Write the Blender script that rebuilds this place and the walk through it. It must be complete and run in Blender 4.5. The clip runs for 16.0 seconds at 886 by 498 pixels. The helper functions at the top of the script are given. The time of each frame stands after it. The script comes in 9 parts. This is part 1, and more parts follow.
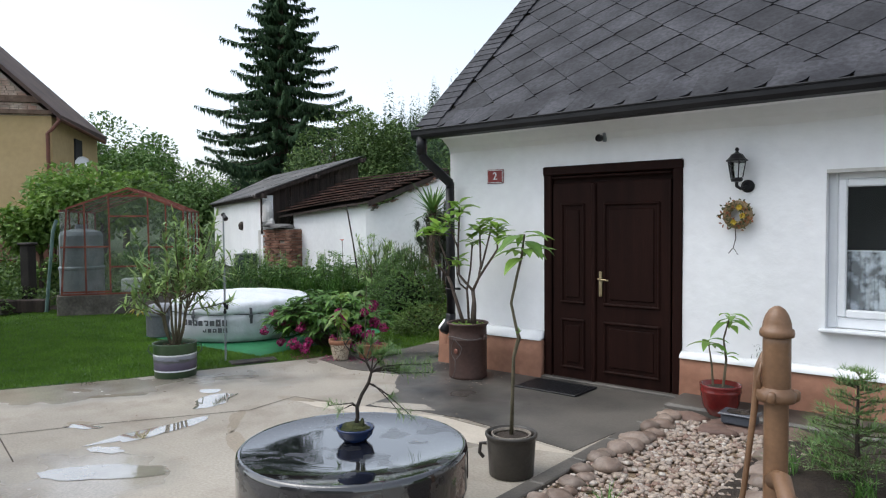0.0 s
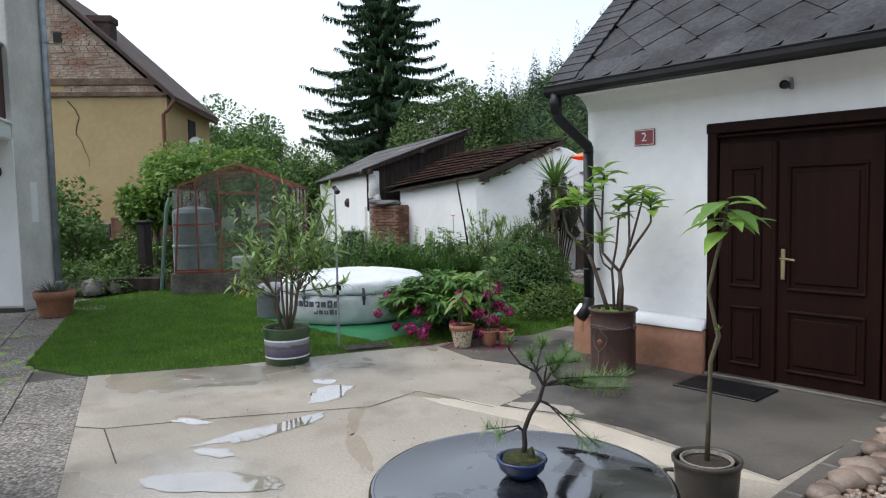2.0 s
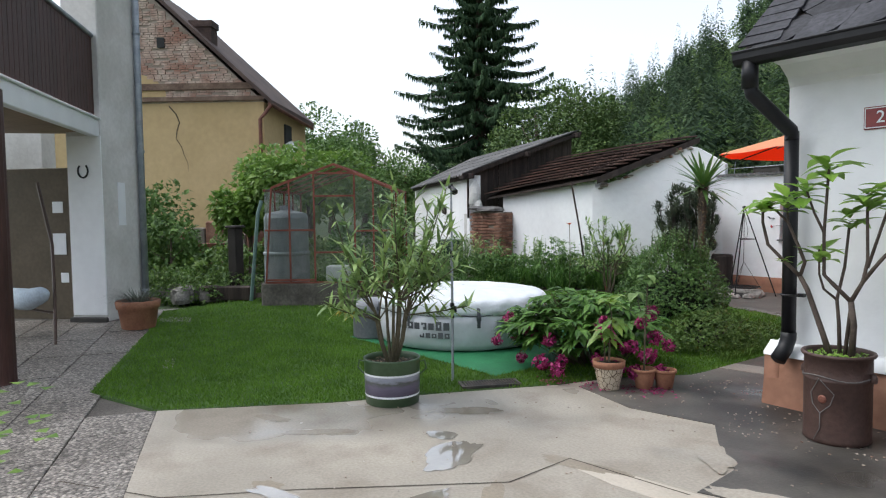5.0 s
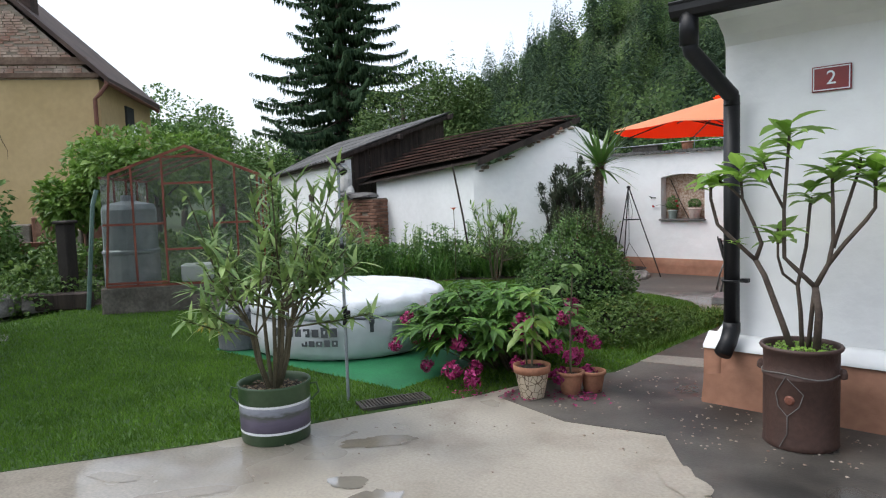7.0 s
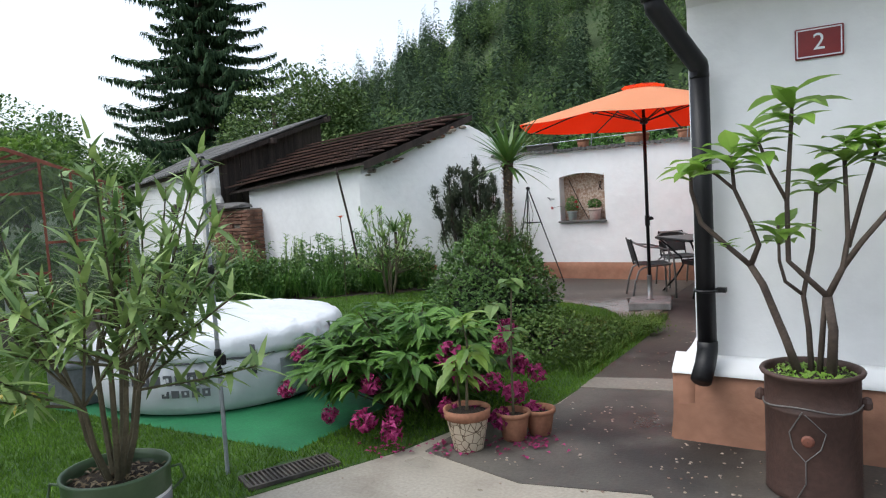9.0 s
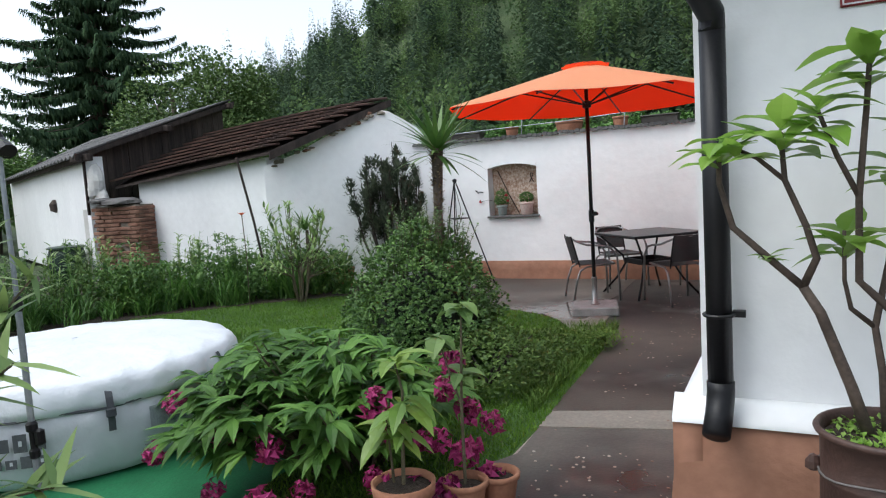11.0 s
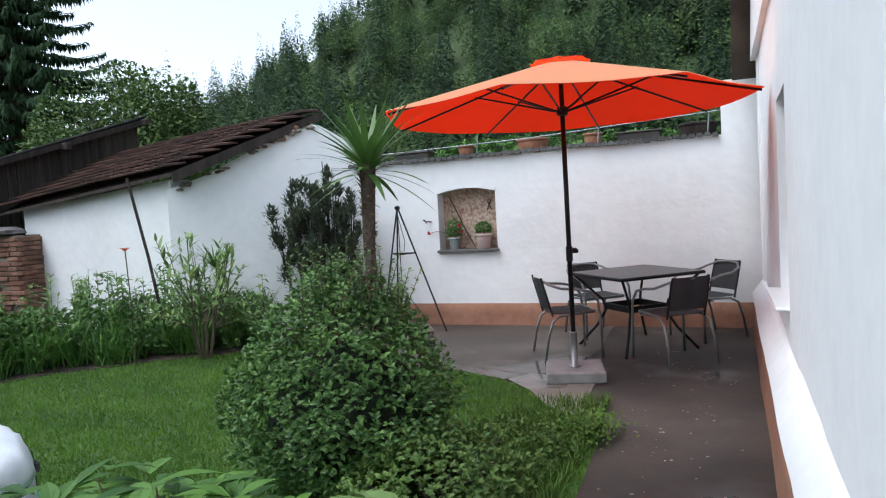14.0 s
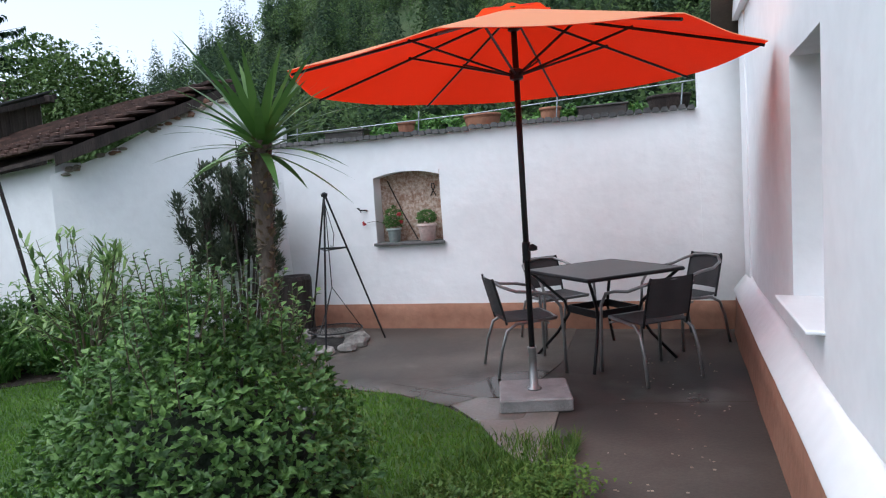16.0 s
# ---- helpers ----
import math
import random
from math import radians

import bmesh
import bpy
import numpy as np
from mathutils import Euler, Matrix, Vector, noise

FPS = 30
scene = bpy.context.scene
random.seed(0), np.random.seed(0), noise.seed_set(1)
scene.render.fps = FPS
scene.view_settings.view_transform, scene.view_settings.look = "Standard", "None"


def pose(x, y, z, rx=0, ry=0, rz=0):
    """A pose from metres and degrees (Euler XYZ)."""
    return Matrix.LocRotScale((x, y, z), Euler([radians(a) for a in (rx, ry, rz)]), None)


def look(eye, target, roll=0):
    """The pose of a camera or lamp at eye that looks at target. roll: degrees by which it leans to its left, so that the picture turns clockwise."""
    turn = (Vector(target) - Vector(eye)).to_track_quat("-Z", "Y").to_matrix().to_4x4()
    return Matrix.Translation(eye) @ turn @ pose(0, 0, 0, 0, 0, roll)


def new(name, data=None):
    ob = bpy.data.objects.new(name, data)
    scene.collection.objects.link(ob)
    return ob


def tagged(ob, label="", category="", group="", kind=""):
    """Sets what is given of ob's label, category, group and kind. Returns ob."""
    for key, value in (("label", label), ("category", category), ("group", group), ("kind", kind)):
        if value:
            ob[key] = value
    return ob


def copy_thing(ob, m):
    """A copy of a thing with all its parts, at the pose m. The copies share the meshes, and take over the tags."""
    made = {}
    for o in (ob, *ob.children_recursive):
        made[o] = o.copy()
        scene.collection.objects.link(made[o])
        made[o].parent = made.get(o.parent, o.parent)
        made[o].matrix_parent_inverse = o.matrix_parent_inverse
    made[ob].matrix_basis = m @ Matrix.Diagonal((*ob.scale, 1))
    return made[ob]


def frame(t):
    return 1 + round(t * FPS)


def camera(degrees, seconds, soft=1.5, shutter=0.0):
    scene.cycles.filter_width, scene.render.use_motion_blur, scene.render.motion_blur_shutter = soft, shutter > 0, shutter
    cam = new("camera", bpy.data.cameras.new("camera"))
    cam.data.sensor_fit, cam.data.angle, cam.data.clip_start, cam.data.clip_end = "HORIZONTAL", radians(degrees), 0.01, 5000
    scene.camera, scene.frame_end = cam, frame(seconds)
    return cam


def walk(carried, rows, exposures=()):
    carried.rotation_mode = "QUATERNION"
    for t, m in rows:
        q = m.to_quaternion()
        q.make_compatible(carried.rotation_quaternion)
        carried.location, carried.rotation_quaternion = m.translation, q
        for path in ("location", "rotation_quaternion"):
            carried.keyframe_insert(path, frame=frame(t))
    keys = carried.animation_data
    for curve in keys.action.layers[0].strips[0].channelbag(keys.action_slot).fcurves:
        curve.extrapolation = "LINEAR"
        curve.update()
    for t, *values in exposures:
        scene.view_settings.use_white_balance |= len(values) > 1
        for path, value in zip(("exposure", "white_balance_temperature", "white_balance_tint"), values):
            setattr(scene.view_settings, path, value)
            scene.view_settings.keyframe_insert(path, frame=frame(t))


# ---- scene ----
from mathutils import geometry

# ---- camera and walk ----
cam = camera(65.7, 16.0, soft=1.15)
METRES, EYE, TILT, LEAN, TURN = 8.5, 1.63, 0.0, 0.0, 39.6
ROWS = [
    (0.0, 0.0, 0.0, 0.0, -0.02, -2.36, 0.49),
    (0.5, -0.006, 0.0255, -0.0013, 3.26, -2.58, 0.72),
    (1.0, -0.0167, 0.051, -0.0029, 6.06, -3.38, 0.46),
    (1.5, -0.0325, 0.0782, -0.0037, 6.39, -3.79, 0.77),
    (2.0, -0.0434, 0.1039, -0.0064, 8.17, -4.16, 1.17),
    (2.5, -0.0527, 0.1293, -0.0061, 11.31, -4.21, 1.31),
    (3.0, -0.0634, 0.1562, -0.0079, 14.39, -4.04, 1.14),
    (3.2, -0.0680, 0.1666, -0.0083, 15.57, -3.95, 1.10),
    (5.3, -0.1287, 0.2752, -0.0131, 15.35, -3.12, 0.60),
    (5.5, -0.1335, 0.286, -0.0133, 13.58, -3.21, 0.74),
    (6.0, -0.1456, 0.3133, -0.0154, 10.3, -3.76, 1.18),
    (6.5, -0.1578, 0.3413, -0.016, 7.31, -4.24, 2.07),
    (7.0, -0.1733, 0.3697, -0.0161, 4.08, -4.61, 1.94),
    (7.5, -0.1853, 0.399, -0.0184, 0.13, -4.97, 2.21),
    (8.0, -0.1911, 0.4319, -0.0186, -2.73, -5.13, 2.59),
    (8.5, -0.196, 0.4666, -0.0207, -4.16, -4.64, 2.94),
    (9.0, -0.201, 0.4979, -0.0207, -6.32, -4.4, 3.42),
    (9.2, -0.2019, 0.5108, -0.0207, -7.55, -4.38, 3.55),
    (11.3, -0.1868, 0.6436, -0.0193, -14.2, -5.5, 3.62),
    (11.5, -0.1837, 0.6561, -0.0192, -14.83, -5.49, 3.64),
    (12.0, -0.1748, 0.6858, -0.0182, -16.36, -5.33, 3.57),
    (12.5, -0.1674, 0.7177, -0.0173, -17.36, -4.86, 3.14),
    (13.0, -0.158, 0.7502, -0.0187, -18.4, -4.31, 3.32),
    (13.5, -0.1439, 0.7807, -0.0178, -18.03, -3.92, 3.68),
    (14.0, -0.1306, 0.8118, -0.0194, -17.42, -3.43, 3.49),
    (14.5, -0.1211, 0.8425, -0.018, -18.45, -3.27, 3.41),
    (15.0, -0.1061, 0.8731, -0.0187, -20.35, -3.53, 4.01),
    (15.5, -0.0895, 0.8986, -0.0178, -21.06, -4.12, 4.45),
    (16.0, -0.0712, 0.9303, -0.0174, -21.29, -5.06, 3.89),
]
EXPOSURES = [(0.0, 0.93, 6300, 8), (6.0, 1.04, 6350, 8), (9.0, 1.02, 6300, 7), (12.5, 1.02, 6120, 6), (14.0, 1.05, 5980, 6), (16.0, 0.98, 5850, 8)]
walk(cam, [(t, pose(0, 0, EYE, TILT, LEAN, TURN) @ pose(METRES * x, METRES * y, METRES * z, 90 + pitch, roll, yaw)) for t, x, y, z, yaw, pitch, roll in ROWS], EXPOSURES)

# ---- light: a bright overcast sky ----
world = bpy.data.worlds.new("overcast")
scene.world = world
world.use_nodes = True
wn = world.node_tree.nodes
wl = world.node_tree.links
sky = wn.new("ShaderNodeTexSky")
sky.sky_type, sky.sun_disc = "NISHITA", False
sky.sun_elevation, sky.sun_rotation = radians(60), radians(222)
sky.air_density, sky.dust_density, sky.ozone_density = 1.0, 2.5, 1.0
veil = wn.new("ShaderNodeHueSaturation")
veil.inputs["Saturation"].default_value = 0.42
wl.new(sky.outputs[0], veil.inputs["Color"])
wl.new(veil.outputs[0], wn["Background"].inputs["Color"])
wn["Background"].inputs["Strength"].default_value = 0.148
sun = new("sun", bpy.data.lights.new("sun", "SUN"))
sun.data.energy, sun.data.angle, sun.data.color = 0.56, radians(55), (1.0, 0.985, 0.97)
sun.matrix_world = look((-11.6, -12.9, 30), (0, 0, 0))

# ---- materials ----
def nodes_of(name):
    m = bpy.data.materials.new(name)
    m.use_nodes = True
    n, l = m.node_tree.nodes, m.node_tree.links
    return m, n, l, n["Principled BSDF"]


def noise_node(n, l, scale, detail=4.0, where=None, stretch=None):
    t = n.new("ShaderNodeTexNoise")
    t.inputs["Scale"].default_value, t.inputs["Detail"].default_value = scale, detail
    g = n.new("ShaderNodeNewGeometry") if where is None else None
    src = g.outputs["Position"] if where is None else where
    if stretch:
        mp = n.new("ShaderNodeMapping")
        mp.inputs["Scale"].default_value = stretch
        l.new(src, mp.inputs["Vector"])
        src = mp.outputs[0]
    l.new(src, t.inputs["Vector"])
    return t


def ramp(n, l, src, lo, hi, c0, c1):
    r = n.new("ShaderNodeValToRGB")
    r.color_ramp.elements[0].position, r.color_ramp.elements[1].position = lo, hi
    r.color_ramp.elements[0].color, r.color_ramp.elements[1].color = (*c0, 1), (*c1, 1)
    l.new(src, r.inputs[0])
    return r


def mixc(n, l, fac, a, b, mode="MIX"):
    m = n.new("ShaderNodeMix")
    m.data_type, m.blend_type = "RGBA", mode
    for s, v in ((0, fac), (6, a), (7, b)):
        if hasattr(v, "is_linked"):
            l.new(v, m.inputs[s])
        else:
            m.inputs[s].default_value = v if s == 0 else (*v, 1)
    return m.outputs[2]


def surface(name, a, b, big=1.5, fine=40.0, rough=0.8, bump=0.3, metal=0.0, grain=0.25, stretch=None, depth=0.01, spec=0.5, local=False, vary=0.0):
    """A matter with large patches from a to b, a fine grain in value and relief."""
    m, n, l, p = nodes_of(name)
    where = n.new("ShaderNodeTexCoord").outputs["Object"] if local else None
    t1 = noise_node(n, l, big, 5, where, stretch)
    t2 = noise_node(n, l, fine, 6, where, stretch)
    c = ramp(n, l, t1.outputs[0], 0.35, 0.65, a, b).outputs[0]
    g = ramp(n, l, t2.outputs[0], 0.3, 0.7, (1 - grain,) * 3, (1.0,) * 3).outputs[0]
    c = mixc(n, l, 1.0, c, g, "MULTIPLY")
    if vary:
        o = n.new("ShaderNodeObjectInfo")
        v = ramp(n, l, o.outputs["Random"], 0.0, 1.0, (1 - vary,) * 3, (1 + vary * 0.5,) * 3).outputs[0]
        c = mixc(n, l, 1.0, c, v, "MULTIPLY")
    l.new(c, p.inputs["Base Color"])
    p.inputs["Roughness"].default_value, p.inputs["Metallic"].default_value = rough, metal
    p.inputs["Specular IOR Level"].default_value = spec
    if bump:
        k = n.new("ShaderNodeBump")
        k.inputs["Strength"].default_value, k.inputs["Distance"].default_value = bump, depth
        l.new(t2.outputs[0], k.inputs["Height"])
        l.new(k.outputs[0], p.inputs["Normal"])
    return m


def leafy(name, a, b, rough=0.5, shine=0.4, through_light=0.25):
    """Foliage whose every leaf takes its own tone between a and b, and lets some light through."""
    m, n, l, p = nodes_of(name)
    g = n.new("ShaderNodeNewGeometry")
    c = ramp(n, l, g.outputs["Random Per Island"], 0.0, 1.0, a, b).outputs[0]
    t = noise_node(n, l, 2.2, 3)
    c = mixc(n, l, 1.0, c, ramp(n, l, t.outputs[0], 0.3, 0.7, (0.7, 0.72, 0.7), (1.15, 1.12, 1.0)).outputs[0], "MULTIPLY")
    l.new(c, p.inputs["Base Color"])
    p.inputs["Roughness"].default_value, p.inputs["Specular IOR Level"].default_value = rough, shine
    tr = n.new("ShaderNodeBsdfTranslucent")
    l.new(c, tr.inputs["Color"])
    mx = n.new("ShaderNodeMixShader")
    mx.inputs[0].default_value = through_light
    l.new(p.outputs[0], mx.inputs[1])
    l.new(tr.outputs[0], mx.inputs[2])
    l.new(mx.outputs[0], n["Material Output"].inputs["Surface"])
    return m


def wet_concrete(name, a, b, stain, wet=0.5, rough_dry=0.65, soft=0.155):
    """Weathered concrete: cloudy tone, stains, and shallow puddles that shine."""
    m, n, l, p = nodes_of(name)
    t1, t2, t3, t4 = noise_node(n, l, 0.7, 6), noise_node(n, l, 55, 5), noise_node(n, l, 0.55, 4), noise_node(n, l, 2.4, 8)
    c = ramp(n, l, t1.outputs[0], 0.505 - soft, 0.505 + soft, a, b).outputs[0]
    c = mixc(n, l, ramp(n, l, t4.outputs[0], 0.50, 0.72, (0, 0, 0), (0.6, 0.6, 0.6)).outputs[0], c, stain)
    c = mixc(n, l, 1.0, c, ramp(n, l, t2.outputs[0], 0.3, 0.7, (0.80,) * 3, (1.06,) * 3).outputs[0], "MULTIPLY")
    damp = ramp(n, l, t3.outputs[0], wet - 0.06, wet + 0.05, (1, 1, 1), (0, 0, 0)).outputs[0]
    c = mixc(n, l, mixc(n, l, 1.0, damp, (0.35,) * 3, "MULTIPLY"), c, mixc(n, l, 1.0, c, (0.55, 0.55, 0.57), "MULTIPLY"))
    l.new(c, p.inputs["Base Color"])
    r = n.new("ShaderNodeMapRange")
    r.inputs["To Min"].default_value, r.inputs["To Max"].default_value = rough_dry, 0.07
    l.new(damp, r.inputs["Value"])
    l.new(r.outputs[0], p.inputs["Roughness"])
    k = n.new("ShaderNodeBump")
    k.inputs["Distance"].default_value = 0.006
    s = n.new("ShaderNodeMapRange")
    s.inputs["To Min"].default_value, s.inputs["To Max"].default_value = 0.35, 0.02
    l.new(damp, s.inputs["Value"])
    l.new(s.outputs[0], k.inputs["Strength"])
    l.new(t2.outputs[0], k.inputs["Height"])
    l.new(k.outputs[0], p.inputs["Normal"])
    return m


def flat_glass(name, tint=(0.9, 0.95, 0.95), rough=0.02, ior=1.45):
    m, n, l, p = nodes_of(name)
    p.inputs["Base Color"].default_value = (*tint, 1)
    p.inputs["Transmission Weight"].default_value, p.inputs["Roughness"].default_value, p.inputs["IOR"].default_value = 1.0, rough, ior
    return m


def thin_glass(name, tint, gloss, rough):
    """A thin old pane: lets light straight through, dimmed by dirt, with a dull sheen."""
    m, n, l, p = nodes_of(name)
    p.inputs["Roughness"].default_value, p.inputs["Metallic"].default_value = rough, 1.0
    p.inputs["Base Color"].default_value = (0.8, 0.84, 0.84, 1)
    tr = n.new("ShaderNodeBsdfTransparent")
    c = ramp(n, l, noise_node(n, l, 3.0, 5).outputs[0], 0.35, 0.7, tint, [0.75 * k for k in tint]).outputs[0]
    l.new(c, tr.inputs["Color"])
    mx = n.new("ShaderNodeMixShader")
    mx.inputs[0].default_value = gloss
    l.new(tr.outputs[0], mx.inputs[1])
    l.new(p.outputs[0], mx.inputs[2])
    l.new(mx.outputs[0], n["Material Output"].inputs["Surface"])
    return m


PLASTER = surface("white_limewash", (0.80, 0.81, 0.82), (0.86, 0.87, 0.88), 0.8, 9, 0.9, 0.35, grain=0.05, depth=0.02, spec=0.2)
PLASTER_OLD = surface("aged_plaster", (0.55, 0.54, 0.51), (0.72, 0.71, 0.69), 1.2, 18, 0.9, 0.4, grain=0.12, depth=0.012, spec=0.2)
PLINTH = surface("terracotta_paint", (0.27, 0.135, 0.088), (0.34, 0.18, 0.12), 1.5, 16, 0.85, 0.4, grain=0.18, depth=0.015, spec=0.25)
CONCRETE = wet_concrete("beige_wet_concrete", (0.29, 0.258, 0.212), (0.43, 0.388, 0.325), (0.20, 0.16, 0.12), wet=0.45)
CONCRETE_DARK = wet_concrete("dark_wet_concrete", (0.024, 0.022, 0.020), (0.13, 0.118, 0.102), (0.125, 0.11, 0.095), wet=0.42, rough_dry=0.55, soft=0.11)
CONCRETE_PATIO = wet_concrete("patio_wet_concrete", (0.022, 0.018, 0.015), (0.085, 0.070, 0.058), (0.035, 0.028, 0.023), wet=0.40, rough_dry=0.6, soft=0.12)
JOINT = surface("dark_joint", (0.05, 0.04, 0.03), (0.1, 0.08, 0.06), 3, 60, 0.9, 0.3)
def pebbled(name, a, b, scale):
    """Washed aggregate: every pebble its own tone, standing proud of the paste."""
    m, n, l, p = nodes_of(name)
    g = n.new("ShaderNodeNewGeometry")
    v = n.new("ShaderNodeTexVoronoi")
    v.inputs["Scale"].default_value = scale
    l.new(g.outputs["Position"], v.inputs["Vector"])
    s = n.new("ShaderNodeSeparateColor")
    l.new(v.outputs["Color"], s.inputs[0])
    c = ramp(n, l, s.outputs[0], 0.0, 1.0, a, b).outputs[0]
    c = mixc(n, l, 1.0, c, ramp(n, l, v.outputs["Distance"], 0.25, 0.75, (1.0,) * 3, (0.35,) * 3).outputs[0], "MULTIPLY")
    c = mixc(n, l, 1.0, c, ramp(n, l, noise_node(n, l, 1.1, 5).outputs[0], 0.35, 0.65, (0.68, 0.66, 0.63), (1.1, 1.08, 1.05)).outputs[0], "MULTIPLY")
    l.new(c, p.inputs["Base Color"])
    p.inputs["Roughness"].default_value = 0.5
    k = n.new("ShaderNodeBump")
    k.inputs["Strength"].default_value, k.inputs["Distance"].default_value, k.invert = 0.8, 0.006, True
    l.new(v.outputs["Distance"], k.inputs["Height"])
    l.new(k.outputs[0], p.inputs["Normal"])
    return m


AGGREGATE = pebbled("washed_aggregate_slab", (0.10, 0.088, 0.078), (0.50, 0.46, 0.42), 48)
LAWN = surface("lawn_soil", (0.04, 0.095, 0.018), (0.075, 0.15, 0.026), 2, 60, 0.95, 0.6, grain=0.4, depth=0.02)
GROUND = surface("meadow_ground", (0.03, 0.06, 0.015), (0.06, 0.09, 0.03), 0.2, 6, 0.95, 0.5, grain=0.4, depth=0.1)
SOIL = surface("dark_soil", (0.025, 0.017, 0.011), (0.06, 0.042, 0.028), 4, 70, 0.95, 0.9, grain=0.5, depth=0.02)
SLATE = surface("grey_slate", (0.022, 0.022, 0.028), (0.070, 0.070, 0.080), 2.4, 26, 0.65, 0.5, grain=0.6, depth=0.004, vary=0.38, spec=0.3)
BLACK_METAL = surface("black_painted_metal", (0.008, 0.008, 0.010), (0.015, 0.015, 0.017), 3, 60, 0.42, 0.1, grain=0.2, spec=0.3)
DOOR_WOOD = surface("dark_brown_door_paint", (0.013, 0.0045, 0.0033), (0.020, 0.0072, 0.0052), 1.2, 12, 0.55, 0.25, grain=0.3, stretch=(9, 9, 0.7), depth=0.004, spec=0.09)
OLD_WOOD = surface("weathered_dark_wood", (0.03, 0.02, 0.016), (0.085, 0.06, 0.05), 1.5, 14, 0.85, 0.7, grain=0.5, stretch=(7, 7, 0.5), depth=0.015, vary=0.35)
RED_WOOD = surface("red_brown_boards", (0.05, 0.018, 0.014), (0.085, 0.034, 0.026), 1.5, 14, 0.6, 0.5, grain=0.35, stretch=(7, 7, 0.5), depth=0.008, vary=0.2)
ROOF_TILE = surface("mossy_brown_clay_tile", (0.06, 0.034, 0.028), (0.17, 0.095, 0.072), 1.6, 22, 0.85, 0.6, grain=0.35, depth=0.008, vary=0.22)
GREY_ROOF = surface("grey_fibre_cement", (0.075, 0.075, 0.075), (0.165, 0.16, 0.157), 0.9, 20, 0.9, 0.5, grain=0.4, depth=0.01)
BRICK = surface("old_red_brick", (0.20, 0.09, 0.055), (0.36, 0.20, 0.14), 3.5, 40, 0.9, 0.6, grain=0.4, depth=0.008, vary=0.4)
MORTAR = surface("grey_lime_mortar", (0.20, 0.17, 0.14), (0.33, 0.29, 0.24), 4, 50, 0.95, 0.6, grain=0.4, depth=0.01)
OCHRE = surface("ochre_plaster", (0.47, 0.34, 0.17), (0.56, 0.41, 0.22), 0.5, 6, 0.9, 0.25, grain=0.10, depth=0.02)
WHITE_PVC = surface("white_window_plastic", (0.75, 0.77, 0.79), (0.80, 0.82, 0.84), 3, 50, 0.35, 0.03, grain=0.03)
BARK = surface("grey_brown_bark", (0.07, 0.05, 0.038), (0.15, 0.115, 0.09), 8, 70, 0.85, 0.8, grain=0.4, stretch=(1, 1, 0.4), depth=0.008)
GLASS = flat_glass("window_glass")
# Near-black paint for the shade in rooms, holes and the drain pit.
PAINTED_SHADE = surface("painted_recess_shade", (0.02, 0.02, 0.022), (0.035, 0.034, 0.034), 2, 20, 0.9, 0.1)
STEEL_GREY = surface("grey_powder_steel", (0.20, 0.20, 0.20), (0.28, 0.28, 0.28), 5, 60, 0.35, 0.05, metal=0.6, grain=0.1)
GALV = surface("galvanised_steel", (0.26, 0.29, 0.32), (0.38, 0.41, 0.44), 6, 50, 0.5, 0.1, metal=0.5, grain=0.2)


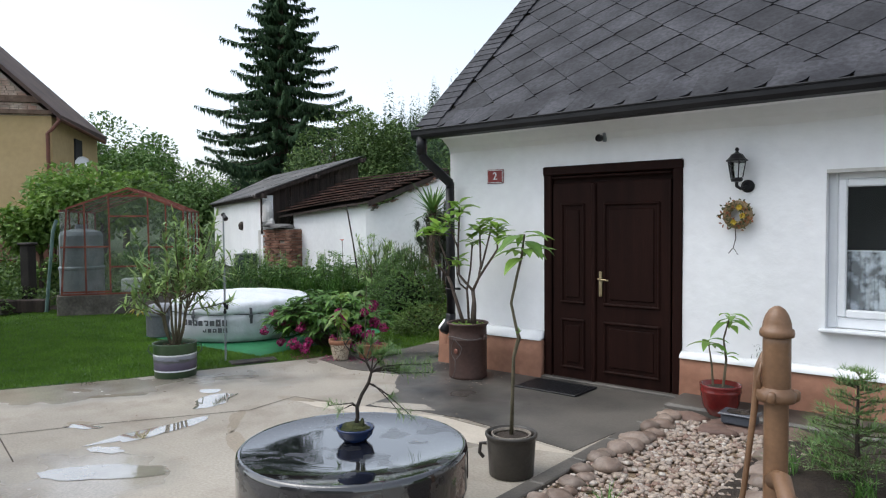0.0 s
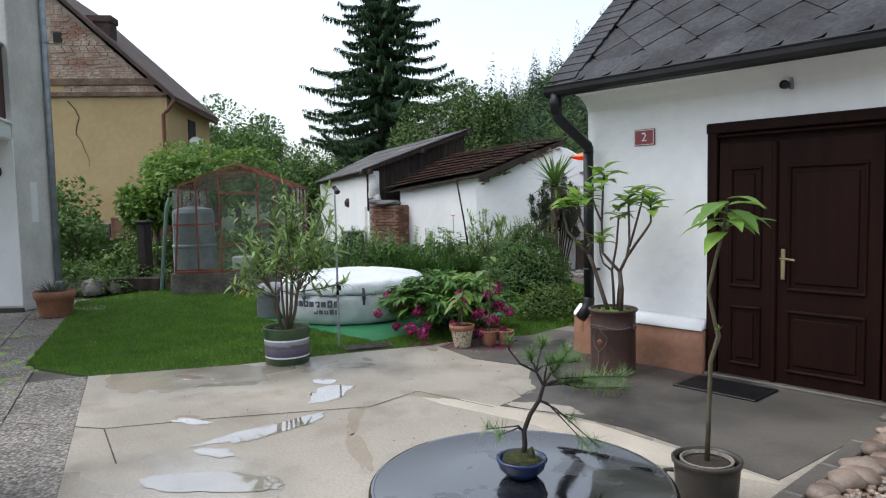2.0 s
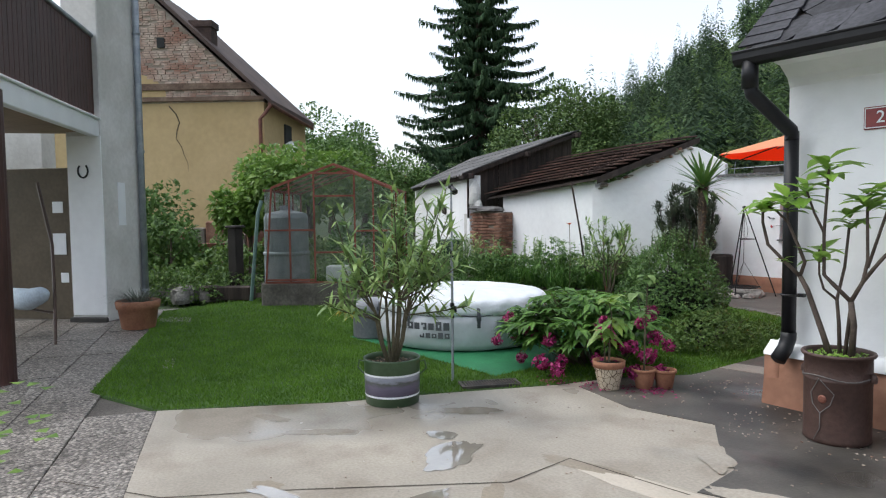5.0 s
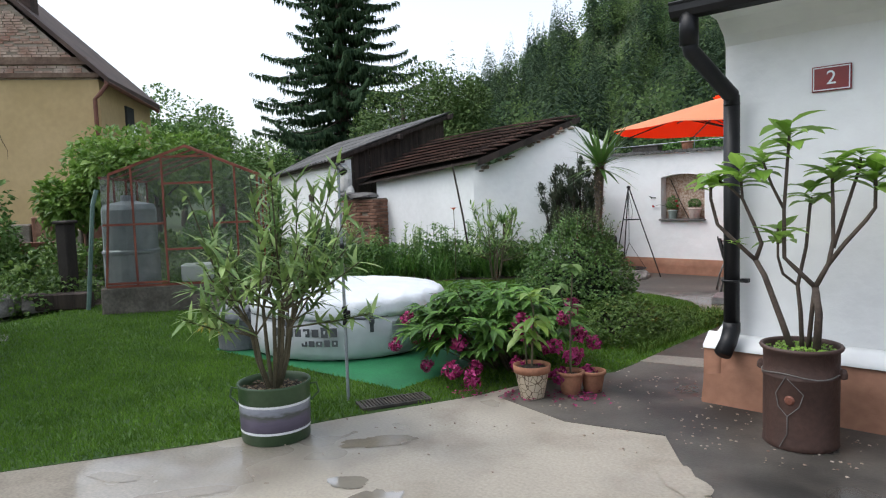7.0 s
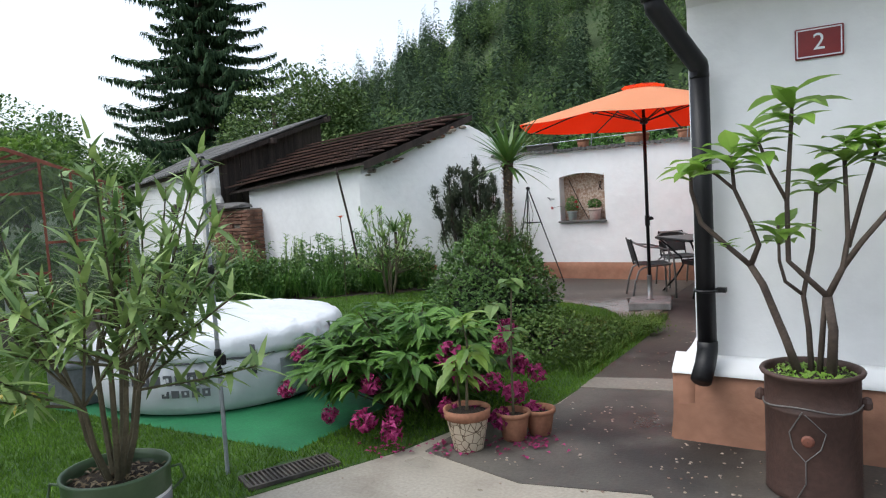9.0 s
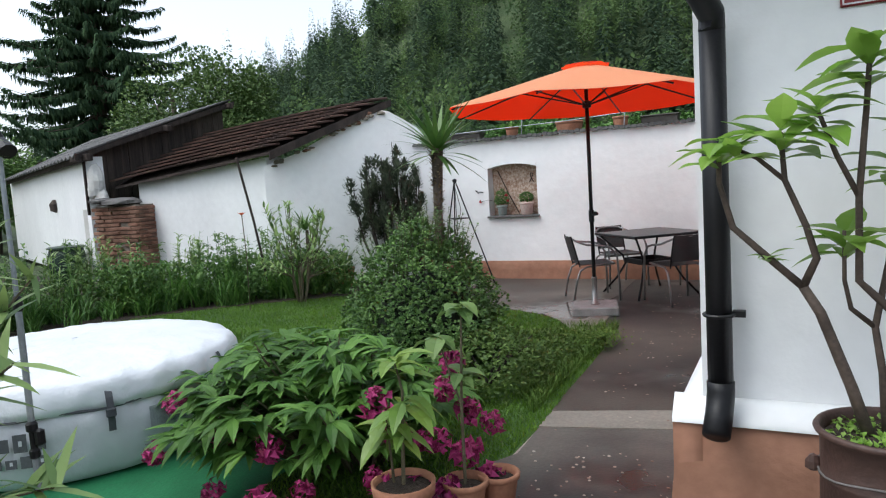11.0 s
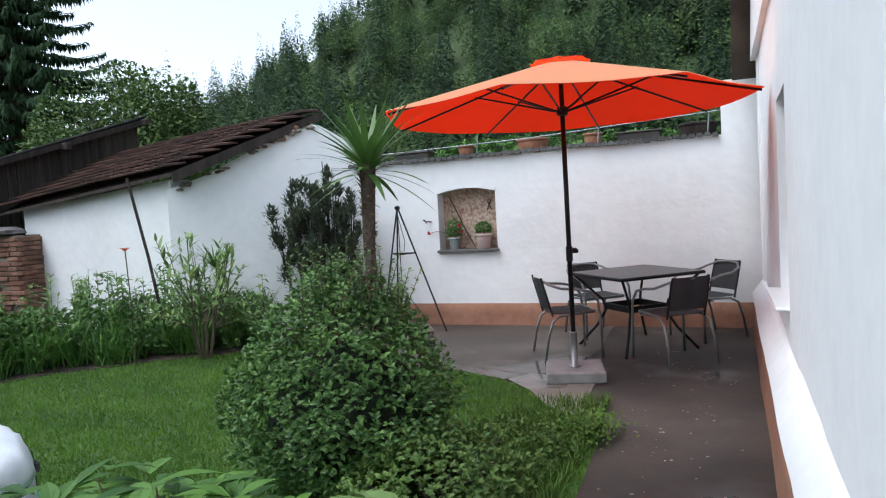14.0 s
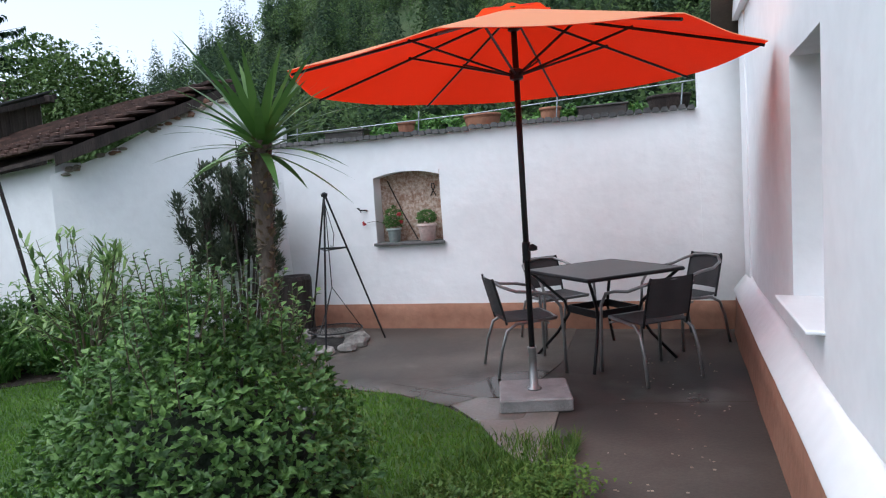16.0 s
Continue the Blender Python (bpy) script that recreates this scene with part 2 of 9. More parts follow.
# ---- mesh building ----
class Shape:
    """Collects vertices and faces of one mesh."""

    def __init__(self):
        self.v, self.f = [], []

    def add(self, verts, faces):
        k = len(self.v)
        self.v.extend(tuple(p) for p in verts)
        self.f.extend(tuple(i + k for i in q) for q in faces)
        return self

    def box(self, c, s, rz=0.0, rx=0.0, ry=0.0, bev=0.0):
        m = pose(c[0], c[1], c[2], rx, ry, rz)
        hx, hy, hz = s[0] / 2, s[1] / 2, s[2] / 2
        b = min(bev, hx * 0.8, hy * 0.8, hz * 0.8)
        if b <= 0:
            vs = [m @ Vector((x, y, z)) for x in (-hx, hx) for y in (-hy, hy) for z in (-hz, hz)]
            return self.add(vs, [(0, 1, 3, 2), (4, 6, 7, 5), (0, 4, 5, 1), (2, 3, 7, 6), (0, 2, 6, 4), (1, 5, 7, 3)])
        rings = [(-hz, hx - b, hy - b), (-hz + b, hx, hy), (hz - b, hx, hy), (hz, hx - b, hy - b)]
        vs, fs = [], []
        for z, x, y in rings:
            vs += [m @ Vector(p) for p in ((x, y - b, z), (x - b, y, z), (-x + b, y, z), (-x, y - b, z), (-x, -y + b, z), (-x + b, -y, z), (x - b, -y, z), (x, -y + b, z))]
        for i in range(3):
            for j in range(8):
                fs.append((i * 8 + j, i * 8 + (j + 1) % 8, i * 8 + 8 + (j + 1) % 8, i * 8 + 8 + j))
        fs += [tuple(range(7, -1, -1)), tuple(range(24, 32))]
        return self.add(vs, fs)

    def lathe(self, prof, at=(0, 0, 0), seg=24, wob=0.0, seed=0, cap=True):
        rnd = random.Random(seed)
        vs, fs = [], []
        wv = [1 + wob * rnd.uniform(-1, 1) for _ in range(seg)]
        for r, z in prof:
            for j in range(seg):
                a = 2 * math.pi * j / seg
                vs.append((at[0] + r * wv[j] * math.cos(a), at[1] + r * wv[j] * math.sin(a), at[2] + z))
        for i in range(len(prof) - 1):
            for j in range(seg):
                fs.append((i * seg + j, i * seg + (j + 1) % seg, (i + 1) * seg + (j + 1) % seg, (i + 1) * seg + j))
        if cap:
            fs += [tuple(range(seg - 1, -1, -1)), tuple(range((len(prof) - 1) * seg, len(prof) * seg))]
        return self.add(vs, fs)

    def tube(self, pts, rad, seg=8, closed=False):
        pts = [Vector(p) for p in pts]
        n = len(pts)
        rad = [rad] * n if isinstance(rad, (int, float)) else rad
        vs, fs = [], []
        side = None
        for i, p in enumerate(pts):
            if closed:
                d = (pts[(i + 1) % n] - pts[i - 1]).normalized()
            else:
                d = (pts[min(i + 1, n - 1)] - pts[max(i - 1, 0)]).normalized()
            if side is None:
                side = d.orthogonal().normalized()
            side = (side - d * side.dot(d)).normalized()
            up = d.cross(side)
            for j in range(seg):
                a = 2 * math.pi * j / seg
                vs.append(p + (side * math.cos(a) + up * math.sin(a)) * rad[i])
        for i in range(n if closed else n - 1):
            for j in range(seg):
                b = (i + 1) % n
                fs.append((i * seg + j, i * seg + (j + 1) % seg, b * seg + (j + 1) % seg, b * seg + j))
        if not closed:
            fs += [tuple(range(seg - 1, -1, -1)), tuple(range((n - 1) * seg, n * seg))]
        return self.add(vs, fs)

    def poly(self, pts, z0, z1):
        """A slab of any outline, from z0 up to z1."""
        tris = geometry.tessellate_polygon([[Vector((x, y, 0)) for x, y in pts]])
        n = len(pts)
        area = sum(pts[i - 1][0] * pts[i][1] - pts[i][0] * pts[i - 1][1] for i in range(n))
        vs = [(x, y, z1) for x, y in pts] + [(x, y, z0) for x, y in pts]
        fs = []
        for t in tris:
            a, b, c = (Vector(pts[i]) for i in t)
            t = t if (b - a).cross(c - a) > 0 else t[::-1]
            fs += [tuple(t), tuple(i + n for i in t[::-1])]
        for i in range(n):
            j = (i + 1) % n
            fs.append((i + n, j + n, j, i) if area > 0 else (i, j, j + n, i + n))
        return self.add(vs, fs)

    def leaf(self, base, tip_dir, normal, length, width, bend=0.25, fold=0.15):
        d = Vector(tip_dir).normalized()
        s = d.cross(Vector(normal))
        if s.length < 1e-4:
            s = d.orthogonal()
        s.normalize()
        u = s.cross(d).normalized()
        b = Vector(base)
        m1 = b + d * length * 0.45 + u * length * bend * 0.15
        tip = b + d * length * (1 - bend * 0.2) - u * length * bend
        l_, r_ = m1 + s * width / 2 + u * width * fold, m1 - s * width / 2 + u * width * fold
        return self.add([b, l_, m1, r_, tip], [(0, 2, 1), (0, 3, 2), (1, 2, 4), (2, 3, 4)])

    def blade(self, base, d, length, width, droop=0.5, steps=4):
        """A long strap-shaped leaf that arches over."""
        d = Vector(d).normalized()
        flat = Vector((d.x, d.y, 0))
        flat = flat.normalized() if flat.length > 1e-3 else Vector((1, 0, 0))
        s = Vector((-flat.y, flat.x, 0))
        p, vs = Vector(base), []
        for i in range(steps + 1):
            k = i / steps
            w = width / 2 * (1 - k ** 2.2) * (0.75 + 0.5 * min(k * 3, 0.5))
            vs += [p + s * w, p - s * w]
            dd = (d + Vector((0, 0, -droop * k * 1.6)) + flat * droop * k * 0.4).normalized()
            p = p + dd * length / steps
        return self.add(vs, [(2 * i, 2 * i + 1, 2 * i + 3, 2 * i + 2) for i in range(steps)])

    def rock(self, c, s, seed=0, seg=8, rings=5, flat=0.5):
        rnd = random.Random(seed)
        vs, fs = [(c[0], c[1], c[2] - s[2] * flat)], []
        off = Vector((rnd.uniform(0, 50), rnd.uniform(0, 50), rnd.uniform(0, 50)))
        for i in range(1, rings):
            ph = math.pi * i / rings
            for j in range(seg):
                a = 2 * math.pi * j / seg
                d = Vector((math.sin(ph) * math.cos(a), math.sin(ph) * math.sin(a), -math.cos(ph)))
                k = 1 + 0.28 * noise.noise(d * 1.3 + off)
                z = d.z * k
                vs.append((c[0] + d.x * s[0] * k, c[1] + d.y * s[1] * k, c[2] + s[2] * max(z, -flat)))
        vs.append((c[0], c[1], c[2] + s[2]))
        for j in range(seg):
            fs.append((0, 1 + (j + 1) % seg, 1 + j))
            fs.append((len(vs) - 1, 1 + (rings - 2) * seg + j, 1 + (rings - 2) * seg + (j + 1) % seg))
        for i in range(rings - 2):
            for j in range(seg):
                fs.append((1 + i * seg + j, 1 + i * seg + (j + 1) % seg, 1 + (i + 1) * seg + (j + 1) % seg, 1 + (i + 1) * seg + j))
        return self.add(vs, fs)

    def mesh(self, name, material, smooth=False):
        me = bpy.data.meshes.new(name)
        me.from_pydata(self.v, [], self.f)
        me.materials.append(material)
        if smooth:
            me.polygons.foreach_set("use_smooth", [True] * len(me.polygons))
        me.update()
        return me


def part(name, shape, material, parent, label="", smooth=False, loc=None):
    ob = new(name, shape.mesh(name, material, smooth))
    ob.parent = parent
    if loc is not None:
        ob.matrix_basis = loc
    return tagged(ob, label)


def thing(name, at, label, category, group="", kind="", rz=0.0):
    ob = new(name)
    ob.empty_display_size = 0.1
    ob.matrix_basis = pose(*at, 0, 0, rz)
    return tagged(ob, label, category, group, kind)


def solid(name, shape, material, label, category, group="", kind="", at=None, smooth=False):
    ob = new(name, shape.mesh(name, material, smooth))
    if at is not None:
        ob.matrix_basis = at
    return tagged(ob, label, category, group, kind)


# ---- ground ----
EDGE = [(-7.1, 3.42), (-6.8, 4.28), (-6.42, 5.2), (-6.3, 5.75), (-5.95, 6.35), (-5.94, 6.9), (-5.97, 7.4), (-5.98, 8.1), (-6.0, 8.65), (-6.06, 8.97), (-6.2, 9.12), (-6.36, 9.2), (-6.5, 9.38), (-6.68, 9.68), (-7.0, 10.0), (-7.45, 10.22), (-7.95, 10.32), (-8.45, 10.55), (-9.0, 11.05), (-9.5, 11.6)]   # where lawn and concrete meet
YARD = [(-7.74, 2.2)] + EDGE + [(-9.6, 12.5), (-4.9, 12.5), (-4.9, 6.2), (6.0, 6.2), (6.0, -8.0), (5.0, -8.0), (5.0, -1.95)]
APRON = [(-6.28, 5.28), (-5.6, 5.12), (-4.98, 5.27), (-4.74, 4.95), (-4.42, 4.62), (-4.36, 4.18), (-3.9, 4.35), (-3.4, 4.4), (-2.9, 4.33), (-2.34, 4.24), (-2.24, 5.42), (-2.2, 6.12), (-5.08, 6.12), (-5.2, 6.95), (-5.94, 6.78), (-5.93, 6.38), (-6.27, 5.78)]
PATIO = [(-5.2, 7.3), (-5.0, 7.3), (-4.98, 12.48), (-9.55, 12.48)] + EDGE[:5:-1] + [(-5.955, 7.08)]
LAWN_EDGE = [(-7.74, 2.2), (-8.65, 1.86), (-11.5, 2.9), (-13.3, 3.5), (-13.9, 5.2), (-12.9, 7.0), (-12.2, 8.6), (-11.7, 9.45), (-10.9, 10.2), (-10.0, 10.9)] + EDGE[::-1]
MID_CONCRETE = wet_concrete("grey_brown_wet_concrete", (0.052, 0.044, 0.037), (0.155, 0.132, 0.110), (0.075, 0.06, 0.05), wet=0.42, rough_dry=0.55, soft=0.12)
SLAB_CONCRETE = wet_concrete("pale_grey_slab_concrete", (0.15, 0.133, 0.115), (0.25, 0.225, 0.195), (0.11, 0.095, 0.08), wet=0.40, rough_dry=0.6)

g = Shape()
N = 40
for i in range(N + 1):
    for j in range(N + 1):
        u, w = (i / N * 2 - 1), (j / N * 2 - 1)
        x, y = 900 * u * abs(u) - 5, 900 * w * abs(w) + 5
        g.v.append((x, y, -0.12))
for i in range(N):
    for j in range(N):
        g.f.append((i * (N + 1) + j, (i + 1) * (N + 1) + j, (i + 1) * (N + 1) + j + 1, i * (N + 1) + j + 1))
solid("ground", g, GROUND, "green meadow ground reaching to the horizon", "ground", kind="structure")
solid("yard_pavement", Shape().poly(YARD, -0.2, 0.0), CONCRETE, "beige wet concrete yard with puddles", "pavement", kind="structure")
solid("apron_pavement", Shape().poly(APRON, -0.05, 0.005), CONCRETE_DARK, "dark damp concrete apron before the house door", "pavement", kind="structure")
solid("patio_pavement", Shape().poly(PATIO, -0.05, 0.006), CONCRETE_PATIO, "dark brown damp concrete patio by the yard wall", "pavement", kind="structure")
solid("patio_pavement_old", Shape().poly([(-6.45, 12.475), (-9.54, 12.475)] + EDGE[:13:-1] + [(-6.84, 10.19), (-6.55, 10.3), (-6.4, 11.2)], -0.05, 0.0105), MID_CONCRETE, "older grey-brown concrete by the fire pit", "pavement", kind="structure")
solid("slab_path", Shape().poly([(-6.25, 10.12), (-6.84, 10.21), (-6.98, 10.02), (-6.68, 9.68), (-6.5, 9.38), (-6.36, 9.2), (-6.19, 9.15)], -0.05, 0.015), SLAB_CONCRETE, "light concrete slab beside the patio grass", "pavement", kind="structure")
lawn = solid("lawn", Shape().poly(LAWN_EDGE, -0.2, 0.004), LAWN, "short green lawn", "lawn", kind="structure")

# garden bed behind the lawn, and soil bed by the pump
solid("garden_bed", Shape().poly([(-13.9, 5.2), (-12.9, 7.0), (-12.2, 8.6), (-11.7, 9.45), (-10.9, 10.2), (-10.0, 10.9), (-9.5, 11.6), (-9.6, 12.5), (-11.8, 11.5), (-20, 12.6), (-22, 5), (-14.2, 4.6)], -0.2, 0.01), SOIL, "dark soil of the flower bed", "garden bed", kind="structure")
solid("pump_bed", Shape().poly([(-1.25, 2.4), (4, 2.4), (4, 5.5), (-1.3, 5.5)], -0.1, 0.05), SOIL, "dark soil bed below the house window", "garden bed", kind="structure")


def joint(a, b, w=0.012, z=0.004):
    a, b = Vector(a), Vector(b)
    s = (b - a).orthogonal().normalized() * w / 2
    return Shape().add([(*(a + s), z), (*(a - s), z), (*(b - s), z), (*(b + s), z)], [(0, 1, 2, 3)])


# ---- the white house ----
HX, HY = -4.96, 6.14
house = thing("house", (HX, HY, 0), "white limewashed cottage with dark slate roof and terracotta plinth", "house")


def hp(name, shape, material, label="", parent=None, smooth=False):
    """A part of the house, given in world metres."""
    shape.v = [tuple(Vector(p) - Vector((HX, HY, 0))) for p in shape.v]
    return part(name, shape, material, parent or house, label, smooth)


RIDGE_Y, SLOPE = 9.15, 0.885
EAVE_Y, EAVE_Z = 5.76, 2.62
DX0, DX1, DZ = -3.715, -2.275, 2.17
WX0, WX1, WZ0, WZ1 = -1.13, 0.15, 0.74, 2.01
HEND = 4.6
def wall_with_holes(x0, x1, z0, z1, holes, y0, y1, step=0.45, wob=0.012, seed=3):
    """An uneven plastered wall along x: a grid of faces with openings and their reveals."""
    xs = sorted({x0, x1, *(v for h in holes for v in h[:2])})
    zs = sorted({z0, z1, *(v for h in holes for v in h[2:])})
    def split(vals):
        out = []
        for a, b in zip(vals, vals[1:]):
            n = max(1, round((b - a) / step))
            out += [a + (b - a) * k / n for k in range(n)]
        return out + [vals[-1]]
    xs, zs = split(xs), split(zs)
    def inside(x, z):
        return any(h[0] < x < h[1] and h[2] < z < h[3] for h in holes)
    s, idx = Shape(), {}
    for k, y in enumerate((y0, y1)):
        for i, x in enumerate(xs):
            for j, z in enumerate(zs):
                d = wob * noise.noise((x * 1.1 + seed, z * 1.3, seed)) if k == 0 else 0
                idx[k, i, j] = len(s.v)
                s.v.append((x, y + d, z))
    cell = {(i, j) for i in range(len(xs) - 1) for j in range(len(zs) - 1) if not inside((xs[i] + xs[i + 1]) / 2, (zs[j] + zs[j + 1]) / 2)}
    for i, j in cell:
        s.f.append((idx[0, i, j], idx[0, i + 1, j], idx[0, i + 1, j + 1], idx[0, i, j + 1]))
        s.f.append((idx[1, i, j], idx[1, i, j + 1], idx[1, i + 1, j + 1], idx[1, i + 1, j]))
        for di, dj, a, b in ((-1, 0, (i, j), (i, j + 1)), (1, 0, (i + 1, j + 1), (i + 1, j)), (0, -1, (i + 1, j), (i, j)), (0, 1, (i, j + 1), (i + 1, j + 1))):
            if (i + di, j + dj) not in cell:
                s.f.append((idx[0, a[0], a[1]], idx[0, b[0], b[1]], idx[1, b[0], b[1]], idx[1, a[0], a[1]]))
    return s


hp("wall", wall_with_holes(HX, HEND, 0, 2.75, [(DX0, DX1, 0, DZ), (WX0, WX1, WZ0, WZ1)], HY, HY + 0.45), PLASTER)
# gable wall towards the patio, with one deep window
SWY0, SWY1, SWZ0, SWZ1 = 8.80, 9.66, 0.78, 2.03
GEND = 12.3
side = wall_with_holes(HY + 0.02, GEND, 0, 2.75, [(SWY0, SWY1, SWZ0, SWZ1)], 0, 0.45, seed=9)
side.v = [(HX + y + 0.011 * (x - HY), x, z) for x, y, z in side.v]
side.f = [q[::-1] for q in side.f]
hp("wall", side, PLASTER)
gz = EAVE_Z + (RIDGE_Y - EAVE_Y) * SLOPE - 0.12
hp("wall", Shape().add([(HX, HY, 2.75), (HX, GEND, 2.75), (HX, RIDGE_Y, gz), (HX + 0.4, HY, 2.75), (HX + 0.4, GEND, 2.75), (HX + 0.4, RIDGE_Y, gz)],
                       [(0, 2, 1), (3, 4, 5), (0, 1, 4, 3), (1, 2, 5, 4), (2, 0, 3, 5)]), PLASTER, "white plastered gable")
hp("wall", Shape().box((HEND, (HY + GEND) / 2, 1.37), (0.4, GEND - HY, 2.75)), PLASTER)
hp("wall", Shape().box(((HX + HEND) / 2, GEND - 0.2, 1.37), (HEND - HX - 0.1, 0.4, 2.75)), PLASTER)


def plinth_run(p0, p1, out, h, lip, up):
    """Terracotta plinth along a wall with a sloped white ledge above. out: the way it stands out."""
    p0, p1, out = Vector(p0), Vector(p1), Vector(out)
    n = max(2, int((p1 - p0).length / 0.3))
    pl, le = Shape(), Shape()
    for s, prof in ((pl, ((lip + 0.02, 0), (lip, h * 0.5), (lip - 0.004, h), (0, h + 0.002), (-0.002, 0.0))), (le, ((lip + 0.012, h - 0.012), (lip + 0.012, h + 0.012), (0.03, h + up * 0.7), (-0.004, h + up), (-0.004, h - 0.012)))):
        m = len(prof)
        for i in range(n + 1):
            q = p0.lerp(p1, i / n)
            for o, z in prof:
                k = 0.010 * noise.noise((q.x * 1.7, q.y * 1.7, z * 2)) if o > 0.02 else 0
                s.v.append((q.x + out.x * (o + k), q.y + out.y * (o + k), z + k * 0.7 * (z > 0)))
        for i in range(n):
            for j in range(m - 1):
                s.f.append((i * m + j, (i + 1) * m + j, (i + 1) * m + j + 1, i * m + j + 1))
        s.f += [tuple(range(m)), tuple(range(n * m + m - 1, n * m - 1, -1))]
    return pl, le


for a, b, o, h, lip, up in (((HX - 0.118, HY), (DX0, HY), (0, -1), 0.395, 0.085, 0.09), ((DX1, HY), (HEND, HY), (0, -1), 0.39, 0.06, 0.05), ((HX + 0.07, GEND), (HX, HY - 0.088), (-1, 0), 0.395, 0.108, 0.19)):
    pl, le = plinth_run(a, b, o, h, lip, up)
    if o[0]:
        le = plinth_run(a, (HX, HY - 0.001), o, h, lip, up)[1]
    hp("plinth", pl, PLINTH, "terracotta-painted plinth", smooth=True)
    hp("ledge", le, PLASTER, smooth=True)

# roof: boards under large diamond slates
roof = hp("roof", Shape().add([(HX - 0.17, EAVE_Y, EAVE_Z), (HEND + 0.2, EAVE_Y, EAVE_Z), (HEND + 0.2, RIDGE_Y, EAVE_Z + (RIDGE_Y - EAVE_Y) * SLOPE), (HX - 0.17, RIDGE_Y, EAVE_Z + (RIDGE_Y - EAVE_Y) * SLOPE),
                                (HX - 0.17, 2 * RIDGE_Y - EAVE_Y, EAVE_Z), (HEND + 0.2, 2 * RIDGE_Y - EAVE_Y, EAVE_Z),
                                (HX - 0.17, EAVE_Y, EAVE_Z - 0.06), (HEND + 0.2, EAVE_Y, EAVE_Z - 0.06), (HX - 0.17, RIDGE_Y, EAVE_Z - 0.06 + (RIDGE_Y - EAVE_Y) * SLOPE), (HEND + 0.2, RIDGE_Y, EAVE_Z - 0.06 + (RIDGE_Y - EAVE_Y) * SLOPE),
                                (HX - 0.17, 2 * RIDGE_Y - EAVE_Y, EAVE_Z - 0.06), (HEND + 0.2, 2 * RIDGE_Y - EAVE_Y, EAVE_Z - 0.06)],
                               [(0, 1, 2, 3), (3, 2, 5, 4), (6, 8, 9, 7), (8, 10, 11, 9), (0, 6, 7, 1), (4, 5, 11, 10), (0, 3, 8, 6), (3, 4, 10, 8), (1, 7, 9, 2), (2, 9, 11, 5)]), JOINT, "dark grey diamond slate roof")
# plastered soffit cove between wall and gutter
cove = Shape()
for i, x in enumerate((HX + 0.0, HEND)):
    for y, z in ((HY + 0.02, 2.36), (HY - 0.03, 2.46), (HY - 0.14, 2.545), (EAVE_Y + 0.03, 2.575), (EAVE_Y + 0.03, 2.60), (HY + 0.02, 2.9)):
        cove.v.append((x, y, z))
cove.f = [(j, j + 6, (j + 1) % 6 + 6, (j + 1) % 6) for j in range(6)] + [tuple(range(6)), tuple(range(11, 5, -1))]
hp("cove", cove, PLASTER, "white plastered eaves cove", smooth=False)
# gutter, with its downpipe
gut = Shape()
prof = [(-0.068, 0.03), (-0.066, -0.02), (-0.045, -0.055), (0, -0.07), (0.045, -0.055), (0.066, -0.02), (0.068, 0.03), (0.058, 0.03), (0.05, -0.02), (0, -0.058), (-0.05, -0.02), (-0.058, 0.03)]
for x in (HX - 0.16, HEND + 0.2):
    gut.v += [(x, EAVE_Y - 0.045 + a, EAVE_Z - 0.03 + b) for a, b in prof]
m = len(prof)
gut.f = [(j, (j + 1) % m, (j + 1) % m + m, j + m) for j in range(m)]
gut.add([(HX - 0.16, EAVE_Y - 0.045 + a, EAVE_Z - 0.03 + b) for a, b in prof[:7]], [tuple(range(7))])
gut.tube([(HX - 0.16, EAVE_Y - 0.113, EAVE_Z), (HEND + 0.2, EAVE_Y - 0.113, EAVE_Z)], 0.011, 6)
hp("gutter", gut, BLACK_METAL, "black metal gutter")
PX, PY = -4.878, 6.04
pipe = Shape().tube([(HX - 0.06, EAVE_Y - 0.045, EAVE_Z - 0.05), (HX - 0.06, EAVE_Y - 0.045, 2.36)], 0.058, 14).tube([(HX - 0.06, EAVE_Y - 0.045, 2.40), (HX - 0.055, EAVE_Y - 0.03, 2.33), (PX, PY - 0.02, 2.06), (PX, PY - 0.01, 2.0)], 0.052, 14)
pipe.tube([(PX, PY - 0.01, 2.06), (PX, PY - 0.01, 0.56)], 0.05, 16).tube([(PX, PY - 0.01, 0.58), (PX, PY - 0.012, 0.53), (PX - 0.005, PY - 0.05, 0.46), (PX - 0.012, PY - 0.13, 0.39)], 0.055, 16)
hp("downpipe", pipe, BLACK_METAL, "black metal downpipe with open spout", smooth=True)
hp("pipe_clip", Shape().tube([(PX + 0.058 * math.cos(a * math.pi / 6), PY - 0.01 + 0.058 * math.sin(a * math.pi / 6), 0.86) for a in range(12)], 0.008, 6, closed=True).box((PX + 0.075, PY + 0.02, 0.86), (0.05, 0.04, 0.025)), BLACK_METAL)

